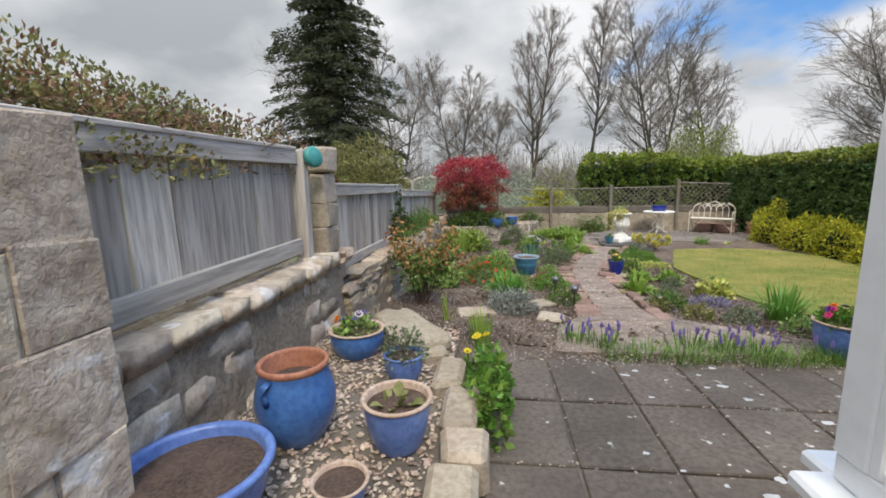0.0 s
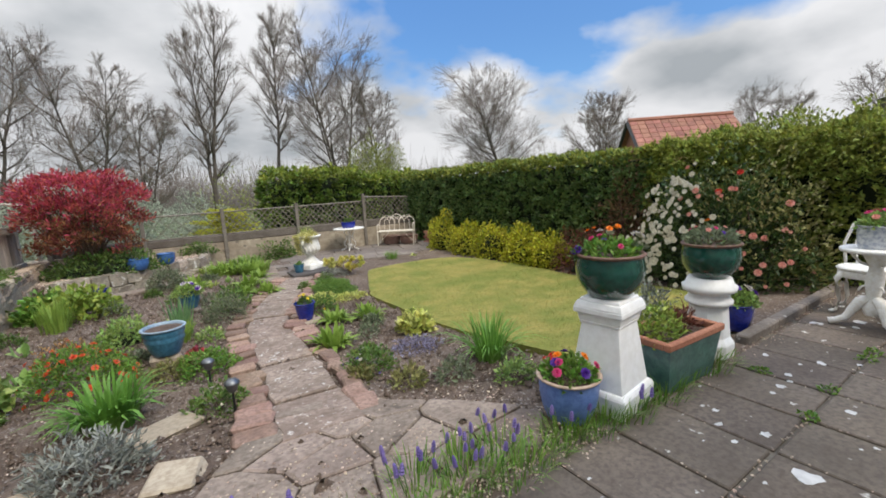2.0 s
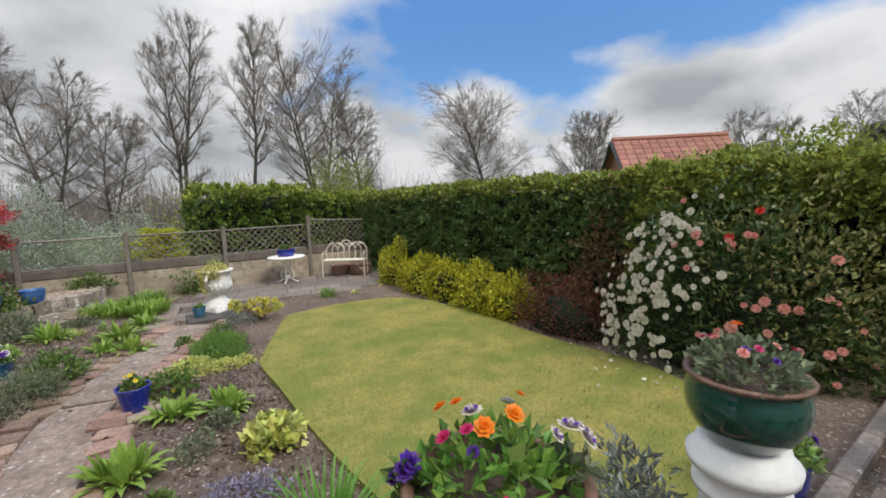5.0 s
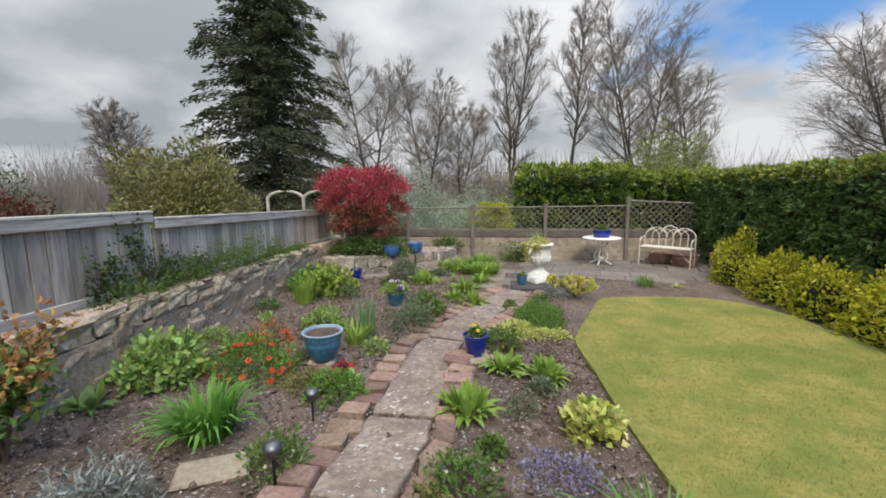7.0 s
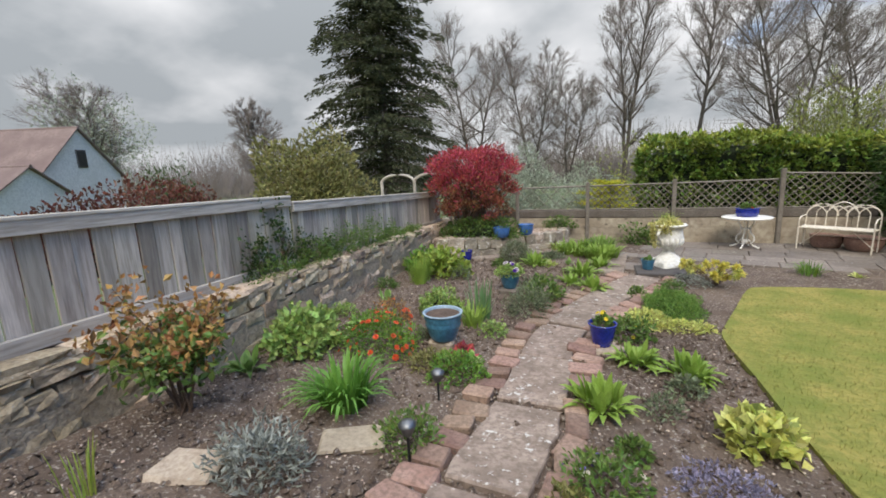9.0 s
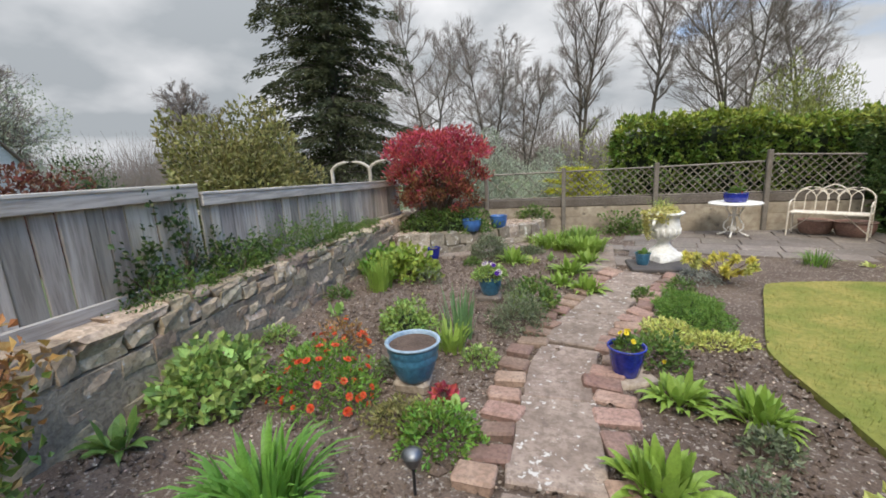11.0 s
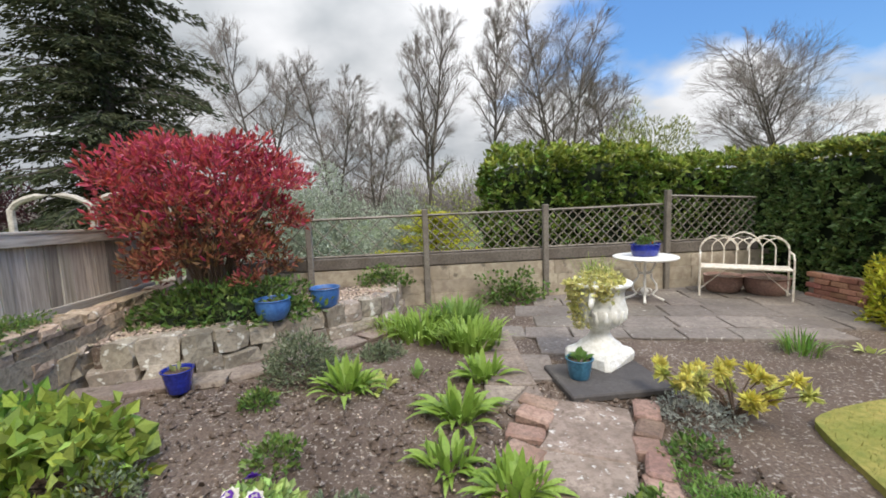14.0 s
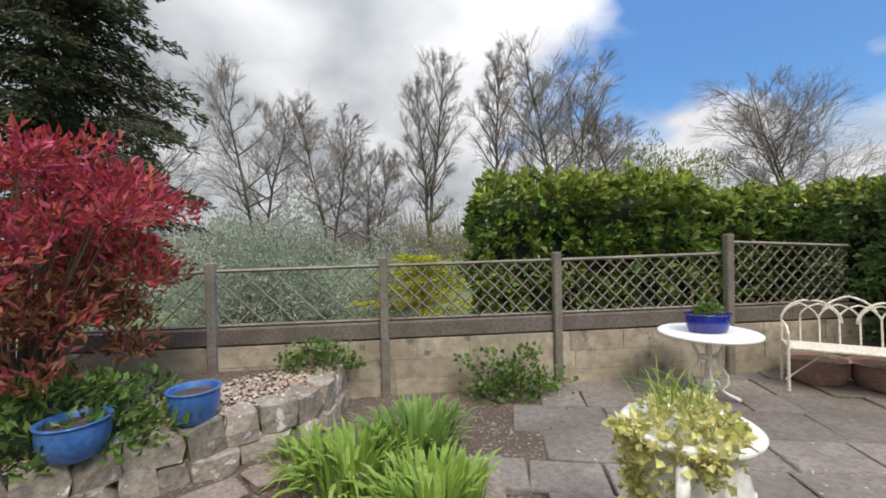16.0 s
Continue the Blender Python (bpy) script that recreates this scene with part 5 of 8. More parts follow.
def bush(name, x, y, z, rx, ry, h, mat, n, size, label, category, seed, stems=True, spread=0.9, shell=0.45, lift=0.0, core=0.0, flowers=(), width=0.5, lumps=0.25, up=0.3, stem_mat=None, group=""):
    """Shrub or mound: stems from the ground, leaves in an uneven rounded volume, optional flowers."""
    rng = np.random.default_rng(seed)
    b = thing(name, x, y, z, label, category, group)
    d = unit(rng.normal(0, 1, (n, 3)))
    d[:, 2] = np.abs(d[:, 2]) if lift <= 0 else d[:, 2]
    r = (1 - shell * rng.random(n) ** 1.5)
    lump = np.array([noise.noise(Vector(q) * 2.3 + Vector((seed, 0, 0))) for q in d])
    r = r * (1 + lumps * lump * 1.6)
    hh = (h - lift) / (2 if lift > 0 else 1)
    cz = lift + hh if lift > 0 else 0.0
    p = d * r[:, None] * (rx, ry, hh) + (0, 0, cz)
    p[:, 2] = np.maximum(p[:, 2], 0.01)
    v, f = leaves(p, d + (0, 0, up), size, rng, width, spread)
    # solid filler behind the leaves, coloured as the shade between them
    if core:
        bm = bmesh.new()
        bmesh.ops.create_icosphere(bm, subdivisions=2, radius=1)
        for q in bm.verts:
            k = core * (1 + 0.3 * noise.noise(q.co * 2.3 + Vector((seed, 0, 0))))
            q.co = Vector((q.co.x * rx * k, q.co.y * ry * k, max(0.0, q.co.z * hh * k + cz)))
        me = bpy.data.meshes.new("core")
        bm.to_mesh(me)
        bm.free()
        me.materials.append(M_SHADECORE)
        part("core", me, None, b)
    part("foliage", Shape().add(v, f), mat, b)
    if stems:
        for k in range(7 if h > 0.5 else 4):
            t = p[rng.integers(n)] * 0.85
            m = t * (0.35, 0.35, 0.5) + rng.normal(0, 0.02, 3)
            part("stem", Shape().add(*tube([(rng.normal(0, 0.02), rng.normal(0, 0.02), -0.02), m, t], [0.012 * h + 0.004, 0.009 * h + 0.003, 0.003], 5)), stem_mat or M_STEM, b)
    for fm, count, fs, fname in flowers:
        i = rng.choice(n, count)
        out = d[i] + (0, 0, 0.3)
        for k in range(count):
            blossom(fname, p[i[k]] + unit(out[k]) * fs * 0.4, out[k], fs, fm, b, rng)
    return b


FLOWER_CACHE = {}
EYE_MESH = Shape().add(*lathe([(0.0, 0.02), (0.34, 0.05), (0.48, 0.10)], 7)).data("pansy_eye", M_PETAL_V)


def blossom(name, at, out, size, mat, parent, rng, eye=None):
    """One flower of several cupped petals; alike flowers share their mesh."""
    key = (name, mat.name)
    if key not in FLOWER_CACHE:
        s = Shape()
        for ring, (n, r, z) in enumerate(((8, 0.5, 0.06), (6, 0.34, 0.14), (4, 0.16, 0.2))):
            for k in range(n):
                a = 2 * pi * k / n + ring * 0.5
                c, q = math.cos(a), math.sin(a)
                t = (0.24, 0.19, 0.12)[ring]
                s.add([(0, 0, 0), (c * r * 0.6 - q * t, q * r * 0.6 + c * t, z * 0.8), (c * r, q * r, z * 1.5), (c * r * 0.6 + q * t, q * r * 0.6 - c * t, z * 0.8)], [(0, 3, 2, 1)])
        FLOWER_CACHE[key] = s.data(name, mat)
    ob = new(name, FLOWER_CACHE[key])
    ob.parent = parent
    d = Vector(out).normalized()
    q = d.to_track_quat("Z", "Y")
    ob.matrix_basis = Matrix.LocRotScale(Vector(at), q @ Euler((0, 0, rng.uniform(0, 6))).to_quaternion(), Vector((size, size, size)) * rng.uniform(0.8, 1.2))
    return ob


def clump(name, x, y, n, length, width, mat, label, seed, radius=0.08, leanness=0.6, droop=0.5, flowers=(), z=None, group="", category="plant", rx=1.0):
    """Tuft of arching strap leaves."""
    rng = np.random.default_rng(seed)
    b = thing(name, x, y, gz(y) if z is None else z, label, category, group)
    a = rng.uniform(0, 2 * pi, n)
    r = np.sqrt(rng.random(n))
    pos = np.column_stack([r * radius * rx * np.cos(a), r * radius * np.sin(a), np.full(n, -0.01)])
    lean = np.column_stack([np.cos(a), np.sin(a), 0 * a]) * (rng.uniform(0.1, 1, n) * leanness)[:, None]
    if n >= 40 and length > 0.28:
        v, f = blades(pos, lean, np.full(n, length), width, rng, droop)
        k = len(v) // n
        f0 = [tuple(q) for q in f.tolist() if q[0] < k and q[2] < k]
        for i in range(n):
            part("leaf", Shape().add(v[i * k:(i + 1) * k], f0), mat, b)
    else:
        part("foliage", Shape().add(*blades(pos, lean, np.full(n, length), width, rng, droop)), mat, b)
    spikes(b, flowers, radius * rx, radius, rng)
    return b


HYACINTH = Shape().add(*lathe([(0.004, -0.035), (0.013, -0.028), (0.009, -0.02), (0.0135, -0.012), (0.009, -0.004), (0.012, 0.003), (0.008, 0.01), (0.009, 0.016), (0.002, 0.026)], 7)).data("flower_spike", M_PETAL_L)


def spikes(b, flowers, rx, ry, rng):
    for fm, count, fh, fs, fname in flowers:
        for k in range(count):
            a, r = rng.uniform(0, 2 * pi), math.sqrt(rng.random())
            p = np.array([r * rx * math.cos(a), r * ry * math.sin(a), 0])
            t = p * 1.3 + (rng.normal(0, 0.02), rng.normal(0, 0.02), fh * rng.uniform(0.75, 1.15))
            part("stalk", Shape().add(*tube([p, t], 0.003, 4)), M_GRASS, b)
            if fname == "hyacinth_flower":
                place_piece("flower_spike", HYACINTH, b, scaled(*t, 1, 1, rng.uniform(0.8, 1.25), rng.normal(0, 9), rng.normal(0, 9), rng.uniform(0, 360)))
            else:
                blossom(fname, t, (rng.normal(0, 0.3), rng.normal(0, 0.3), 1), fs, fm, b, rng)


def rosette(name, x, y, n, length, width, mat, label, seed, flowers=(), z=None, lean=(0.12, 0.92), radius=0.07, category="plant", droop=0.6, group=""):
    """Clump of broad leaves; each leaf a part of its own."""
    rng = np.random.default_rng(seed)
    b = thing(name, x, y, gz(y) if z is None else z, label, category, group)
    a = rng.uniform(0, 2 * pi, n)
    pos = np.column_stack([radius * np.cos(a) * rng.random(n), radius * np.sin(a) * rng.random(n), np.full(n, -0.01)])
    ln = np.column_stack([np.cos(a), np.sin(a), 0 * a]) * rng.uniform(*lean, n)[:, None]
    for k in range(n):
        part("leaf", Shape().add(*broad(pos[k:k + 1], ln[k:k + 1], np.array([length]), width, rng, droop)), mat, b)
    spikes(b, flowers, radius * 2, radius * 2, rng)
    return b


# loose hedge that grows over the brick wall and fence
hedge("mixed_hedge", 7.4, 8.4, 2.75, 5.75, -0.1, 1.86, M_HEDGENEAR, 2600, 0.07, "loose light green hedge growing over the fence", 202, 0.22, "west", M_HEDGETOP, 0.26)
for i, (y, z, h, r, rx) in enumerate(((5.0, 1.4, 0.62, 0.8, 0.6), (4.0, 1.4, 0.72, 0.8, 0.6), (3.1, 1.3, 0.8, 0.7, 0.6), (2.45, 1.0, 0.95, 0.5, 0.45), (2.0, 1.25, 0.5, 0.35, 0.3))):
    bush("hedge_shoots", 7.85, y, z, rx, r, h, M_HEDGENEAR, 3600 if i < 4 else 900, 0.06, "loose leafy shoots rising from the light green hedge", "hedge", 210 + i, lumps=0.2, group="loose hedge over the fence", shell=0.6)
hedge("neighbour_hedge", 8.7, 9.8, -3.5, 2.2, -0.75, 1.7, M_HEDGE, 700, 0.09, "dark green hedge beyond the brown fence", 205, 0.2, "west", M_HEDGE)
# red shrub in the corner bed
def photinia(x, y, z):
    """Flat-topped shrub: layered lobes of leaves on rising bare stems."""
    rng = np.random.default_rng(301)
    b = thing("photinia_bush", x, y, z, "large spreading bush with crimson leaves above bronze green ones", "bush")
    red, bronze = [], []
    for k in range(46):
        a, u = k * 2.4 + rng.normal(0, 0.2), math.sqrt((k + 0.5) / 46)
        top = 1.87 - 0.42 * u ** 3 + rng.normal(0, 0.07)
        for lay in range(3 if u > 0.45 else 2):
            zz = top - lay * rng.uniform(0.36, 0.52)
            reach = u * (1.04, 1.0, 0.78)[lay]
            c = np.array([reach * 1.0 * math.cos(a + lay * 0.3), reach * 0.9 * math.sin(a + lay * 0.3), zz])
            n = 88
            d = unit(rng.normal(0, 1, (n, 3)))
            p = c + d * (rng.uniform(0.35, 1.0, (n, 1))) * np.array((0.22, 0.22, 0.13)) * rng.uniform(0.8, 1.25)
            o = d * (0.8, 0.8, 0.5) + (0.3 * math.cos(a), 0.3 * math.sin(a), 0.75)
            low = p[:, 2] < 1.14 + rng.normal(0, 0.2, n)
            red.append(np.hstack([p, o])[~low])
            bronze.append(np.hstack([p, o])[low])
        m = np.array([0.28 * u * math.cos(a), 0.28 * u * math.sin(a), 0.55])
        part("stem", Shape().add(*tube([(0.1 * math.cos(a), 0.1 * math.sin(a), -0.02), m, (u * 0.85 * math.cos(a), u * 0.75 * math.sin(a), top - 0.1)], [0.02, 0.013, 0.005], 5)), M_STEM, b)
    for name, rows, mat, label in (("red_foliage", red, M_REDLEAF, "crimson upper leaves"), ("bronze_foliage", bronze, M_BRONZE, "bronze and green lower leaves")):
        r = np.concatenate(rows)
        part(name, Shape().add(*leaves(r[:, :3], r[:, 3:], 0.08, rng, 0.36, 0.6)), mat, b, label)


photinia(-0.62, 12.45, 0.04)
bush("ground_cover", -0.42, 12.25, 0.04, 1.05, 0.5, 0.46, M_MID, 2600, 0.075, "dark green ground cover under the red bush", "plant", 303, core=0.7)
# camellia and companions along the east border
bush("camellia_bush", 6.95, 4.45, gz(4.4) - 0.02, 0.62, 1.05, 1.6, M_DARKLEAF, 6500, 0.07, "camellia bush with dark leaves and cream, pink and red flowers", "bush", 311, core=0.68, lumps=0.22, flowers=())


def camellia_flowers():
    rng = np.random.default_rng(312)
    b = thing("camellia_flowers", 6.95, 4.45, gz(4.4) - 0.02, "cream, coral pink and red camellia blossoms", "flowers")
    for n, mat, name, ymin, ymax, zmin, zmax in ((220, M_PETAL_W, "cream_flower", 0.1, 1.15, 0.15, 1.55), (30, M_PETAL_W, "cream_flower", -0.3, 1.0, 0.1, 1.5), (34, M_PETAL_P, "pink_flower", -1.2, -0.1, 0.15, 0.9), (14, M_PETAL_P, "pink_flower", -0.8, 0.3, 0.9, 1.6), (5, M_PETAL_R, "red_flower", -0.6, 0.0, 1.35, 1.6)):
        for _ in range(n):
            y, z = rng.uniform(ymin, ymax), rng.uniform(zmin, zmax)
            k = 1 - (y / 1.12) ** 2 - (z / 1.68) ** 2
            if k < 0.02:
                continue
            x = -0.72 * math.sqrt(k) - rng.uniform(-0.02, 0.10)
            y, z = y + rng.normal(0, 0.08), max(0.1, z + rng.normal(0, 0.08))
            blossom(name, (x, y, z), (x * 1.5 - 0.4, y * 0.4, 0.35), rng.uniform(0.045, 0.07) + 0.04 * rng.random() ** 2, mat, b, rng)


camellia_flowers()
bush("camellia_bush", 6.94, 3.95, gz(4), 0.52, 0.8, 1.5, M_VINE, 1900, 0.06, "camellia bush with lighter olive leaves", "bush", 314, shell=0.25, lumps=0.3)
bush("berberis_bush", 6.95, 6.35, gz(6), 0.42, 0.85, 0.8, M_BROWNLEAF, 2600, 0.05, "red-brown leaved low bush beside the hedge", "bush", 313, core=0.6)
bush("beech_shoots", 7.36, 6.05, 0.25, 0.14, 0.6, 1.25, M_DRYLEAF, 1500, 0.06, "dry brown beech leaves showing in the hedge face", "hedge", 315, lumps=0.5, shell=0.6)
for i, (y, h, r) in enumerate(((7.45, 0.62, 0.42), (8.1, 0.72, 0.6), (9.1, 0.76, 0.6), (10.1, 0.76, 0.6), (11.25, 0.84, 0.55))):
    bush("euonymus_bush", 6.98, y, gz(y), 0.42, r, h, M_EUON, 2600, 0.07, "low golden yellow-green leaved bush along the hedge", "bush", 320 + i, core=0.72, group="golden bushes along the hedge", lumps=0.3)
# vine on top of the near fence, brown vine on the east fence
VINE = bush("fence_vine", -1.95, 1.35, 1.42, 0.42, 2.3, 0.50, M_VINE, 20000, 0.036, "tangled olive and brown climbing vine on top of the fence", "vine", 331, lumps=0.4, spread=1.2, stems=False)
bush("dry_vine", -1.88, 1.6, 1.45, 0.38, 2.0, 0.46, M_DRYLEAF, 7000, 0.034, "dry rust brown climber among the vine on the fence", "vine", 336, lumps=0.5, spread=1.3, stems=False)
bush("brown_vine", 7.98, 1.1, 1.62, 0.25, 1.3, 0.30, M_BROWNLEAF, 3600, 0.05, "dry red-brown climber along the fence top", "vine", 332, lumps=0.4, spread=1.2)
bush("viburnum_bush", -3.05, 9.75, 0.2, 1.2, 1.3, 2.0, M_VINE, 17000, 0.08, "olive green flowering bush behind the fence", "bush", 333, core=0.6, flowers=((M_PETAL_W, 40, 0.10, "white_flower"),))
bush("bramble_bush", -2.9, 6.3, 0.65, 0.6, 1.9, 0.82, M_BROWNLEAF, 15000, 0.05, "brown twiggy bush behind the fence", "bush", 334, lumps=0.25, core=0.5)
for i, (y, k) in enumerate(((6.9, 0.16), (7.7, 0.26), (8.4, 0.40), (9.2, 0.40), (9.9, 0.24), (10.8, 0.12))):
    bush("wall_plant", -1.52, y, west_top(y) - 0.02, 0.17, 0.5, k + 0.06, M_MID, 1500, 0.035, "dark trailing plant growing along the wall top", "plant", 340 + i, lumps=0.5)


for i, (y, z, ry, h) in enumerate(((6.75, 0.48, 0.20, 0.42), (7.15, 0.50, 0.22, 0.62), (7.55, 0.45, 0.2, 0.36), (8.05, 0.42, 0.22, 0.28))):
    bush("wall_ivy", -1.60, y, z, 0.035, ry, h, M_DARKLEAF, 260, 0.045, "dark ivy climbing up the grey fence boards", "plant", 347 + i, lumps=0.7, width=0.8)


def vine_twigs():
    """Bare runners that stick out of the vine."""
    rng = np.random.default_rng(335)
    for _ in range(90):
        y = rng.uniform(-0.1, 2.1)
        p = np.array([rng.normal(-0.05, 0.12), y, 0.1])
        q = p + (rng.normal(0.1, 0.15), rng.normal(0, 0.15), rng.uniform(0.08, 0.22))
        e = q + (rng.normal(0.1, 0.12), rng.normal(0, 0.2), rng.uniform(-0.08, 0.18))
        part("runner", Shape().add(*tube([p, q, e], [0.004, 0.003, 0.0015], 4)), M_STEM, VINE)


vine_twigs()


# ---- things: pots, bowls and pedestals ----
def pot(name, x, y, z, r, h, mat, label, rim=None, fill=0.85, foot=0.7, belly=0.0, rings=0, squash=1.0, group="", rz=0, lip=0.06):
    """Turned pot with a thick lip, a hollow inside and soil."""
    p = thing(name, x, y, z, label, "pot", group, rz=rz)
    out = []
    for k in range(13):
        u = k / 12
        rr = r * (foot + (1 - foot) * u ** 0.8) + r * belly * math.sin(pi * min(1, u * 1.05)) * 0.5
        if rings and 0.55 < u < 0.92:
            rr += r * 0.035 * math.sin((u - 0.55) / 0.37 * 2 * pi * rings)
        out.append((rr, h * u * (1 - lip)))
    rt = out[-1][0]
    body = [(0.01, 0.0), (out[0][0] * 0.96, 0.0), *[(a, b + 0.004) for a, b in out]]
    part("body", Shape().add(*lathe(body, 36, squash)), mat, p, smooth=True)
    lipz = h * (1 - lip)
    rimp = [(rt, lipz - 0.004), (rt * 1.06, lipz + h * lip * 0.25), (rt * 1.07, lipz + h * lip * 0.7), (rt * 1.03, h), (rt * 0.95, h - 0.002), (rt * 0.92, h - h * lip * 0.5), (rt * 0.88, h * 0.6), (rt * 0.7, h * 0.3)]
    part("rim", Shape().add(*lathe(rimp, 36, squash)), rim or mat, p, smooth=True)
    rs = rt * 0.92
    prof = [(rs, h * fill), (rs * 0.6, h * fill + r * 0.03), (0.001, h * fill + r * 0.05)]
    part("soil", Shape().add(*lathe(prof, 24, squash)), M_POTSOIL, p)
    return p


def pansies(name, x, y, z, r, n, mats, label, seed, leaf=M_MID, size=0.05, h=0.14, leafn=420):
    """Bedding flowers that fill a pot."""
    rng = np.random.default_rng(seed)
    b = thing(name, x, y, z, label, "flowers")
    leafn = int(leafn * 1.8)
    d = unit(rng.normal(0, 1, (leafn, 3)))
    d[:, 2] = np.abs(d[:, 2])
    q = d * (rng.uniform(0.35, 1.0, leafn) ** 0.6)[:, None] * (r, r, h)
    part("foliage", Shape().add(*leaves(q, d + (0, 0, 0.3), 0.042, rng, 0.6, 0.7)), leaf, b)
    for k in range(9):
        t = q[rng.integers(leafn)]
        part("stem", Shape().add(*tube([(t[0] * 0.4, t[1] * 0.4, -0.02), t], 0.003, 4)), M_GRASS, b)
    for mat, count, fname, hi in mats:
        for _ in range(count):
            a, u = rng.uniform(0, 2 * pi), rng.uniform(0.25, 1.0)
            at = (r * u * math.cos(a), r * u * math.sin(a), h * (1.05 - 0.55 * u * u) + hi)
            way = (math.cos(a) * u, math.sin(a) * u - 0.2, 0.8)
            if fname == "white_pansy":
                fl = blossom(fname, at, way, size * 1.5, mat, b, rng)
                eye = new("pansy_eye", EYE_MESH)
                eye.parent = fl
                eye.matrix_basis = scaled(0, 0, 0.10, 0.62, 0.62, 0.8)
            else:
                blossom(fname, at, way, size * rng.uniform(0.9, 1.4), mat, b, rng)
    return b


GL = 0.09
pot("planting_bowl", -1.12, 1.30, GL, 0.27, 0.265, M_PERI, "wide pale blue glazed bowl with dark soil", foot=0.62, belly=0.12, fill=0.8, lip=0.12)
jar = pot("garden_jar", -1.0, 1.88, GL, 0.165, 0.42, M_BLUE, "tall blue glazed jar with a terracotta mouth and small lug handles", M_TERRA, fill=0.75, foot=0.78, belly=0.62, lip=0.08)
for a in (255, 75):
    c, s_ = math.cos(radians(a)), math.sin(radians(a))
    part("lug_handle", Shape().add(*tube([(c * .168, s_ * .168, .37), (c * .205, s_ * .205, .365), (c * .215, s_ * .215, .32), (c * .195, s_ * .195, .27)], 0.016, 8)), M_BLUE, jar, smooth=True)
pot("flower_pot", -1.02, 2.92, GL, 0.20, 0.21, M_BLUE, "blue glazed pot with green shoots on gravel", M_RIM, foot=0.72, belly=0.2)
pansies("pansies", -1.02, 2.92, GL + 0.18, 0.15, 20, ((M_PETAL_L, 5, "lilac_pansy", 0.02), (M_PETAL_W, 2, "white_pansy", 0.03), (M_PETAL_O, 1, "orange_flower", 0.05)), "lilac and white pansies with an orange flower in the blue pot", 401, M_PALEG, 0.045, 0.12, 110)
pot("flower_pot", -0.58, 2.55, GL, 0.13, 0.18, M_PERI, "small blue pot with a feathery plant", foot=0.7, belly=0.15)
bush("pot_shoots", -0.58, 2.55, GL + 0.15, 0.15, 0.15, 0.18, M_SAGE, 260, 0.04, "feathery olive plant in the small blue pot", "plant", 402)
pot("flower_pot", -0.46, 1.84, GL, 0.165, 0.27, M_PERI, "blue pot with a pale rim and seedlings", M_RIM, foot=0.62, belly=0.12)
rosette("pot_seedling", -0.46, 1.84, 14, 0.12, 0.45, M_VINE, "olive green seedlings in the pale-rimmed pot", 403, z=GL + 0.23, radius=0.08)
pot("flower_pot", -0.60, 1.42, GL, 0.11, 0.14, M_PERI, "small low pot of soil on the gravel", M_RIM, foot=0.7)

pot("flower_pot", 0.13, 11.98, 0.075, 0.175, 0.22, M_BLUE, "wide blue glazed pot on the dry stone wall", foot=0.72, belly=0.22, group="blue pots on the stone wall", fill=0.8)
pot("flower_pot", 0.60, 12.40, 0.075, 0.165, 0.23, M_BLUE, "blue glazed pot on the dry stone wall", foot=0.74, belly=0.15, group="blue pots on the stone wall", fill=0.8)
pot("flower_pot", -0.40, 11.06, gz(11) + 0.02, 0.12, 0.20, M_NAVY, "small cobalt blue pot on the edging slab", foot=0.68)
rosette("pot_seedling", -0.40, 11.06, 8, 0.10, 0.3, M_VINE, "thin stems in the small cobalt pot", 404, z=gz(11) + 0.2)
pot("flower_pot", 0.575, 6.93, gz(6.9) + 0.10, 0.197, 0.30, M_TEAL, "large ribbed blue-green pot of bare soil on a stone", M_BLUERIM, foot=0.62, belly=0.1, rings=3, fill=0.9)
blk = thing("pot_stone", 0.56, 6.95, gz(6.9) - 0.02, "rough pale stone under the ribbed pot", "stone")
part("stone", Shape().add(*block(0.27, 0.22, 0.12, 0.03, 0.04, RNG)), M_STONE_PALE, blk)
pot("flower_pot", 0.87, 9.05, gz(9) + 0.07, 0.145, 0.23, M_TEAL, "ribbed blue-green pot with pale pansies", foot=0.62, belly=0.1, rings=2)
blk = thing("pot_stone", 0.87, 9.05, gz(9) - 0.01, "flat stone under the pansy pot", "stone")
part("stone", Shape().add(*block(0.26, 0.24, 0.08, 0.02, 0.04, RNG)), M_FLAG_GREY, blk)
pansies("pansies", 0.87, 9.05, gz(9) + 0.28, 0.21, 30, ((M_PETAL_V, 3, "violet_pansy", 0.02), (M_PETAL_W, 3, "white_pansy", 0.02)), "pale leaved pansies with violet faces in the ribbed pot", 411, M_PALEG, 0.06, 0.15)
pot("flower_pot", 2.14, 7.35, gz(7.3) + 0.02, 0.135, 0.235, M_NAVY, "cobalt blue pot with yellow flowers beside the path", foot=0.68)
blk = thing("pot_stone", 2.18, 7.33, gz(7.3) - 0.03, "flat pale stone under the cobalt pot", "stone", rz=20)
part("stone", Shape().add(*block(0.36, 0.28, 0.05, 0.012, 0.04, RNG)), M_STONE_PALE, blk)
pansies("pot_flowers", 2.14, 7.35, gz(7.3) + 0.23, 0.09, 20, ((M_PETAL_Y, 5, "yellow_flower", 0.04),), "small yellow spring flowers in the cobalt pot", 412, M_MID, 0.045, 0.09, 90)
pot("flower_pot", 2.90, 10.62, gz(10) + 0.06, 0.105, 0.17, M_TEAL, "small blue-green pot beside the urn", foot=0.72)
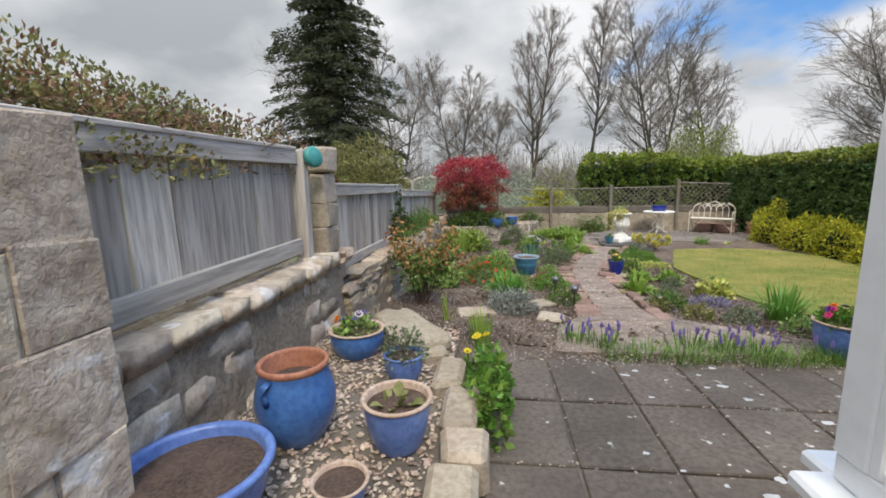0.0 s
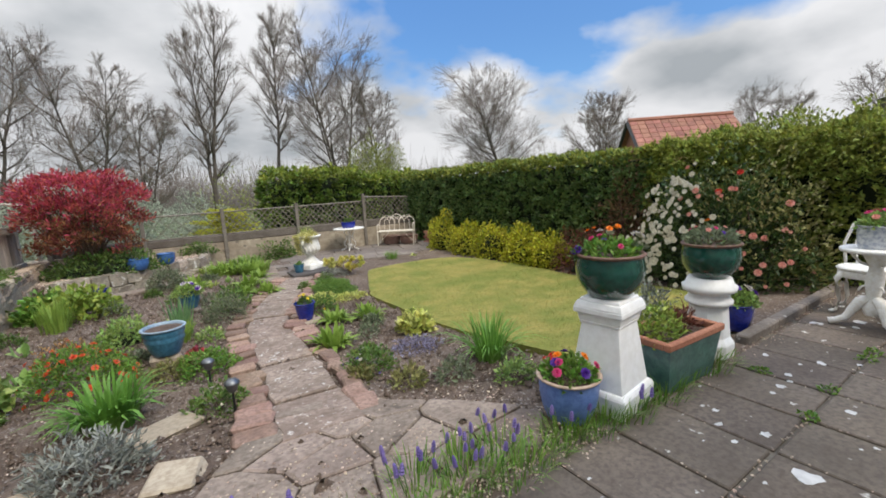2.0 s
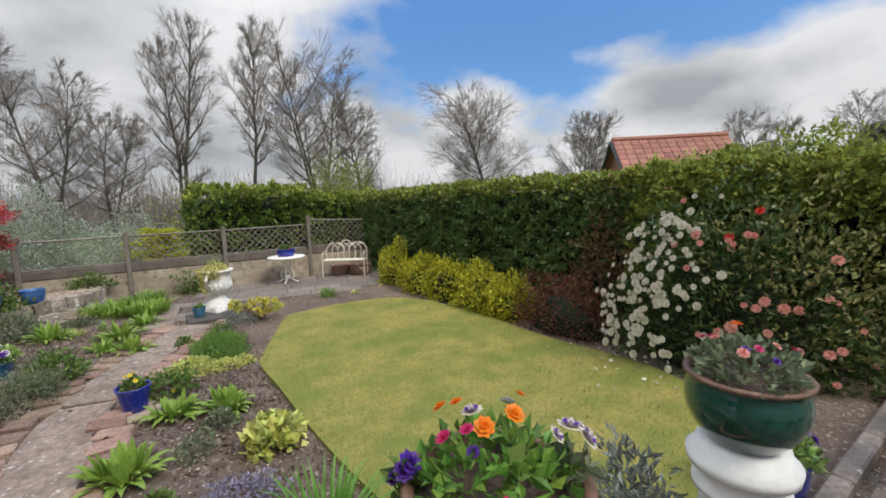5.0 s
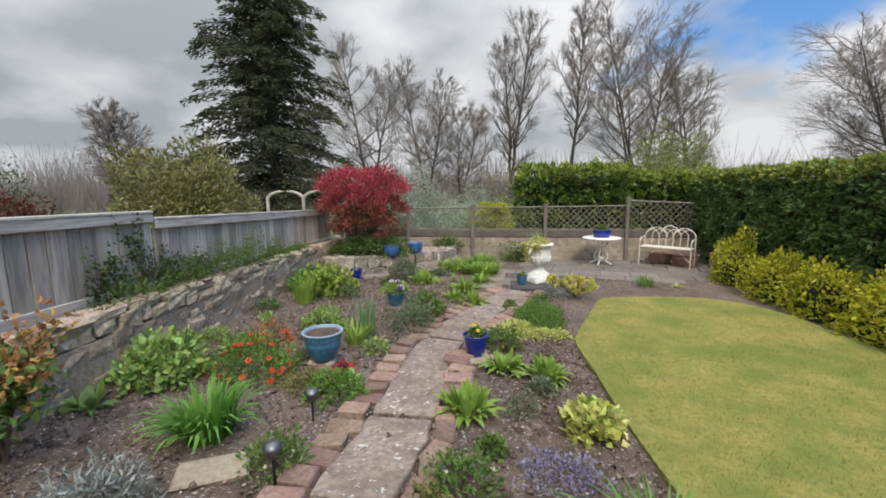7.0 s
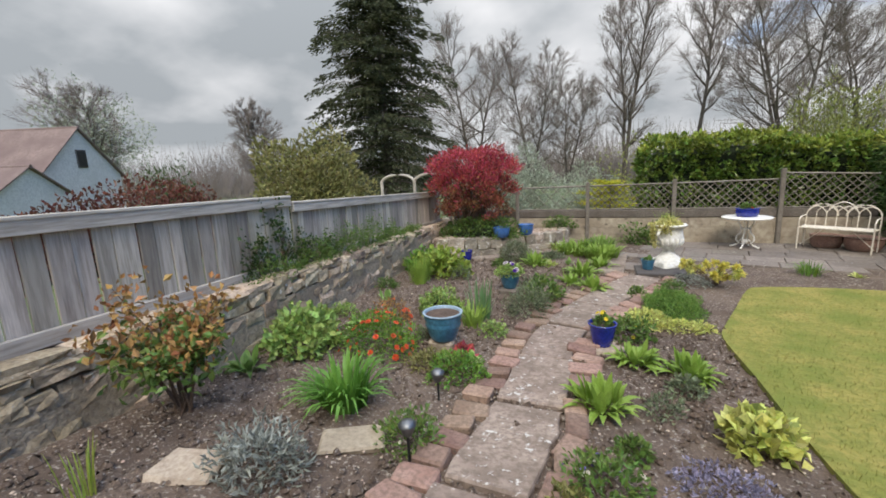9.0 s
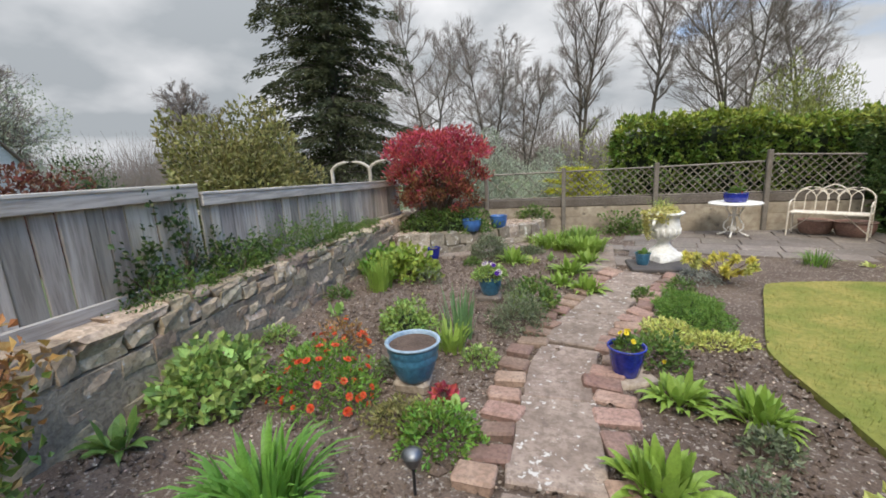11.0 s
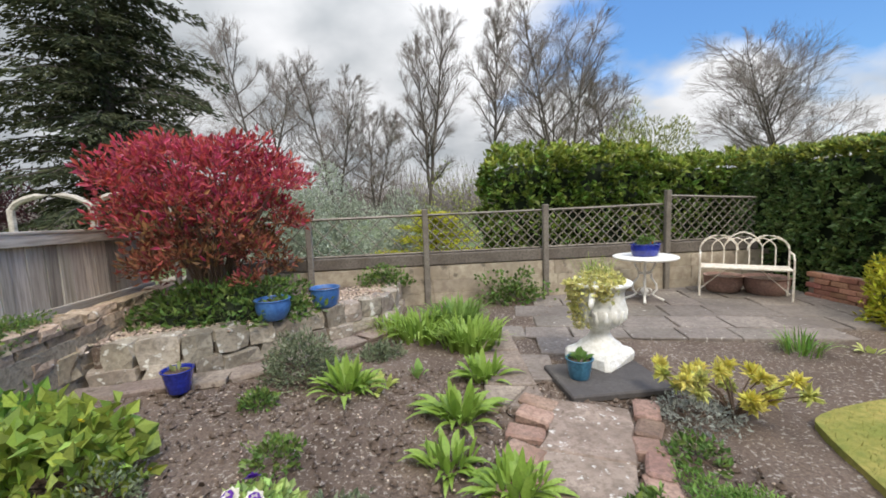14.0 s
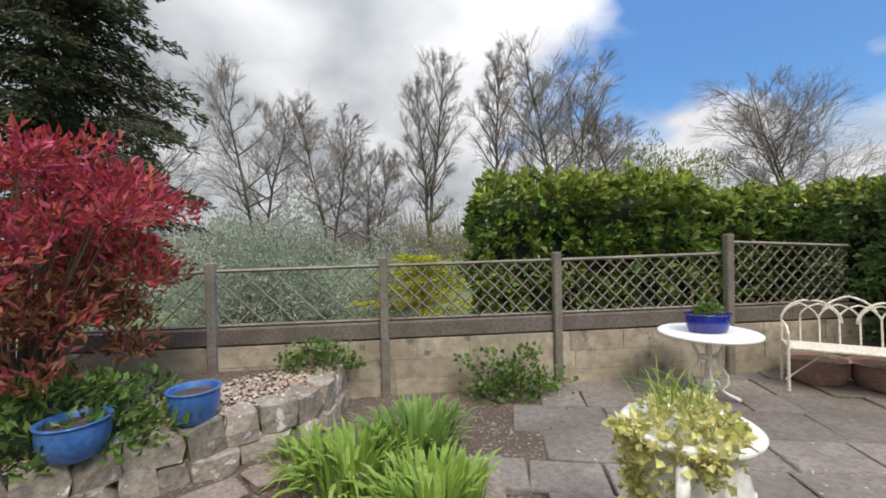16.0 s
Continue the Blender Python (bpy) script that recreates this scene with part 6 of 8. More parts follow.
rosette("pot_seedling", 2.90, 10.62, 22, 0.11, 0.4, M_MID, "low green leaves in the small pot beside the urn", 413, z=gz(10) + 0.21, radius=0.07)
pot("flower_pot", 2.67, 3.36, 0.0, 0.18, 0.275, M_PERI, "blue glazed pot with bright mixed pansies", M_RIM, foot=0.72, belly=0.12)
pansies("pansies", 2.67, 3.36, 0.25, 0.17, 30, ((M_PETAL_M, 5, "magenta_pansy", 0.02), (M_PETAL_V, 3, "violet_pansy", 0.02), (M_PETAL_O, 2, "orange_pansy", 0.03), (M_PETAL_R, 3, "red_pansy", 0.02)), "bright red, violet and orange pansies in the blue pot", 414, M_GRASS, 0.055, 0.11, 200)
pot("flower_pot", 4.95, 3.40, 0.0, 0.16, 0.25, M_NAVY, "cobalt blue pot with dark pansies beside the pedestal", foot=0.7, belly=0.15)
pansies("pansies", 4.95, 3.40, 0.23, 0.18, 30, ((M_PETAL_V, 5, "violet_pansy", 0.02), (M_PETAL_W, 4, "white_pansy", 0.02)), "dark violet and white pansies in the cobalt pot", 415, M_PALEG, 0.07, 0.14)


def square_tier(s, w0, w1, z0, z1):
    a, b = w0 / 2, w1 / 2
    v = [(-a, -a, z0), (a, -a, z0), (a, a, z0), (-a, a, z0), (-b, -b, z1), (b, -b, z1), (b, b, z1), (-b, b, z1)]
    s.add(v, [(3, 2, 1, 0), (4, 5, 6, 7), (0, 1, 5, 4), (1, 2, 6, 5), (2, 3, 7, 6), (3, 0, 4, 7)])


def chimney_pedestals():
    p = thing("chimney_pot_pedestal", 3.02, 3.33, 0, "square tapered chimney pot painted white, used as a pedestal", "pedestal", rz=8)
    for name, tiers in (("base", ((0.405, 0.405, 0, 0.115), (0.405, 0.37, 0.115, 0.14))), ("shaft", ((0.345, 0.245, 0.14, 0.53),)),
                        ("collar", ((0.255, 0.265, 0.525, 0.545), (0.265, 0.285, 0.545, 0.60))), ("cap", ((0.318, 0.318, 0.60, 0.635), (0.318, 0.285, 0.635, 0.675), (0.265, 0.25, 0.675, 0.695)))):
        for t in tiers:
            s = Shape()
            square_tier(s, *t)
            ob = part(name, s, M_WHITE, p)
            mod = ob.modifiers.new("bevel", "BEVEL")
            mod.width, mod.segments, mod.limit_method = 0.006, 2, "ANGLE"
    q = thing("chimney_pot_pedestal", 4.25, 3.30, 0, "round ringed chimney pot painted white, used as a pedestal", "pedestal")
    part("base", Shape().add(*lathe([(0.0, 0), (0.185, 0), (0.185, 0.10), (0.175, 0.12)], 8), pose(0, 0, 0, 0, 0, 22.5)), M_WHITE, q)
    part("shaft", Shape().add(*lathe([(0.175, 0.118), (0.155, 0.15), (0.132, 0.40), (0.135, 0.44)], 8), pose(0, 0, 0, 0, 0, 22.5)), M_WHITE, q)
    part("collar", Shape().add(*lathe([(0.14, 0.40), (0.165, 0.415), (0.165, 0.44), (0.145, 0.455), (0.14, 0.50)], 28)), M_WHITE, q, smooth=True)
    part("cap", Shape().add(*lathe([(0.14, 0.49), (0.185, 0.515), (0.19, 0.55), (0.165, 0.57), (0.15, 0.615), (0.0, 0.615)], 28)), M_WHITE, q, smooth=True)
    for x, y, z, seed in ((3.02, 3.33, 0.695, 421), (4.25, 3.30, 0.615, 422)):
        b = pot("glazed_bowl", x, y, z, 0.195, 0.275, M_GREEN, "round dark green glazed bowl on the white pedestal", M_RIMBROWN, foot=0.62, belly=0.36, lip=0.07, fill=0.9, group="green bowls on the pedestals")
    pansies("pansies", 3.02, 3.33, 0.95, 0.175, 30, ((M_PETAL_O, 6, "orange_marigold", 0.07), (M_PETAL_M, 3, "magenta_pansy", 0.02), (M_PETAL_V, 1, "violet_pansy", 0.0), (M_PETAL_W, 3, "white_pansy", 0.04)), "orange, magenta and violet pansies in the green bowl", 431, M_GRASS, 0.034, 0.11, 190)
    pansies("rim_pansies", 2.865, 3.455, 0.95, 0.03, 4, ((M_PETAL_V, 4, "violet_pansy", 0.01),), "deep violet pansies hanging over the bowl rim", 433, M_MID, 0.05, 0.04, 14)
    pansies("rim_pansies", 3.15, 3.235, 0.965, 0.04, 4, ((M_PETAL_W, 3, "white_pansy", 0.05),), "white pansies with violet faces at the bowl rim", 434, M_SAGE, 0.042, 0.06, 20)
    pansies("pansies", 4.25, 3.30, 0.885, 0.19, 30, ((M_PETAL_O, 2, "orange_marigold", 0.06), (M_PETAL_M, 4, "magenta_pansy", 0.02), (M_PETAL_V, 3, "violet_pansy", 0.0), (M_PETAL_P, 3, "pink_pansy", 0.02)), "pink and violet pansies in the green bowl", 432, M_SAGE, 0.03, 0.11, 220)


chimney_pedestals()


def trough():
    t = thing("trough", 3.64, 3.27, 0, "rectangular sea-green glazed trough with a terracotta rim", "planter", rz=-2)
    s = Shape()
    a, b = (0.27, 0.155), (0.315, 0.185)
    v = [(-a[0], -a[1], 0), (a[0], -a[1], 0), (a[0], a[1], 0), (-a[0], a[1], 0), (-b[0], -b[1], 0.315), (b[0], -b[1], 0.315), (b[0], b[1], 0.315), (-b[0], b[1], 0.315)]
    s.add(v, [(3, 2, 1, 0), (0, 1, 5, 4), (1, 2, 6, 5), (2, 3, 7, 6), (3, 0, 4, 7)])
    part("body", s, M_TROUGH, t)
    r = Shape()
    for x, y, w, d in ((0, -0.175, 0.68, 0.045), (0, 0.175, 0.68, 0.045), (-0.317, 0, 0.045, 0.305), (0.317, 0, 0.045, 0.305)):
        r.add(*block(w, d, 0.05, 0.008), pose(x, y, 0.31))
    part("rim", r, M_TERRA, t)
    part("soil", Shape().add(*block(0.59, 0.31, 0.02, 0.004), pose(0, 0, 0.29)), M_POTSOIL, t)
    bush("trough_heather", 3.80, 3.28, 0.305, 0.13, 0.11, 0.16, M_BROWNLEAF, 260, 0.04, "dry red-brown stems in the trough", "plant", 443, width=0.3)
    bush("trough_shrub", 3.52, 3.28, 0.305, 0.22, 0.14, 0.22, M_GRASSY, 420, 0.045, "small green herb growing in the trough", "plant", 441)


trough()
bush("lavender_bush", 4.0, 3.62, 0, 0.26, 0.22, 0.5, M_SILVER, 900, 0.06, "silvery lavender bush behind the trough", "plant", 442, width=0.25)


# ---- furniture ----
def cast_table(name, x, y, z, top_r, height, label, rz=0, mat=M_IRON):
    t = thing(name, x, y, z, label, "table", rz=rz)
    part("tabletop", Shape().add(*lathe([(0, height - 0.02), (top_r * 0.96, height - 0.022), (top_r, height - 0.012), (top_r, height + 0.006), (top_r * 0.97, height + 0.012), (0, height + 0.01)], 40)), mat, t, smooth=True)
    part("column", Shape().add(*lathe([(0.045, 0.12), (0.068, 0.18), (0.05, 0.23), (0.045, 0.28), (0.058, 0.36), (0.066, 0.44), (0.05, 0.5), (0.045, 0.55), (0.075, height - 0.09), (0.11, height - 0.02)], 16)), mat, t, smooth=True)
    for k in range(3):
        a = radians(90 + 120 * k)
        c, s = math.cos(a), math.sin(a)
        leg = [(0.03, 0.26), (0.08, 0.24), (0.12, 0.16), (0.16, 0.08), (0.22, 0.045), (0.27, 0.03)]
        part("leg", Shape().add(*tube([(c * r, s * r, h) for r, h in leg], [0.036, 0.042, 0.038, 0.032, 0.030, 0.034], 8)), mat, t, smooth=True)
        br = [(0.04, height - 0.14), (0.10, height - 0.12), (0.15, height - 0.06), (0.17, height - 0.02)]
        part("bracket", Shape().add(*tube([(c * r, s * r, h) for r, h in br], 0.012, 6)), mat, t, smooth=True)
        sc = [(0.05 + 0.045 * math.cos(u), 0.33 + 0.05 * math.sin(u)) for u in np.linspace(0, 5, 12)]
        part("scroll", Shape().add(*tube([(c * r, s * r, h) for r, h in sc], 0.009, 6)), mat, t, smooth=True)
    return t


cast_table("bistro_table", 5.76, 2.66, 0, 0.245, 0.70, "white cast iron pedestal table with a round top", rz=20)
pl = pot("china_planter", 5.76, 2.66, 0.71, 0.145, 0.20, M_CHINA, "blue and white patterned china planter on the bistro table", foot=0.88, belly=0.05, fill=0.9)
pansies("pansies", 5.76, 2.66, 0.89, 0.15, 20, ((M_PETAL_M, 6, "magenta_pansy", 0.03), (M_PETAL_P, 2, "pink_pansy", 0.02)), "magenta flowers in the china planter", 451, M_PALEG, 0.06, 0.11, 260)


def lyre_table(x, y, z, top_r, height):
    t = thing("pedestal_table", x, y, z, "white cast iron table with four scrolled legs", "table", rz=-30)
    part("tabletop", Shape().add(*lathe([(0, height - 0.02), (top_r * 0.96, height - 0.022), (top_r, height - 0.012), (top_r, height + 0.006), (top_r * 0.97, height + 0.012), (0, height + 0.01)], 40)), M_IRON, t, smooth=True)
    for k in range(4):
        c, s = math.cos(radians(90 * k)), math.sin(radians(90 * k))
        leg = [(0.15, height - 0.02), (0.12, 0.50), (0.075, 0.42), (0.085, 0.33), (0.15, 0.24), (0.155, 0.16), (0.10, 0.10), (0.15, 0.06), (0.22, 0.03), (0.25, 0.014)]
        part("leg", Shape().add(*tube([(c * r, s * r, h) for r, h in leg], [0.014, 0.014, 0.016, 0.014, 0.014, 0.014, 0.016, 0.016, 0.018, 0.02], 8)), M_IRON, t, smooth=True)
        sc = [(0.05 + 0.04 * math.cos(q), 0.13 + 0.05 * math.sin(q)) for q in np.linspace(0, 5.2, 14)]
        part("scroll", Shape().add(*tube([(c * r, s * r, h) for r, h in sc], 0.010, 6)), M_IRON, t, smooth=True)
    ring = [(0.08 * math.cos(a), 0.08 * math.sin(a), 0.40) for a in np.linspace(0, 2 * pi, 20)]
    part("ring", Shape().add(*tube(ring, 0.012, 6)), M_IRON, t, smooth=True)
    part("hub", Shape().add(*lathe([(0.0, 0.10), (0.05, 0.11), (0.06, 0.14), (0.03, 0.18), (0.0, 0.19)], 14)), M_IRON, t, smooth=True)


lyre_table(4.93, 12.98, gz(12) + 0.02, 0.43, 0.63)
pot("oval_planter", 4.93, 12.98, gz(12) + 0.662, 0.205, 0.175, M_NAVY, "oval cobalt blue planter on the pedestal table", foot=0.85, belly=0.1, squash=0.7)
bush("planter_plant", 4.93, 12.98, gz(12) + 0.81, 0.13, 0.09, 0.13, M_MID, 200, 0.05, "green leaves and a red flower in the cobalt planter", "plant", 452, stems=True, flowers=((M_PETAL_R, 2, 0.05, "red_flower"),))


def bistro_chair(x, y, rz):
    c = thing("bistro_chair", x, y, 0, "white painted metal garden chair with a lattice back", "chair", rz=rz)
    w, d, sh, bh = 0.20, 0.20, 0.43, 0.88
    part("seat", Shape().add(*block(2 * w + 0.02, 2 * d + 0.02, 0.028, 0.011), pose(0, 0, sh - 0.014)), M_CREAM, c)
    for sx in (-1, 1):
        part("leg", Shape().add(*tube([(sx * w * .92, d * .92, sh - 0.01), (sx * w * 0.9, d * 0.95, 0.25), (sx * w, d * 1.02, 0.0)], [0.017, 0.013, 0.012], 8)), M_CREAM, c, smooth=True)
        part("leg", Shape().add(*tube([(sx * w * .92, -d * .92, sh - 0.01), (sx * w * 0.9, -d * 0.95, 0.25), (sx * w, -d * 1.08, 0.0)], [0.017, 0.013, 0.012], 8)), M_CREAM, c, smooth=True)
        part("foot", Shape().add(*lathe([(0, 0), (0.016, 0), (0.018, 0.012), (0.012, 0.025)], 10), pose(sx * w, -d * 1.08, 0)), M_CREAM, c)
        part("foot", Shape().add(*lathe([(0, 0), (0.016, 0), (0.018, 0.012), (0.012, 0.025)], 10), pose(sx * w, d * 1.02, 0)), M_CREAM, c)
    # the back leans away a little
    def bk(u, h):
        return (u, -d - 0.10 * (h - sh) / (bh - sh), h)
    part("back_frame", Shape().add(*tube([bk(-w, sh), bk(-w * 0.95, sh + 0.2), bk(-w * 0.95, bh - 0.06), bk(-w * 0.5, bh), bk(w * 0.5, bh), bk(w * 0.95, bh - 0.06), bk(w * 0.95, sh + 0.2), bk(w, sh)], 0.0125, 8)), M_CREAM, c, smooth=True)
    part("back_rail", Shape().add(*tube([bk(-w * .95, sh + 0.12), bk(w * .95, sh + 0.12)], 0.011, 8)), M_CREAM, c)
    z0, z1 = sh + 0.12, bh
    for a, b in (((-0.9, 0), (0.4, 1)), ((0.9, 0), (-0.4, 1)), ((-0.9, 0.45), (0.1, 1)), ((0.9, 0.45), (-0.1, 1)), ((-0.3, 0), (0.9, 0.8)), ((0.3, 0), (-0.9, 0.8))):
        part("lattice_bar", Shape().add(*tube([bk(a[0] * w, z0 + a[1] * (z1 - z0)), bk(b[0] * w, z0 + b[1] * (z1 - z0))], 0.008, 6)), M_CREAM, c)


bistro_chair(5.80, 2.22, 14)


def cabriole_chair(x, y, rz):
    c = thing("cast_iron_chair", x, y, 0, "white cast iron chair with curved legs behind the table", "chair", rz=rz)
    part("seat", Shape().add(*lathe([(0, 0.42), (0.19, 0.42), (0.2, 0.44), (0.18, 0.455), (0, 0.45)], 24)), M_IRON, c, smooth=True)
    part("apron", Shape().add(*lathe([(0.17, 0.35), (0.185, 0.36), (0.185, 0.42), (0.17, 0.42)], 24)), M_IRON, c, smooth=True)
    for a in (45, 135, 225, 315):
        q, s = math.cos(radians(a)), math.sin(radians(a))
        pts = [(0.17, 0.40), (0.215, 0.34), (0.205, 0.24), (0.175, 0.13), (0.20, 0.03), (0.25, 0.012)]
        part("leg", Shape().add(*tube([(q * r, s * r, h) for r, h in pts], [0.028, 0.026, 0.02, 0.016, 0.016, 0.02], 8)), M_IRON, c, smooth=True)
    part("back_frame", Shape().add(*tube([(-0.16, 0.13, 0.44), (-0.19, 0.17, 0.65), (-0.14, 0.2, 0.84), (0, 0.21, 0.9), (0.14, 0.2, 0.84), (0.19, 0.17, 0.65), (0.16, 0.13, 0.44)], 0.014, 8)), M_IRON, c, smooth=True)
    for k in (-0.08, 0, 0.08):
        part("back_bar", Shape().add(*tube([(k, 0.15, 0.45), (k * 1.4, 0.19, 0.65), (k, 0.205, 0.87)], 0.009, 6)), M_IRON, c)


cabriole_chair(6.25, 2.83, -90)


def arch_bench():
    x0, y0, x1, y1 = 5.90, 13.06, 6.70, 12.46
    L = math.hypot(x1 - x0, y1 - y0) + 0.06
    b = thing("garden_bench", (x0 + x1) / 2 + 0.04, (y0 + y1) / 2 + 0.09, gz(12) + 0.03, "cream painted metal bench with a gothic arched back", "bench", rz=math.degrees(math.atan2(y1 - y0, x1 - x0)))
    w, sh, d = L / 2, 0.43, 0.34
    part("seat", Shape().add(*block(2 * w, d, 0.03, 0.008), pose(0, 0, sh - 0.03)), M_CREAM, b)
    for sx in (-1, 1):
        part("leg", Shape().add(*tube([(sx * w, -d / 2, sh), (sx * w, -d / 2 - 0.02, 0)], 0.014, 6)), M_CREAM, b)
        part("leg", Shape().add(*tube([(sx * w, d / 2, sh), (sx * w, d / 2 + 0.03, 0)], 0.014, 6)), M_CREAM, b)
        part("armrest", Shape().add(*tube([(sx * w, -d / 2, sh), (sx * w, -d / 2, sh + 0.13), (sx * w, -d / 4, sh + 0.19), (sx * w, d / 2, sh + 0.2)], 0.012, 6)), M_CREAM, b)
        part("brace", Shape().add(*tube([(sx * w, 0, 0.06), (sx * w * 0.35, 0, sh - 0.03)], 0.008, 6)), M_CREAM, b)
    # seven bays of crossing pointed arches under two rounded ends and a pointed middle
    bays = 7
    us = [-w + 2 * w * k / bays for k in range(bays + 1)]

    def back(u, h):
        return (u, d / 2 + 0.01 + 0.05 * (h - sh) / 0.45, h)

    def round_arch(u0, u1, foot, top):
        pts = [back(u0 + (u1 - u0) * (1 - math.cos(q)) / 2, foot + (top - foot) * math.sin(q)) for q in np.linspace(0, pi, 15)]
        part("arch", Shape().add(*tube(pts, 0.012, 6)), M_CREAM, b, smooth=True)

    def pointed_arch(u0, u1, foot, top, rad):
        c = (u0 + u1) / 2
        for u in (u0, u1):
            pts = [back(u + (c - u) * (1 - math.cos(q)) * 2, foot + (top - foot) * math.sin(q) / math.sin(pi / 3)) for q in np.linspace(0, pi / 3, 7)]
            part("arch_rib", Shape().add(*tube(pts, rad, 6)), M_CREAM, b, smooth=True)

    spring = sh + 0.20
    for u in (-w, w):
        part("back_post", Shape().add(*tube([back(u, sh), back(u, spring)], 0.012, 6)), M_CREAM, b)
    for u in us[1:-1]:
        part("back_bar", Shape().add(*tube([back(u, sh - 0.015), back(u, spring + 0.04)], 0.009, 6)), M_CREAM, b)
    for k in range(bays - 1):
        pointed_arch(us[k], us[k + 2], spring + (0.04 if k else 0.0), sh + 0.385, 0.009)
    round_arch(us[0], us[3] + 0.02, spring, sh + 0.42)
    round_arch(us[4] - 0.02, us[7], spring, sh + 0.42)
    pointed_arch(us[2] + 0.03, us[5] - 0.03, spring + 0.1, sh + 0.47, 0.012)


arch_bench()


def urn():
    u = thing("garden_urn", 3.25, 10.97, gz(11) + 0.03, "weathered white classical urn on a square base", "urn", rz=30)
    u.scale = (1.1, 1.1, 1.12)
    bm_base = Shape().add(*block(0.42, 0.42, 0.13, 0.03, 0.02, np.random.default_rng(5)))
    part("plinth", bm_base, M_URN, u)
    part("stem", Shape().add(*lathe([(0.19, 0.12), (0.165, 0.16), (0.11, 0.20), (0.075, 0.25), (0.085, 0.28), (0.12, 0.31)], 28)), M_URN, u, smooth=True)
    part("bowl", Shape().add(*lathe([(0.10, 0.30), (0.16, 0.335), (0.195, 0.40), (0.20, 0.47), (0.185, 0.53), (0.18, 0.58), (0.20, 0.62), (0.235, 0.64), (0.245, 0.66), (0.225, 0.672), (0.19, 0.65), (0.0, 0.63)], 32)), M_URN, u, smooth=True)
    rng = np.random.default_rng(6)
    for k in range(16):
        a = 2 * pi * k / 16
        part("gadroon", Shape().add(*tube([(0.13 * math.cos(a), 0.13 * math.sin(a), 0.33), (0.185 * math.cos(a), 0.185 * math.sin(a), 0.39), (0.2 * math.cos(a), 0.2 * math.sin(a), 0.46)], [0.02, 0.026, 0.012], 6)), M_URN, u, smooth=True)
    for a in (20, 200):
        q, s = math.cos(radians(a)), math.sin(radians(a))
        part("handle", Shape().add(*tube([(q * .19, s * .19, .43), (q * .26, s * .26, .45), (q * .285, s * .285, .53), (q * .25, s * .25, .60), (q * .20, s * .20, .60)], 0.022, 8)), M_URN, u, smooth=True)
    v = thing("urn_plant", 3.25, 10.97, gz(11) + 0.75, "yellow variegated ivy spilling thickly over the urn rim", "plant")
    n = 520
    a = rng.uniform(0, 2 * pi, n)
    r = rng.random(n) ** 0.55 * 0.21
    p = np.column_stack([r * np.cos(a) - 0.02, r * np.sin(a) - 0.03, rng.uniform(0.0, 0.16, n) * (1 - (r / 0.24) ** 2)])
    m = 520
    a2 = np.where(rng.random(m) < 0.75, rng.normal(radians(190), 0.28, m), rng.normal(radians(245), 0.22, m))
    fall = rng.random(m) ** 1.3
    out = 0.275 - 0.05 * fall + rng.normal(0, 0.014, m)
    q2 = np.column_stack([out * np.cos(a2), out * np.sin(a2), 0.04 - fall * np.where(a2 < radians(225), 0.42, 0.16)])
    pp = np.concatenate([p, q2])
    part("foliage", Shape().add(*leaves(pp, np.column_stack([pp[:, 0], pp[:, 1], np.full(n + m, 0.12)]) * 3, 0.04, rng, 0.75, 0.8)), M_IVY, v)
    part("grass_tuft", Shape().add(*blades(np.column_stack([rng.normal(-0.02, 0.06, 60), rng.normal(0.04, 0.05, 60), np.full(60, 0.08)]), rng.normal(0, 0.5, (60, 3)), np.full(60, 0.2), 0.006, rng)), M_GRASSY, v)


urn()


def trug():
    t = thing("iron_cauldron", 6.75, 1.62, 0, "dark rusty metal basket with a hoop handle", "basket", rz=-15)
    part("body", Shape().add(*lathe([(0.0, 0.0), (0.2, 0.0), (0.235, 0.08), (0.25, 0.17), (0.255, 0.19), (0.24, 0.19), (0.22, 0.08), (0.0, 0.04)], 28, 0.75)), M_SLEEPER, t, smooth=True)
    pts = [(0.24 * math.cos(a), 0, 0.17 + 0.32 * math.sin(a)) for a in np.linspace(0, pi, 18)]
    part("handle", Shape().add(*tube(pts, 0.008, 6)), M_SLEEPER, t)


trug()


def garden_lamp(x, y):
    l = thing("solar_lamp", x, y, gz(y), "small solar stake lamp with a steel cap and glass globe", "lamp", "solar stake lamps by the path")
    part("stake", Shape().add(*tube([(0, 0, -0.05), (0, 0, 0.17)], 0.009, 8)), M_BLACK, l)
    part("globe", Shape().add(*lathe([(0.012, 0.165), (0.03, 0.18), (0.042, 0.21), (0.044, 0.24)], 20)), M_STEEL, l, smooth=True)
    part("cap", Shape().add(*lathe([(0.055, 0.238), (0.055, 0.25), (0.03, 0.272), (0.0, 0.276)], 20)), M_STEEL, l, smooth=True)


garden_lamp(1.01, 5.10)
garden_lamp(0.90, 5.90)
for x, y, r in ((6.36, 13.24, 0.25), (6.80, 12.95, 0.28)):
    pot("terracotta_pot", x, y, gz(12) + 0.02, r, 0.25, M_PATHBRICK, "wide low terracotta pot behind the bench", foot=0.8, belly=0.15)


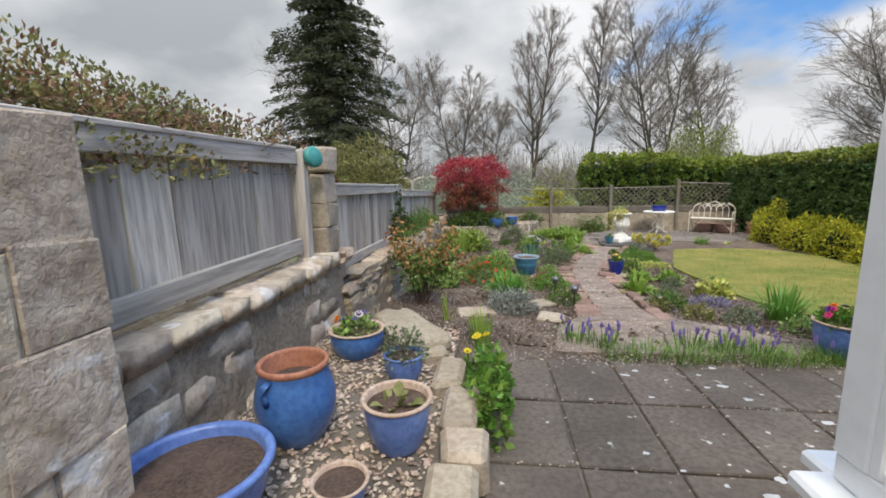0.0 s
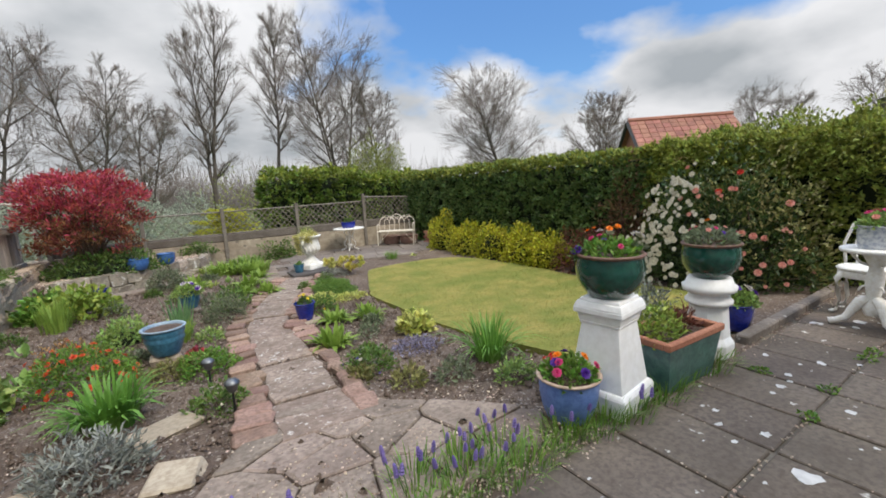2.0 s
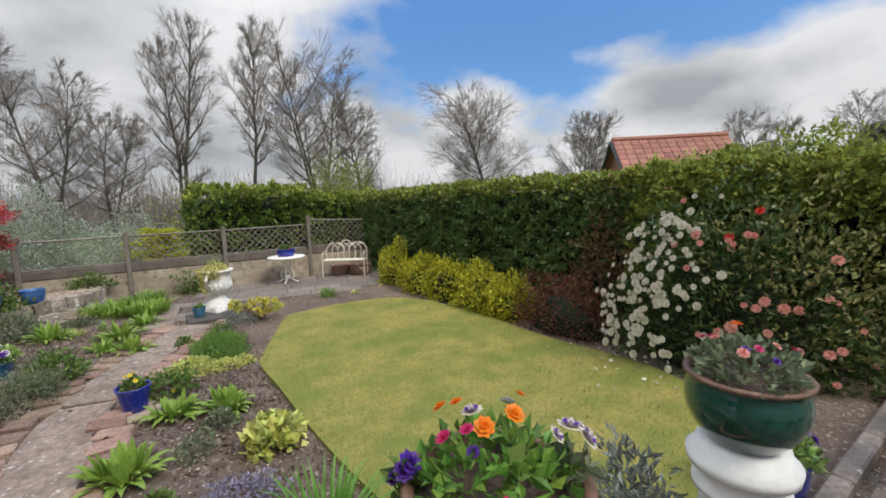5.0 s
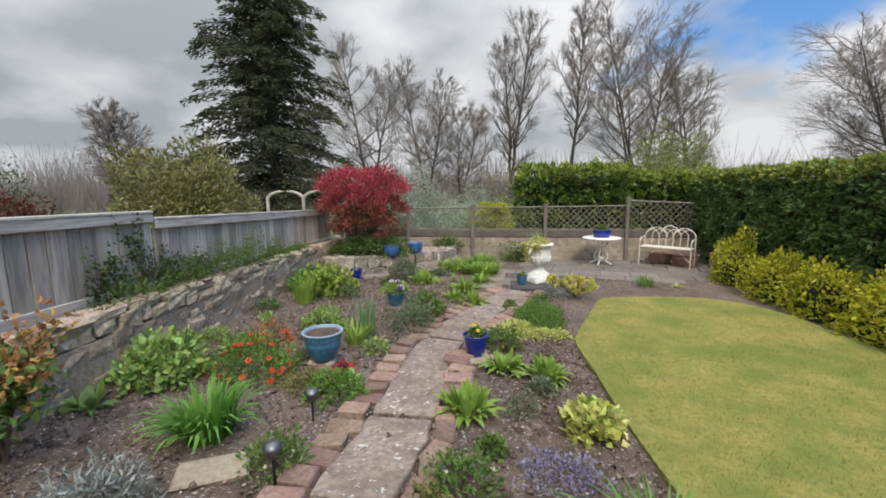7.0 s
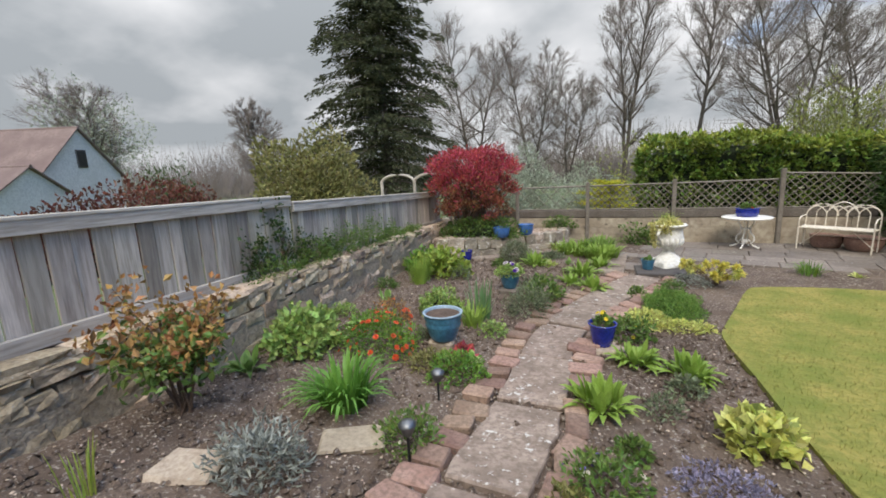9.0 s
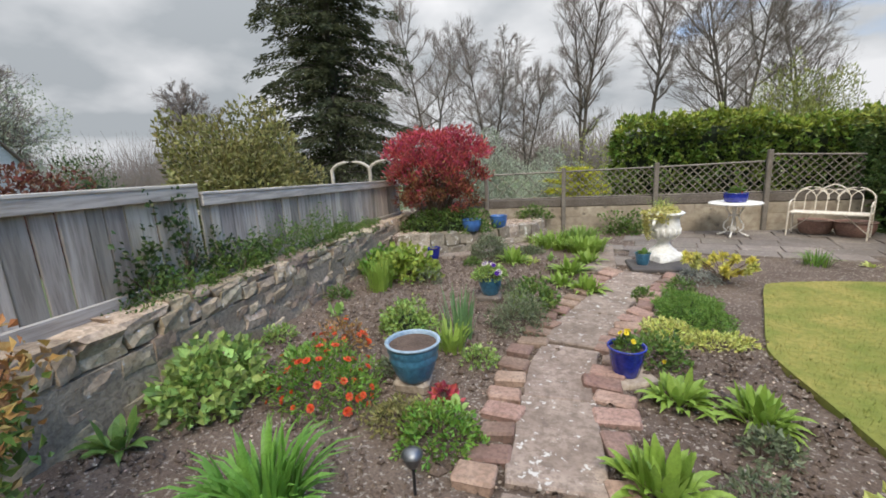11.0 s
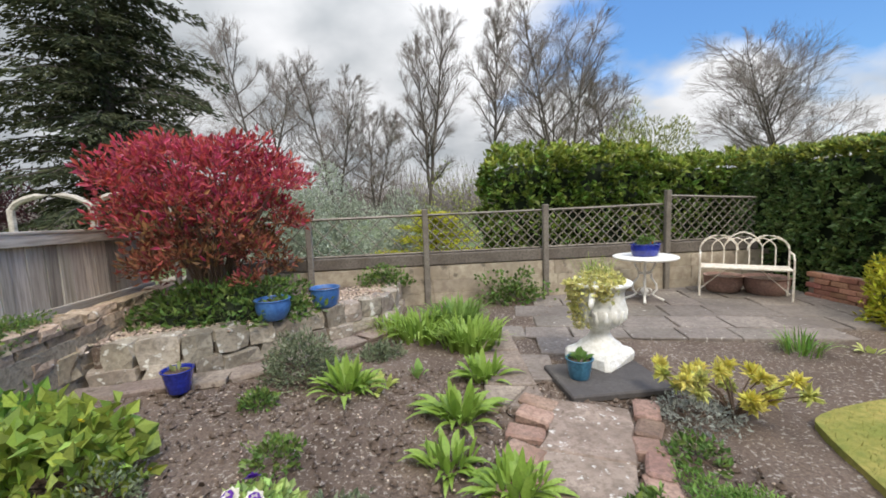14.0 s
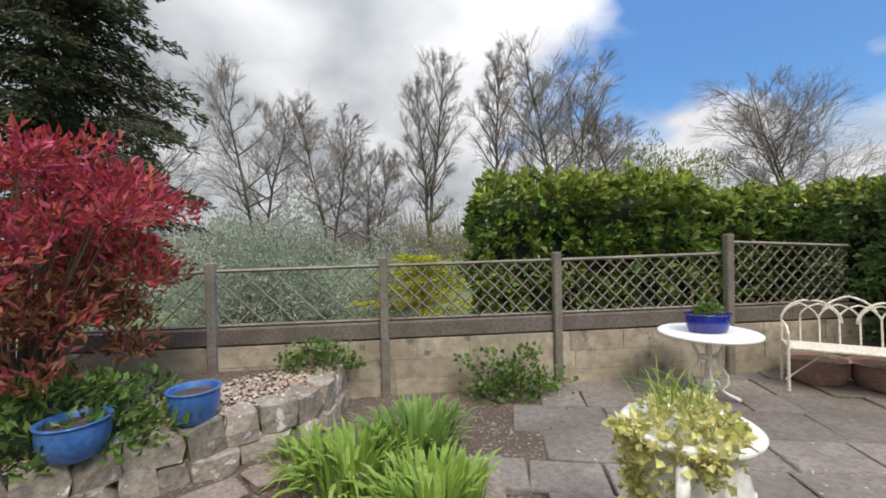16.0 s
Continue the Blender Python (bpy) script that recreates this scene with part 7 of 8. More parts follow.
# ---- planting in the beds ----
# west bed
def rose(x, y, seed):
    rng = np.random.default_rng(seed)
    b = thing("rose_bush", x, y, gz(y), "rose bush with bronze young leaves on thorny stems", "bush")
    tips = []
    for k in range(16):
        a, l = rng.uniform(0, 2 * pi), rng.uniform(0.2, 0.58)
        top = np.array([l * math.cos(a), l * math.sin(a), rng.uniform(0.55, 1.0)])
        mid = top * (0.35, 0.35, 0.55) + rng.normal(0, 0.03, 3)
        part("stem", Shape().add(*tube([(rng.normal(0, .03), rng.normal(0, .03), -0.02), mid, top], [0.011, 0.008, 0.003], 5)), M_STEM, b)
        for u in np.linspace(0.25, 1, 9):
            tips.append(mid * (1 - u) + top * u)
            tips.append(mid * (1 - u) + top * u + rng.normal(0, 0.07, 3))
            tips.append(mid * (1 - u) + top * u + rng.normal(0, 0.09, 3))
    tips = np.repeat(np.array(tips), 4, axis=0) + rng.normal(0, 0.035, (len(tips) * 4, 3))
    hi = tips[:, 2] > 0.62 + rng.normal(0, 0.16, len(tips))
    part("foliage", Shape().add(*leaves(tips[~hi], rng.normal(0, 1, (int((~hi).sum()), 3)), 0.065, rng, 0.65)), M_MID, b, "green lower leaves")
    part("young_leaves", Shape().add(*leaves(tips[hi], rng.normal(0, 1, (int(hi.sum()), 3)), 0.06, rng, 0.6)), M_RUST, b, "bronze red young leaves")


rose(-0.88, 5.12, 501)
clump("daylily_clump", 0.22, 5.62, 240, 0.42, 0.028, M_GRASS, "large arching clump of bright green strap leaves", 502, 0.16, 0.8, 0.75)
rosette("foxglove_plant", -1.08, 5.92, 24, 0.25, 0.28, M_MID, "low rosette of soft green leaves by the wall", 503)
bush("geranium_mound", -0.93, 6.55, gz(6.5), 0.42, 0.42, 0.44, M_PALEG, 1100, 0.075, "fresh green leafy mound by the wall", "plant", 504, width=0.8)
bush("wallflower", -0.08, 6.72, gz(6.7), 0.44, 0.34, 0.40, M_GRASS, 1800, 0.05, "green mound dotted with scarlet flowers", "plant", 505, width=0.25, flowers=((M_PETAL_OR, 44, 0.062, "scarlet_flower"),))
bush("wallflower", -0.35, 7.5, gz(7.5), 0.28, 0.2, 0.3, M_RUST, 350, 0.05, "low plant with scarlet flowers", "plant", 506, width=0.3, flowers=((M_PETAL_OR, 20, 0.06, "scarlet_flower"),))
bush("sedum_mound", 0.14, 8.02, gz(8), 0.30, 0.27, 0.30, M_PALEG, 900, 0.05, "rounded pale green mound in the soil", "plant", 507, core=0.5, width=0.6)
clump("iris_clump", 0.72, 7.92, 46, 0.50, 0.022, M_IRIS, "upright clump of blue-green iris leaves", 508, 0.14, 0.28, 0.25)
clump("lily_clump", 0.70, 7.62, 60, 0.30, 0.028, M_GRASSY, "yellow-green strap leaves beside the iris", 509, 0.12, 0.6, 0.5)
bush("santolina_mound", 1.27, 8.2, gz(8.2), 0.30, 0.28, 0.36, M_SAGE, 1300, 0.045, "grey-green aromatic mound beside the path", "plant", 510, width=0.25)
bush("sage_bush", 1.42, 8.72, gz(8.7), 0.28, 0.25, 0.34, M_MID, 700, 0.06, "leafy green herb mound beside the path", "plant", 511)
rosette("hosta", 2.05, 9.45, 95, 0.25, 0.19, M_GRASSY, "large clump of pale green broad leaves", 512, radius=0.12)
rosette("hosta", 1.72, 9.75, 70, 0.22, 0.19, M_GRASSY, "clump of pale green broad leaves", 513, radius=0.12)
clump("montbretia", -0.72, 9.35, 150, 0.46, 0.016, M_GRASSY, "yellow-green grassy clump by the wall", 514, 0.18, 0.35, 0.4)
bush("euphorbia_plant", -0.52, 9.92, gz(9.9), 0.46, 0.34, 0.44, M_GRASSY, 620, 0.11, "lush green leafy plant with small yellow flowers", "plant", 515, width=0.75, flowers=((M_PETAL_Y, 12, 0.045, "yellow_flower"),))
bush("euphorbia_plant", -0.98, 10.2, gz(10), 0.36, 0.34, 0.40, M_GRASS, 420, 0.10, "green leafy plant with small yellow flowers", "plant", 516, width=0.7, flowers=((M_PETAL_Y, 10, 0.045, "yellow_flower"),))
bush("thyme_mound", -0.1, 9.7, gz(9.7), 0.2, 0.18, 0.2, M_SAGE, 320, 0.035, "small grey-green mound in the soil", "plant", 517)
rosette("primula", -0.85, 8.35, 12, 0.17, 0.4, M_PALEG, "small pale green rosette in the soil", 518)
rosette("primula", -0.62, 7.2, 14, 0.2, 0.4, M_PALEG, "small pale green rosette near the wall", 519)
rosette("primula", 0.95, 6.65, 12, 0.15, 0.4, M_PALEG, "small light green rosette by the path", 520)
bush("heuchera", 0.82, 6.8, gz(6.8), 0.1, 0.1, 0.12, M_REDLEAF, 120, 0.05, "small crimson leaved plant by the path", "plant", 521, width=0.7)
bush("campanula_mound", 0.92, 6.35, gz(6.3), 0.28, 0.24, 0.22, M_GRASS, 900, 0.04, "low green mound spilling towards the path", "plant", 522)
bush("campanula_mound", 0.62, 6.5, gz(6.5), 0.26, 0.2, 0.14, M_VINE, 600, 0.04, "low brownish green mat", "plant", 523)
bush("campanula_mound", 0.92, 5.28, gz(5.3), 0.22, 0.2, 0.2, M_MID, 560, 0.04, "low green mound with white flowers at the lamp", "plant", 524, flowers=((M_PETAL_W, 8, 0.03, "white_flower"),))
bush("lavender_bush", 0.22, 4.72, gz(4.7), 0.30, 0.24, 0.26, M_SILVER, 900, 0.06, "small silver-grey lavender bush", "plant", 525, width=0.22)
clump("crocosmia_shoots", -0.1, 3.5, 60, 0.30, 0.014, M_GRASSY, "yellow-green upright shoots in bare soil", 526, 0.10, 0.3, 0.3)
clump("crocosmia_shoots", -0.45, 4.2, 14, 0.30, 0.012, M_GRASSY, "sparse upright shoots in bare soil", 527, 0.08, 0.3, 0.3)
bush("poppy_plant", -0.02, 2.35, 0.0, 0.13, 0.42, 0.34, M_GRASS, 620, 0.06, "fresh green leafy weeds beside the kerb", "plant", 528, width=0.7)
clump("daffodil_clump", -0.1, 2.84, 26, 0.22, 0.010, M_GRASS, "green shoots with yellow flowers by the kerb", 529, 0.12, 0.3, 0.3, ((M_PETAL_Y, 4, 0.26, 0.06, "yellow_flower"),))
bush("rosemary_bush", 0.6, 11.2, gz(10.7), 0.36, 0.30, 0.42, M_SAGE, 2200, 0.05, "grey-green rosemary mound in the soil", "plant", 530, width=0.2)
rosette("hosta", 1.0, 10.85, 80, 0.30, 0.17, M_GRASSY, "pale green broad leaved clump", 531, radius=0.14)
rosette("golden_hosta", 1.25, 10.85, 20, 0.15, 0.4, M_LIME, "low lime yellow leaves in front of the clump", 532, radius=0.12)
clump("agapanthus_clump", 1.68, 12.15, 230, 0.33, 0.034, M_GRASSY, "arching light green strap leaves before the wall", 533, 0.34, 0.85, 0.8)
clump("agapanthus_clump", 2.2, 11.7, 250, 0.31, 0.040, M_GRASSY, "arching light green strap leaves beside the flags", 534, 0.3, 0.7, 0.6)
clump("agapanthus_clump", 2.15, 12.5, 200, 0.35, 0.038, M_MIDSTRAP, "arching green strap leaves before the far wall", 535, 0.3, 0.7, 0.6)
bush("ivy_patch", 3.15, 13.4, gz(13), 0.48, 0.2, 0.42, M_MID, 760, 0.055, "dark ivy at the foot of the far wall", "plant", 536, width=0.8, lumps=0.6)
bush("ivy_patch", 1.25, 13.45, 0.05, 0.4, 0.16, 0.3, M_MID, 500, 0.05, "green ivy growing on the far wall", "plant", 537, width=0.8)
rosette("hosta", 2.15, 10.85, 54, 0.28, 0.2, M_GRASSY, "small light green clump beside the flags", 540, radius=0.1)
clump("agapanthus_clump", 1.35, 12.35, 90, 0.26, 0.02, M_GRASSY, "short light green strap leaves by the wall", 541, 0.2, 0.9, 0.8)
bush("border_plant", 1.3, 11.6, gz(11), 0.2, 0.16, 0.12, M_SAGE, 300, 0.04, "low grey-green plant in the soil", "plant", 542)
rosette("primula", 1.6, 11.06, 12, 0.16, 0.35, M_PALEG, "small pale green plant in the soil", 538)
rosette("hosta", 1.85, 10.25, 74, 0.31, 0.17, M_GRASSY, "pale green broad leaved clump beside the flags", 539, radius=0.12)
for i, (x, y, k) in enumerate(((0.7, 9.9, .18), (1.15, 9.3, .2), (-1.1, 7.6, .16), (-1.1, 8.9, .18), (0.3, 7.15, .14), (1.0, 7.4, .16), (0.35, 10.7, .14), (1.2, 11.55, .16), (-1.15, 10.7, .2))):
    bush("border_plant", x, y, gz(y), k, k * 0.9, k * 0.9, (M_MID, M_SAGE, M_PALEG)[i % 3], 260, 0.045, "small green bedding plant in the soil", "plant", 545 + i, group="small plants in the west bed")
# where patio, paving and beds meet
for i, (x, y) in enumerate(((0.72, 3.5), (0.92, 3.42), (1.62, 3.42), (1.85, 3.38), (2.08, 3.34), (2.55, 3.22), (2.95, 3.12))):
    clump("grape_hyacinth", x, y, 70, 0.17, 0.007, M_GRASS, "grape hyacinths with violet-blue spikes at the paving edge", 560 + i, 0.12, 0.6, 0.5, ((M_PETAL_L, 9 if i < 5 else 4, 0.17, 0.032, "hyacinth_flower"),), group="grape hyacinths along the patio edge")
for i in range(16):
    x = 1.0 + i * 0.21
    clump("grass_tuft", x, 3.2 + 0.05 * math.sin(i * 2.1) - (0.03 if i > 9 else 0), 90, 0.12 + 0.03 * (i % 3), 0.006, M_GRASS, "tuft of rough grass along the patio edge", 570 + i, 0.12, 0.8, 0.6, group="grass tufts along the patio edge", rx=1.3)
# east bed beside the lawn
clump("daylily_clump", 3.0, 4.52, 150, 0.44, 0.016, M_GRASS, "dark green arching clump by the lawn", 601, 0.12, 0.85, 0.7)
bush("golden_hosta", 3.05, 5.95, gz(5.9), 0.22, 0.2, 0.22, M_LIME, 330, 0.085, "bright lime yellow leafy mound by the lawn", "plant", 602, width=0.8, lumps=0.15)
rosette("hosta", 2.12, 6.15, 95, 0.29, 0.20, M_GRASSY, "yellow-green clump of upright broad leaves by the path", 603, radius=0.12, lean=(0.12, 0.85))
rosette("foxglove_plant", 2.42, 7.05, 85, 0.22, 0.22, M_GRASSY, "soft green leafy rosette", 604, radius=0.12, lean=(0.15, 0.95))
rosette("foxglove_plant", 2.85, 6.88, 95, 0.24, 0.20, M_GRASSY, "large rosette of soft green pointed leaves", 605, radius=0.12, lean=(0.15, 0.95))
bush("heather_mound", 2.55, 6.2, gz(6.2), 0.14, 0.13, 0.14, M_SAGE, 260, 0.035, "small dark green tuft", "plant", 606)
bush("aubrieta", 2.72, 5.35, gz(5.3), 0.26, 0.22, 0.1, M_HEATH, 700, 0.03, "low mauve flowering cushion", "plant", 607)
bush("viola_plant", 2.12, 5.15, gz(5.1), 0.24, 0.22, 0.2, M_MID, 480, 0.045, "low leafy plant with white and blue flowers", "plant", 608, flowers=((M_PETAL_W, 5, 0.045, "white_flower"), (M_PETAL_L, 8, 0.035, "blue_flower")))
bush("chamomile_mat", 2.98, 8.75, gz(8.7), 0.34, 0.62, 0.17, M_MAT, 7000, 0.034, "dense low mat of fresh green leaves beside the path", "plant", 609, core=0.6, width=0.25)
bush("golden_creeper", 2.66, 8.2, gz(8.2), 0.24, 0.30, 0.10, M_LIME, 1300, 0.036, "low lime yellow creeping plant", "plant", 610)
bush("golden_creeper", 3.0, 8.02, gz(8), 0.28, 0.16, 0.08, M_LIME, 900, 0.036, "low lime yellow creeping plant", "plant", 611)
bush("viola_plant", 2.4, 7.62, gz(7.6), 0.26, 0.22, 0.24, M_MID, 520, 0.05, "leafy green plant with a few yellow flowers", "plant", 612, flowers=((M_PETAL_Y, 4, 0.04, "yellow_flower"),))


def yellow_azalea():
    rng = np.random.default_rng(613)
    b = thing("pieris_bush", 3.72, 9.98, gz(10), "small open shrub with bright yellow leaf whorls", "bush")
    for k in range(24):
        a, r = rng.uniform(0, 2 * pi), rng.uniform(0.08, 0.46)
        t = np.array([r * math.cos(a), r * math.sin(a), rng.uniform(0.12, 0.34)])
        part("stem", Shape().add(*tube([(0, 0, -0.02), t * (0.4, 0.4, 0.55), t], [0.009, 0.006, 0.003], 5)), M_STEM, b)
        n = 44
        d = unit(rng.normal(0, 1, (n, 3)) + (0, 0, 0.4))
        part("leaf_whorl", Shape().add(*leaves(np.tile(t, (n, 1)), d, 0.07, rng, 0.34, 0.25)), M_PIERIS if k % 3 else M_LIME, b)


yellow_azalea()
bush("aubrieta", 3.42, 9.95, gz(10), 0.26, 0.24, 0.16, M_SILVER, 800, 0.03, "grey-blue cushion plant beside the urn slab", "plant", 614)
clump("grass_tuft", 5.2, 10.9, 110, 0.22, 0.012, M_GRASS, "green grassy tuft in the soil beyond the lawn", 615, 0.16, 0.8, 0.6)
rosette("primula", 5.75, 10.75, 10, 0.12, 0.4, M_LIME, "small pale plant in the soil beyond the lawn", 616)
for i, (x, y, k, m) in enumerate(((2.5, 4.35, .16, M_SAGE), (2.2, 4.55, .15, M_VINE), (2.85, 4.0, .14, M_PALEG), (1.95, 4.95, .12, M_VINE), (2.75, 6.55, .13, M_SAGE), (2.3, 5.6, .1, M_MID), (3.1, 9.55, .16, M_MID), (2.62, 9.2, .12, M_MID))):
    bush("border_plant", x, y, gz(y), k, k, k, m, 240, 0.045, "small bedding plant in the border", "plant", 620 + i, group="small plants in the east bed")
for i, (x, y) in enumerate(((5.62, 1.25), (4.3, 1.22), (7.2, 0.9), (4.9, 2.5), (5.2, 1.9), (4.13, 2.52), (4.60, 2.2), (4.13, 2.9), (5.06, 2.50), (3.67, 2.5))):
    bush("weed", x, y, 0.0, 0.10 if i < 3 else 0.05, 0.10 if i < 3 else 0.05, 0.15 if i < 3 else 0.04, M_GRASS, 110 if i < 3 else 40, 0.05 if i < 3 else 0.03, "small green weed in the slab joint", "weed", 640 + i, stems=False, group="weeds on the patio")

# white lichen and droppings on the slabs
def splashes():
    rng = np.random.default_rng(651)
    s = Shape()
    for _ in range(130):
        x, y = rng.uniform(0.5, 7.2), rng.uniform(1.35, 3.05)
        r = rng.gamma(1.5, 0.010) + 0.005 if rng.random() > 0.06 else rng.uniform(0.02, 0.042)
        n = 11
        a = np.linspace(0, 2 * pi, n, endpoint=False)
        rr = r * rng.uniform(0.6, 1.3, n)
        sq = rng.uniform(0.5, 1)
        v = [(x, y, 0.0085)] + [(x + rr[k] * math.cos(a[k]), y + sq * rr[k] * math.sin(a[k]), 0.0065) for k in range(n)]
        s.add(v, [(0, 1 + k, 1 + (k + 1) % n) for k in range(n)])
    solid("lichen_spots", s, M_RENDER, "white lichen spots on the patio slabs", "lichen", kind="stuff")


splashes()


def fallen_petals():
    rng = np.random.default_rng(652)
    p = np.column_stack([rng.uniform(5.4, 6.6, 90), rng.uniform(4.1, 6.4, 90)])
    p = p[(p[:, 0] - 6.5) ** 2 + (p[:, 1] - 4.9) ** 2 < rng.uniform(0.05, 1.4, 90)]
    pos = np.column_stack([p, [gz(y) + 0.058 for y in p[:, 1]]])
    solid("fallen_petals", Shape().add(*leaves(pos, rng.normal(0, 1, (len(p), 3)) * (1, 1, 0.1), 0.05, rng, 0.8, 0.05, 0.06)), M_PETAL_W, "cream petals fallen on the lawn below the camellia", "petals", kind="stuff")


fallen_petals()


# ---- beyond the garden ----
def spawn(rng, start, way, length, count, s0, spread, ratio, up):
    """Children along straight parents: their starts, ways and lengths."""
    n = len(start)
    k = np.repeat(np.arange(n), count)
    u = s0 + (1 - s0) * (np.tile(np.arange(count), n) + rng.random(n * count)) / count
    st = start[k] + way[k] * (length[k] * u)[:, None]
    side = rng.normal(0, 1, (n * count, 3))
    side -= way[k] * np.sum(side * way[k], axis=1, keepdims=True)
    d = unit(way[k] + unit(side) * spread * rng.uniform(0.6, 1.25, (n * count, 1)) + (0, 0, up))
    return st, d, length[k] * ratio * (1.15 - 0.6 * u) * rng.uniform(0.6, 1.3, n * count)


def segments_mesh(name, segs, material):
    a = np.array([s[0] for s in segs])
    b = np.array([s[1] for s in segs])
    r0 = np.array([s[2] for s in segs])[:, None]
    r1 = np.array([s[3] for s in segs])[:, None]
    t = unit(b - a)
    ref = np.where(np.abs(t[:, 2:3]) < 0.9, np.array([[0, 0, 1.0]]), np.array([[1.0, 0, 0]]))
    u = unit(np.cross(t, ref))
    w = np.cross(t, u)
    rows = []
    for p, r in ((a, r0), (b, r1)):
        for k in range(3):
            an = 2 * pi * k / 3
            rows.append(p + r * (math.cos(an) * u + math.sin(an) * w))
    v = np.stack(rows, 1).reshape(-1, 3)
    i = np.arange(len(a))[:, None] * 6
    f = np.concatenate([i + np.array([[0, 1, 4, 3]]), i + np.array([[1, 2, 5, 4]]), i + np.array([[2, 0, 3, 5]])])
    return Shape().add(v, f).data(name, material)


def bare_tree(name, x, y, z, height, seed, up=0.9, spreadk=0.55, trunks=1, label="tall bare tree with fine grey-brown twigs", wide=0.3, low=0.25, twig=1.0):
    """Trunks with rising limbs, branches, spurs and fine twigs; wide is the crown's half width over its height."""
    rng = np.random.default_rng(seed)
    t = thing(name, x, y, z, label, "tree", "bare trees beyond the garden")
    fine = []
    for k in range(trunks):
        H = height * (1 - 0.09 * k)
        a0 = rng.uniform(0, 2 * pi) + 2 * pi * k / trunks
        lean = np.array([math.cos(a0), math.sin(a0), 0]) * (0.5 * wide if trunks > 1 else 0.03)
        us = np.linspace(0, 1, 9)
        pts = np.column_stack([np.outer(us ** 1.2, lean[:2]) * H + np.cumsum(rng.normal(0, 0.006 * H, (9, 2)), axis=0), us * H * 0.95])
        n1 = 24 if trunks == 1 else 17
        u = low + (0.97 - low) * (np.arange(n1) + rng.random(n1)) / n1
        st = np.column_stack([np.interp(u, us, pts[:, c]) for c in range(3)])
        a = np.arange(n1) * 2.4 + rng.normal(0, 0.4, n1)
        rel = (u - low) / (1 - low)
        prof = wide * H * (np.sin(pi * (0.22 + 0.70 * rel)) ** 0.8) * rng.uniform(0.75, 1.15, n1) * (1.0 if trunks == 1 else 0.8)
        rise = up * (0.55 + 0.9 * rel)
        d = unit(np.column_stack([np.cos(a), np.sin(a), rise]))
        ln = prof * np.sqrt(1 + rise * rise) * 0.9 * (1 - 0.38 * rel)
        # each limb bends upward half way
        mid = st + d * (ln * 0.5)[:, None]
        d2 = unit(d + (0, 0, 0.35))
        tip = mid + d2 * (ln * 0.55)[:, None]
        r = np.clip(H * 0.0056 * (1.1 - 0.7 * rel), 0.014, 1)
        part("trunk", Shape().add(*tube(pts, [H * 0.011 * (1 - q) + 0.014 for q in us], 7)), M_BARK, t)
        for p, q, e, w in zip(st, mid, tip, r):
            part("limb", Shape().add(*tube([p, q, e], [w, w * 0.7, 0.012], 4)), M_BARK, t)
        s1, w1, l1 = np.concatenate([st, mid]), np.concatenate([d, d2]), np.concatenate([ln * 0.5, ln * 0.55])
        s2, w2, l2 = spawn(rng, s1, w1, l1, 5, 0.2, spreadk * 1.35, 0.95, 0.16 * up)
        s3, w3, l3 = spawn(rng, s2, w2, l2, 6, 0.2, spreadk * 1.15, 0.74, 0.08 * up)
        s4, w4, l4 = spawn(rng, s3, w3, l3, 5, 0.15, spreadk * 1.0, 0.95, 0.05)
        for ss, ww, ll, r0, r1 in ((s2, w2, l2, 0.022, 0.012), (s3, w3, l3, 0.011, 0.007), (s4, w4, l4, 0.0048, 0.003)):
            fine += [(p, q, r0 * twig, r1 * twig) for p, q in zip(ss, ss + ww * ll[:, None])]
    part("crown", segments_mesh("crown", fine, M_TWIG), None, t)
    return t


G = -0.75
bare_tree("poplar", 4.9, 49.0, G, 19.9, 701, 1.5, 0.55, 2, wide=0.20, low=0.2, twig=1.15)
bare_tree("poplar", 11.3, 47.8, G, 20.3, 702, 1.5, 0.55, 1, wide=0.14, low=0.33, twig=1.15)
bare_tree("ash_tree", 15.3, 41.0, G, 16.9, 703, 1.0, 0.6, 3, wide=0.36, low=0.18, twig=1.05)
bare_tree("ash_tree", 19.6, 41.5, G, 12.6, 704, 0.9, 0.6, 2, wide=0.32, low=0.15, twig=1.05)
bare_tree("ash_tree", 36.0, 41.0, G, 15.3, 705, 0.6, 0.65, 3, wide=0.56, low=0.15, twig=1.05)
bare_tree("hawthorn", 25.0, 20.0, G, 7.6, 706, 0.8, 0.6, 2, wide=0.42, low=0.15, twig=0.9)
bare_tree("ash_tree", -10.0, 47.0, G, 16.8, 707, 0.8, 0.6, 2, wide=0.36, low=0.2, twig=1.1)
bare_tree("ash_tree", -3.8, 45.5, G, 13.9, 708, 0.9, 0.6, 2, wide=0.34, low=0.2, twig=1.1)
bare_tree("ash_tree", -0.6, 47.5, G, 11.0, 715, 0.8, 0.6, 2, wide=0.42, low=0.15, twig=1.1)
bare_tree("ash_tree", -19.0, 47.0, G, 17.0, 709, 0.9, 0.6, 1, wide=0.33, twig=1.1)
bare_tree("ash_tree", 60, 12, G, 11.0, 710, 0.8, 0.6, 2, wide=0.4)
bare_tree("ash_tree", 55, 20, G, 10.0, 713, 0.8, 0.6, 2, wide=0.45)
bare_tree("hawthorn", -18.7, 25.9, G, 7.5, 711, 0.8, 0.6, 2, wide=0.35)
bare_tree("hawthorn", 40.0, 1.0, G, 7.6, 712, 0.8, 0.6, 2, wide=0.45)
bare_tree("apple_tree", -32.0, 23.6, G, 9.4, 714, 0.8, 0.6, 2, wide=0.42)


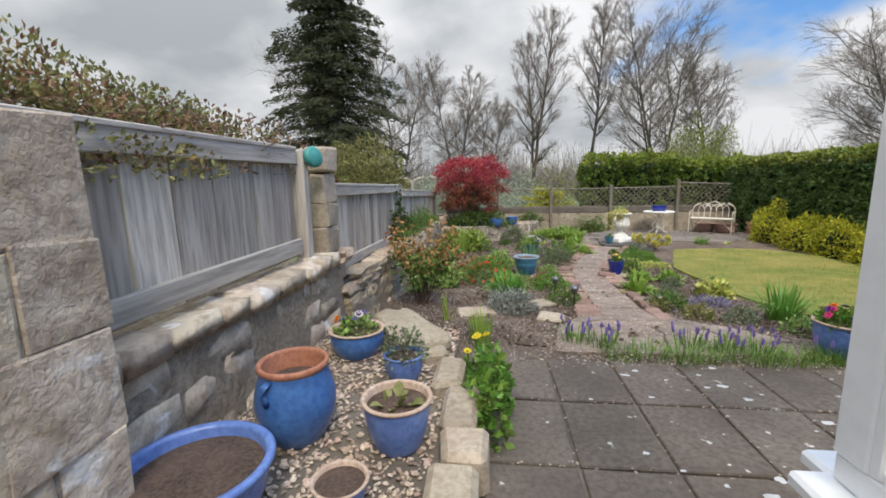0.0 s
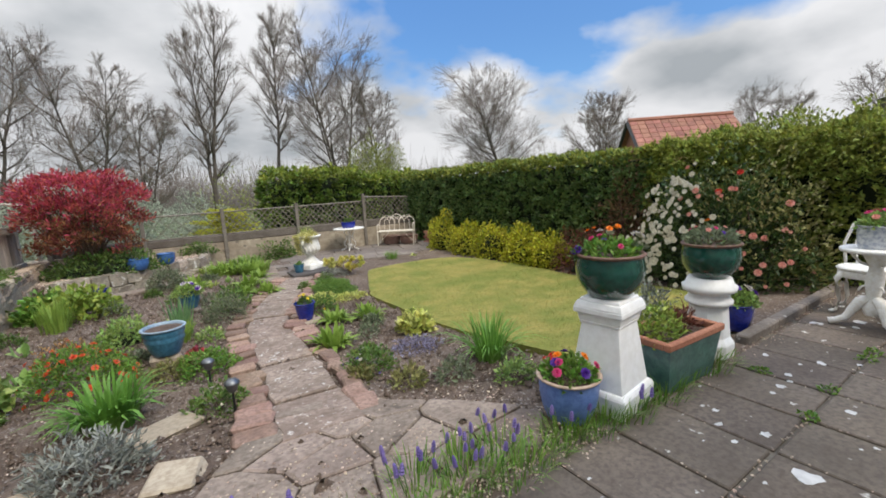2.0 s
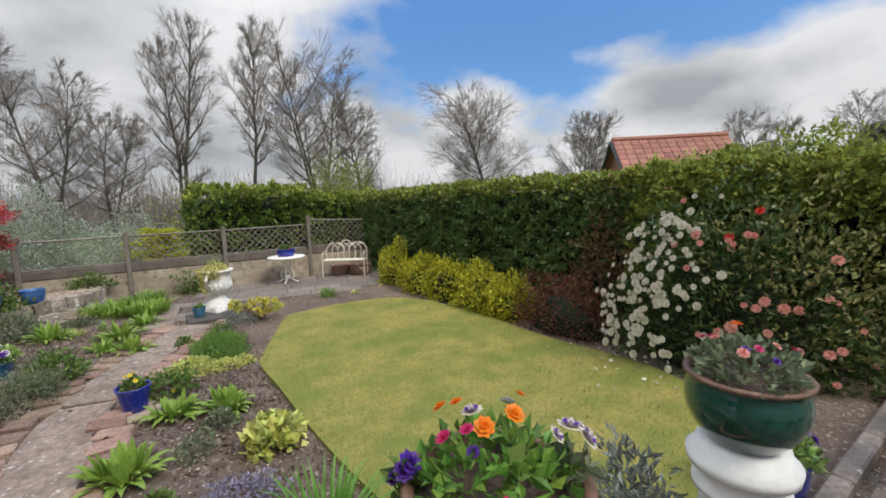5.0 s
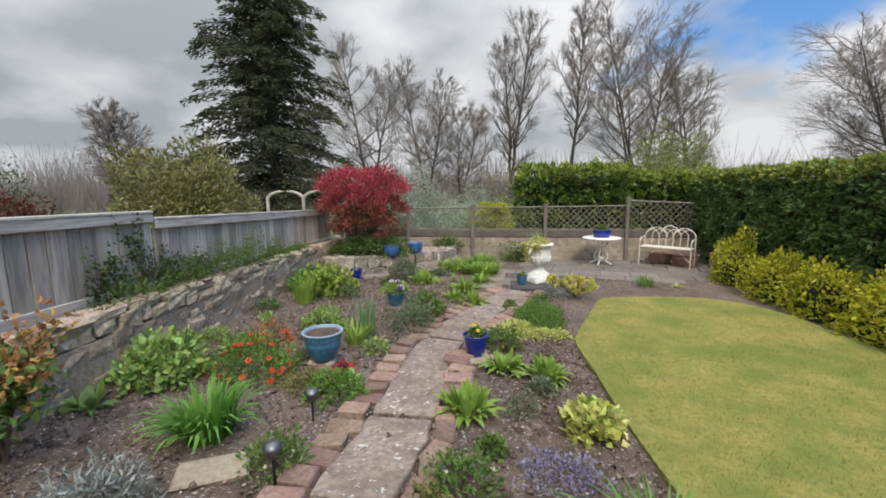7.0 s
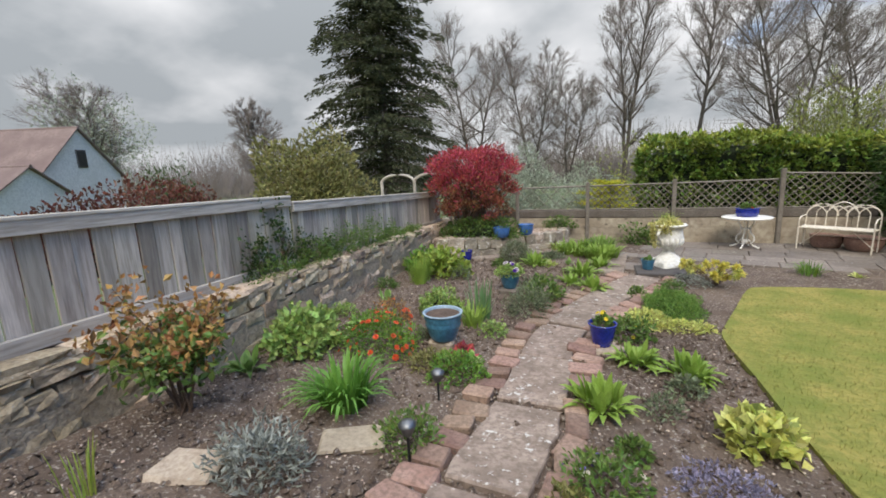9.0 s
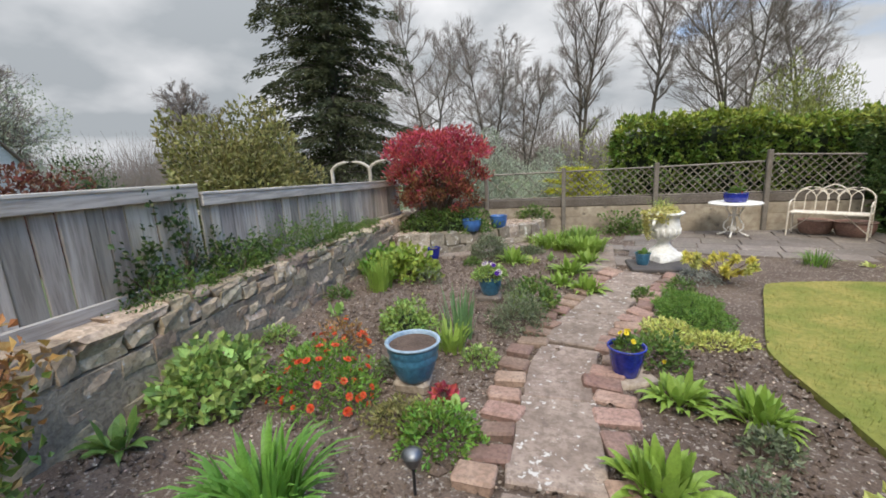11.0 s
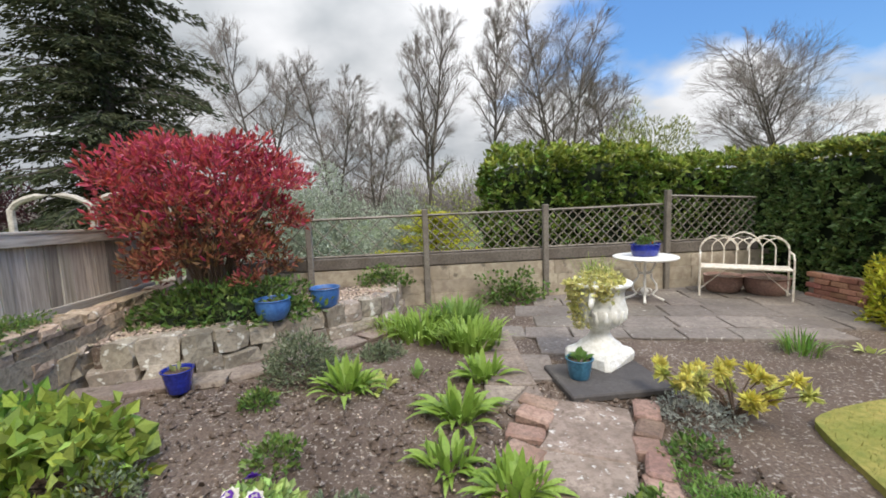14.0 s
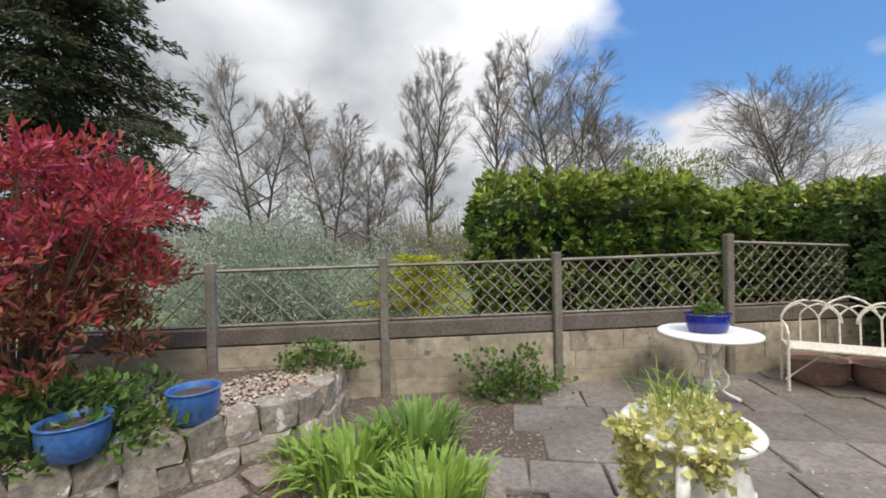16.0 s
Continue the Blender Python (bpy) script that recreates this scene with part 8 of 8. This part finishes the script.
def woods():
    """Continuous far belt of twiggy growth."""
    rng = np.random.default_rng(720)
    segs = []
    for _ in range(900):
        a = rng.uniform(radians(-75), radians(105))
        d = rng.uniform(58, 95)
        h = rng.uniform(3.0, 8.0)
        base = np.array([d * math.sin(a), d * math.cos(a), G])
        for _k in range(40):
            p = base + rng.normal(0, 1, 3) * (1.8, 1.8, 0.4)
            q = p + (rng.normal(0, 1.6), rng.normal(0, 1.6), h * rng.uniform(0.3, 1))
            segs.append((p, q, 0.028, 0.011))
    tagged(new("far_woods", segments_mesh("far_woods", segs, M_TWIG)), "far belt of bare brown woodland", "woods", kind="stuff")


woods()


def conifer(x, y, z, H, R, seed, n=210, leaf=0.25):
    rng = np.random.default_rng(seed)
    t = thing("conifer", x, y, z, "tall dark green conifer with layered drooping branches", "tree")
    part("trunk", Shape().add(*tube([(0, 0, 0), (0.05, 0, H * 0.5), (0, 0, H * 0.97)], [0.28, 0.17, 0.03], 10)), M_BARK, t)
    limbs, P, N = Shape(), [], []
    for k in range(n):
        u = (k / n) ** 0.85
        h = H * (0.07 + 0.91 * u)
        a = k * 2.39996 + rng.normal(0, 0.3)
        L = R * (1 - u) ** 0.47 * rng.uniform(0.48, 1.12) * (1.0 if u > 0.12 else 0.85) + 0.15
        c, s = math.cos(a), math.sin(a)
        pts = [(c * L * q, s * L * q, h + L * (0.28 * q - 0.38 * q * q)) for q in np.linspace(0, 1, 6)]
        limbs.add(*tube(pts, np.linspace(0.045 * (1 - u) + 0.012, 0.008, 6), 4))
        m = int(70 + 300 * L / R)
        q = rng.random(m) ** 0.75
        ctr = np.column_stack([c * L * q, s * L * q, h + L * (0.28 * q - 0.38 * q * q)])
        off = rng.normal(0, 0.17, m) * L * (1 - 0.55 * q)
        drop = np.column_stack([np.zeros((m, 2)), -np.abs(rng.normal(0, 0.15, m)) - 0.12 * np.abs(off)])
        P.append(ctr + np.array([-s, c, 0]) * off[:, None] + drop)
        N.append(np.column_stack([c - s * np.sign(off) * 0.8, s + c * np.sign(off) * 0.8, np.full(m, -0.55)]))
    part("branch_frame", limbs, M_BARK, t)
    P, N = np.concatenate(P), np.concatenate(N)
    part("crown", Shape().add(*leaves(P, N, leaf, rng, 0.24, 0.3)), M_CONIFER, t)


conifer(-9.3, 25.0, G, 15.6, 4.85, 731)
bush("golden_shrub", -6.3, 15.6, G, 0.75, 0.7, 1.85, M_EUON, 1800, 0.08, "golden yellow shrub beyond the grey fence", "bush", 754, core=0.6)
bush("plum_tree", -14.7, 25.5, G, 2.0, 1.8, 3.9, M_PLUM, 4200, 0.16, "dark burgundy leaved tree beyond the fence", "tree", 753, lift=0.6, shell=0.8, lumps=0.4)
conifer(70, 6.2, G, 13.4, 5.0, 732, 70, 0.3)
conifer(62, 13.0, G, 9.0, 3.4, 733, 60, 0.3)


bush("willow_bush", 8.7, 19.4, G, 1.75, 1.4, 4.35, M_WILLOW, 24000, 0.12, "rounded budding willow bush beyond the hedge", "bush", 741, width=0.15, shell=0.9, up=1.0)
bush("pale_shrub", -1.4, 20.5, G, 2.6, 1.6, 2.75, M_BLOSSOM, 24000, 0.10, "pale grey-green blossoming shrub in the field", "bush", 742, shell=0.9, lumps=0.4)
bush("pale_shrub", 1.6, 22.5, G, 1.4, 1.2, 2.1, M_BLOSSOM, 7000, 0.10, "pale blossoming shrub in the field", "bush", 743, shell=0.9, lumps=0.4)
bush("hazel_bush", 4.2, 27.5, G, 2.2, 1.5, 3.2, M_WILLOW, 1800, 0.14, "yellow-green budding bush below the poplars", "bush", 744, shell=0.95, lumps=0.5)
bush("hazel_bush", -4.5, 24.0, G, 2.0, 1.5, 3.0, M_BLOSSOM, 1500, 0.12, "pale budding bush beyond the wall", "bush", 745, shell=0.95, lumps=0.5)


def golden_conifer():
    rng = np.random.default_rng(746)
    b = thing("golden_juniper", 2.6, 20.0, G, "spreading golden juniper with tiered branches", "bush")
    s = Shape()
    s.add(*tube([(0, 0, 0), (0, 0, 1.5)], [0.06, 0.02], 6))
    part("trunk", s, M_STEM, b)
    P, N = [], []
    for k in range(26):
        a, h = k * 2.4, 0.25 + 1.4 * k / 26
        L = 1.9 * (1 - 0.75 * k / 26) * rng.uniform(0.7, 1.1)
        q = rng.random(320)
        c, sn = math.cos(a), math.sin(a)
        P.append(np.column_stack([c * L * q + rng.normal(0, .12, 320), sn * L * q + rng.normal(0, .12, 320), h + 0.1 * q + rng.normal(0, .03, 320)]))
        N.append(np.tile((c, sn, 0.2), (320, 1)))
    part("foliage", Shape().add(*leaves(np.concatenate(P), np.concatenate(N), 0.10, rng, 0.3, 0.4)), M_EUON, b)


golden_conifer()


def gabled(name, x, y, rz, w, d, eave, ridge, wallmat, roofmat, label, tiles=True):
    """Small house: w along its ridge, d across, gable ends at both sides."""
    h = thing(name, x, y, G, label, "house", rz=rz)
    s = Shape()
    v = [(-w / 2, -d / 2, 0), (w / 2, -d / 2, 0), (w / 2, d / 2, 0), (-w / 2, d / 2, 0), (-w / 2, -d / 2, eave), (w / 2, -d / 2, eave), (w / 2, d / 2, eave), (-w / 2, d / 2, eave), (-w / 2, 0, ridge), (w / 2, 0, ridge)]
    s.add(v, [(0, 1, 5, 4), (2, 3, 7, 6), (1, 2, 6, 9, 5), (3, 0, 4, 8, 7)])
    part("wall", s, wallmat, h)
    L = math.hypot(d / 2, ridge - eave)
    ang = math.degrees(math.atan2(ridge - eave, d / 2))
    for sg in (-1, 1):
        if not tiles:
            r = Shape().add(*block(w + 0.3, L + 0.3, 0.06, 0.012), pose(0, 0, ridge + 0.03) @ pose(0, 0, 0, -sg * ang, 0, 0) @ pose(0, sg * (L / 2 + 0.1), 0))
            part("roof", r, roofmat, h)
            continue
        slope = part("roof", Shape().add(*block(w + 0.26, L + 0.2, 0.03, 0.006), pose(0, 0, ridge - 0.01) @ pose(0, 0, 0, -sg * ang, 0, 0) @ pose(0, sg * (L / 2 + 0.08), 0)), roofmat, h)
        rows, cols = int(L / 0.25) + 1, int(w / 0.22) + 1
        ww = (w + 0.3) / cols
        tile = Shape().add(*block(ww - 0.008, 0.30, 0.035, 0.012)).data("tile", roofmat)
        for i in range(rows):
            for j in range(cols):
                place_piece("tile", tile, slope, pose(-w / 2 - 0.15 + ww * (j + 0.5), 0, ridge + 0.03) @ pose(0, 0, 0, -sg * ang, 0, 0) @ pose(0, sg * (0.13 + i * 0.25), 0.0, sg * 3, 0, 0))
    part("ridge", Shape().add(*tube([(-w / 2 - 0.15, 0, ridge + 0.06), (w / 2 + 0.15, 0, ridge + 0.06)], 0.08, 8)), roofmat, h)
    for sg in (-1, 1):
        part("bargeboard", Shape().add(*tube([(-w / 2 - 0.17, 0, ridge), (-w / 2 - 0.17, sg * (d / 2 + 0.2), eave - 0.1)], 0.06, 4)), M_BLACK, h)
    return h


gabled("garage", 14.6, 8.95, -43, 2.75, 3.4, 2.55, 3.85, M_BRICK, M_ROOF, "brick garage with an orange clay tile roof beyond the hedge")
gabled("shed", -21.5, 12.8, 20, 4.0, 3.0, 2.2, 3.2, M_RENDER, M_ROOFDARK, "low outbuilding with a red-brown roof", False)
gabled("cottage", -26.0, 16.4, 20, 6.2, 4.9, 3.0, 5.3, M_RENDER, M_ROOFDARK, "old white rendered cottage with a weathered red roof", False)
bush("apple_blossom", -32.0, 23.6, G, 3.7, 3.4, 9.0, M_BLOSSOM, 6200, 0.20, "white blossoming tree behind the cottage", "tree", 751, lift=1.5, shell=0.95, lumps=0.5)
bush("holly_tree", -17.0, 17.5, G, 1.4, 1.3, 3.4, M_DARKLEAF, 2200, 0.12, "dark evergreen beside the cottage", "tree", 752, core=0.6)
gable = thing("cottage_window", -23.06, 17.47, G + 3.4, "small dark window in the cottage gable", "window", rz=20)
part("pane", Shape().add(*block(0.06, 0.5, 0.8, 0.01)), M_BLACK, gable)
part("frame", Shape().add(*block(0.05, 0.62, 0.92, 0.01), pose(-0.02, 0, -0.06)), M_SLEEPER, gable)
neighbour = gabled("neighbour_house", 31.5, -9.2, 103, 7.0, 6.0, 2.6, 4.3, M_HOUSE, M_ROOFDARK, "distant house with red brick chimneys beyond the fence", False)
for u, h, n in ((3.1, 5.3, 2), (1.2, 5.4, 2)):
    stack = part("chimney", Shape().add(*block(1.0, 0.7, 1.5, 0.03), pose(u, 0, h - 1.5)), M_BRICK, neighbour, "red brick chimney stack")
    for k in range(n):
        part("chimney_pot", Shape().add(*lathe([(0.14, h), (0.11, h + 0.1), (0.10, h + 0.38), (0.13, h + 0.42), (0.0, h + 0.42)], 8), pose(u - 0.25 + 0.5 * k, 0, 0)), M_TERRA, stack)
# arched trellis tops behind the fence
arc = thing("rose_arch", -2.6, 13.6, -0.6, "pale weathered wooden arch frame behind the fence", "arch")
for k in range(2):
    part("hoop", Shape().add(*tube([(-1.0 + k * 1.0, 0, 1.9 - 0.05), *[(-0.5 + k * 1.0 - 0.5 * math.cos(a), 0, 1.9 + 0.22 * math.sin(a)) for a in np.linspace(0.2, pi - 0.2, 9)], (k * 1.0, 0, 1.85)], 0.04, 6)), M_RAIL, arc)
for k in range(3):
    part("post", Shape().add(*block(0.07, 0.07, 1.95, 0.01), pose(-1.0 + k, 0, 0)), M_RAIL, arc)
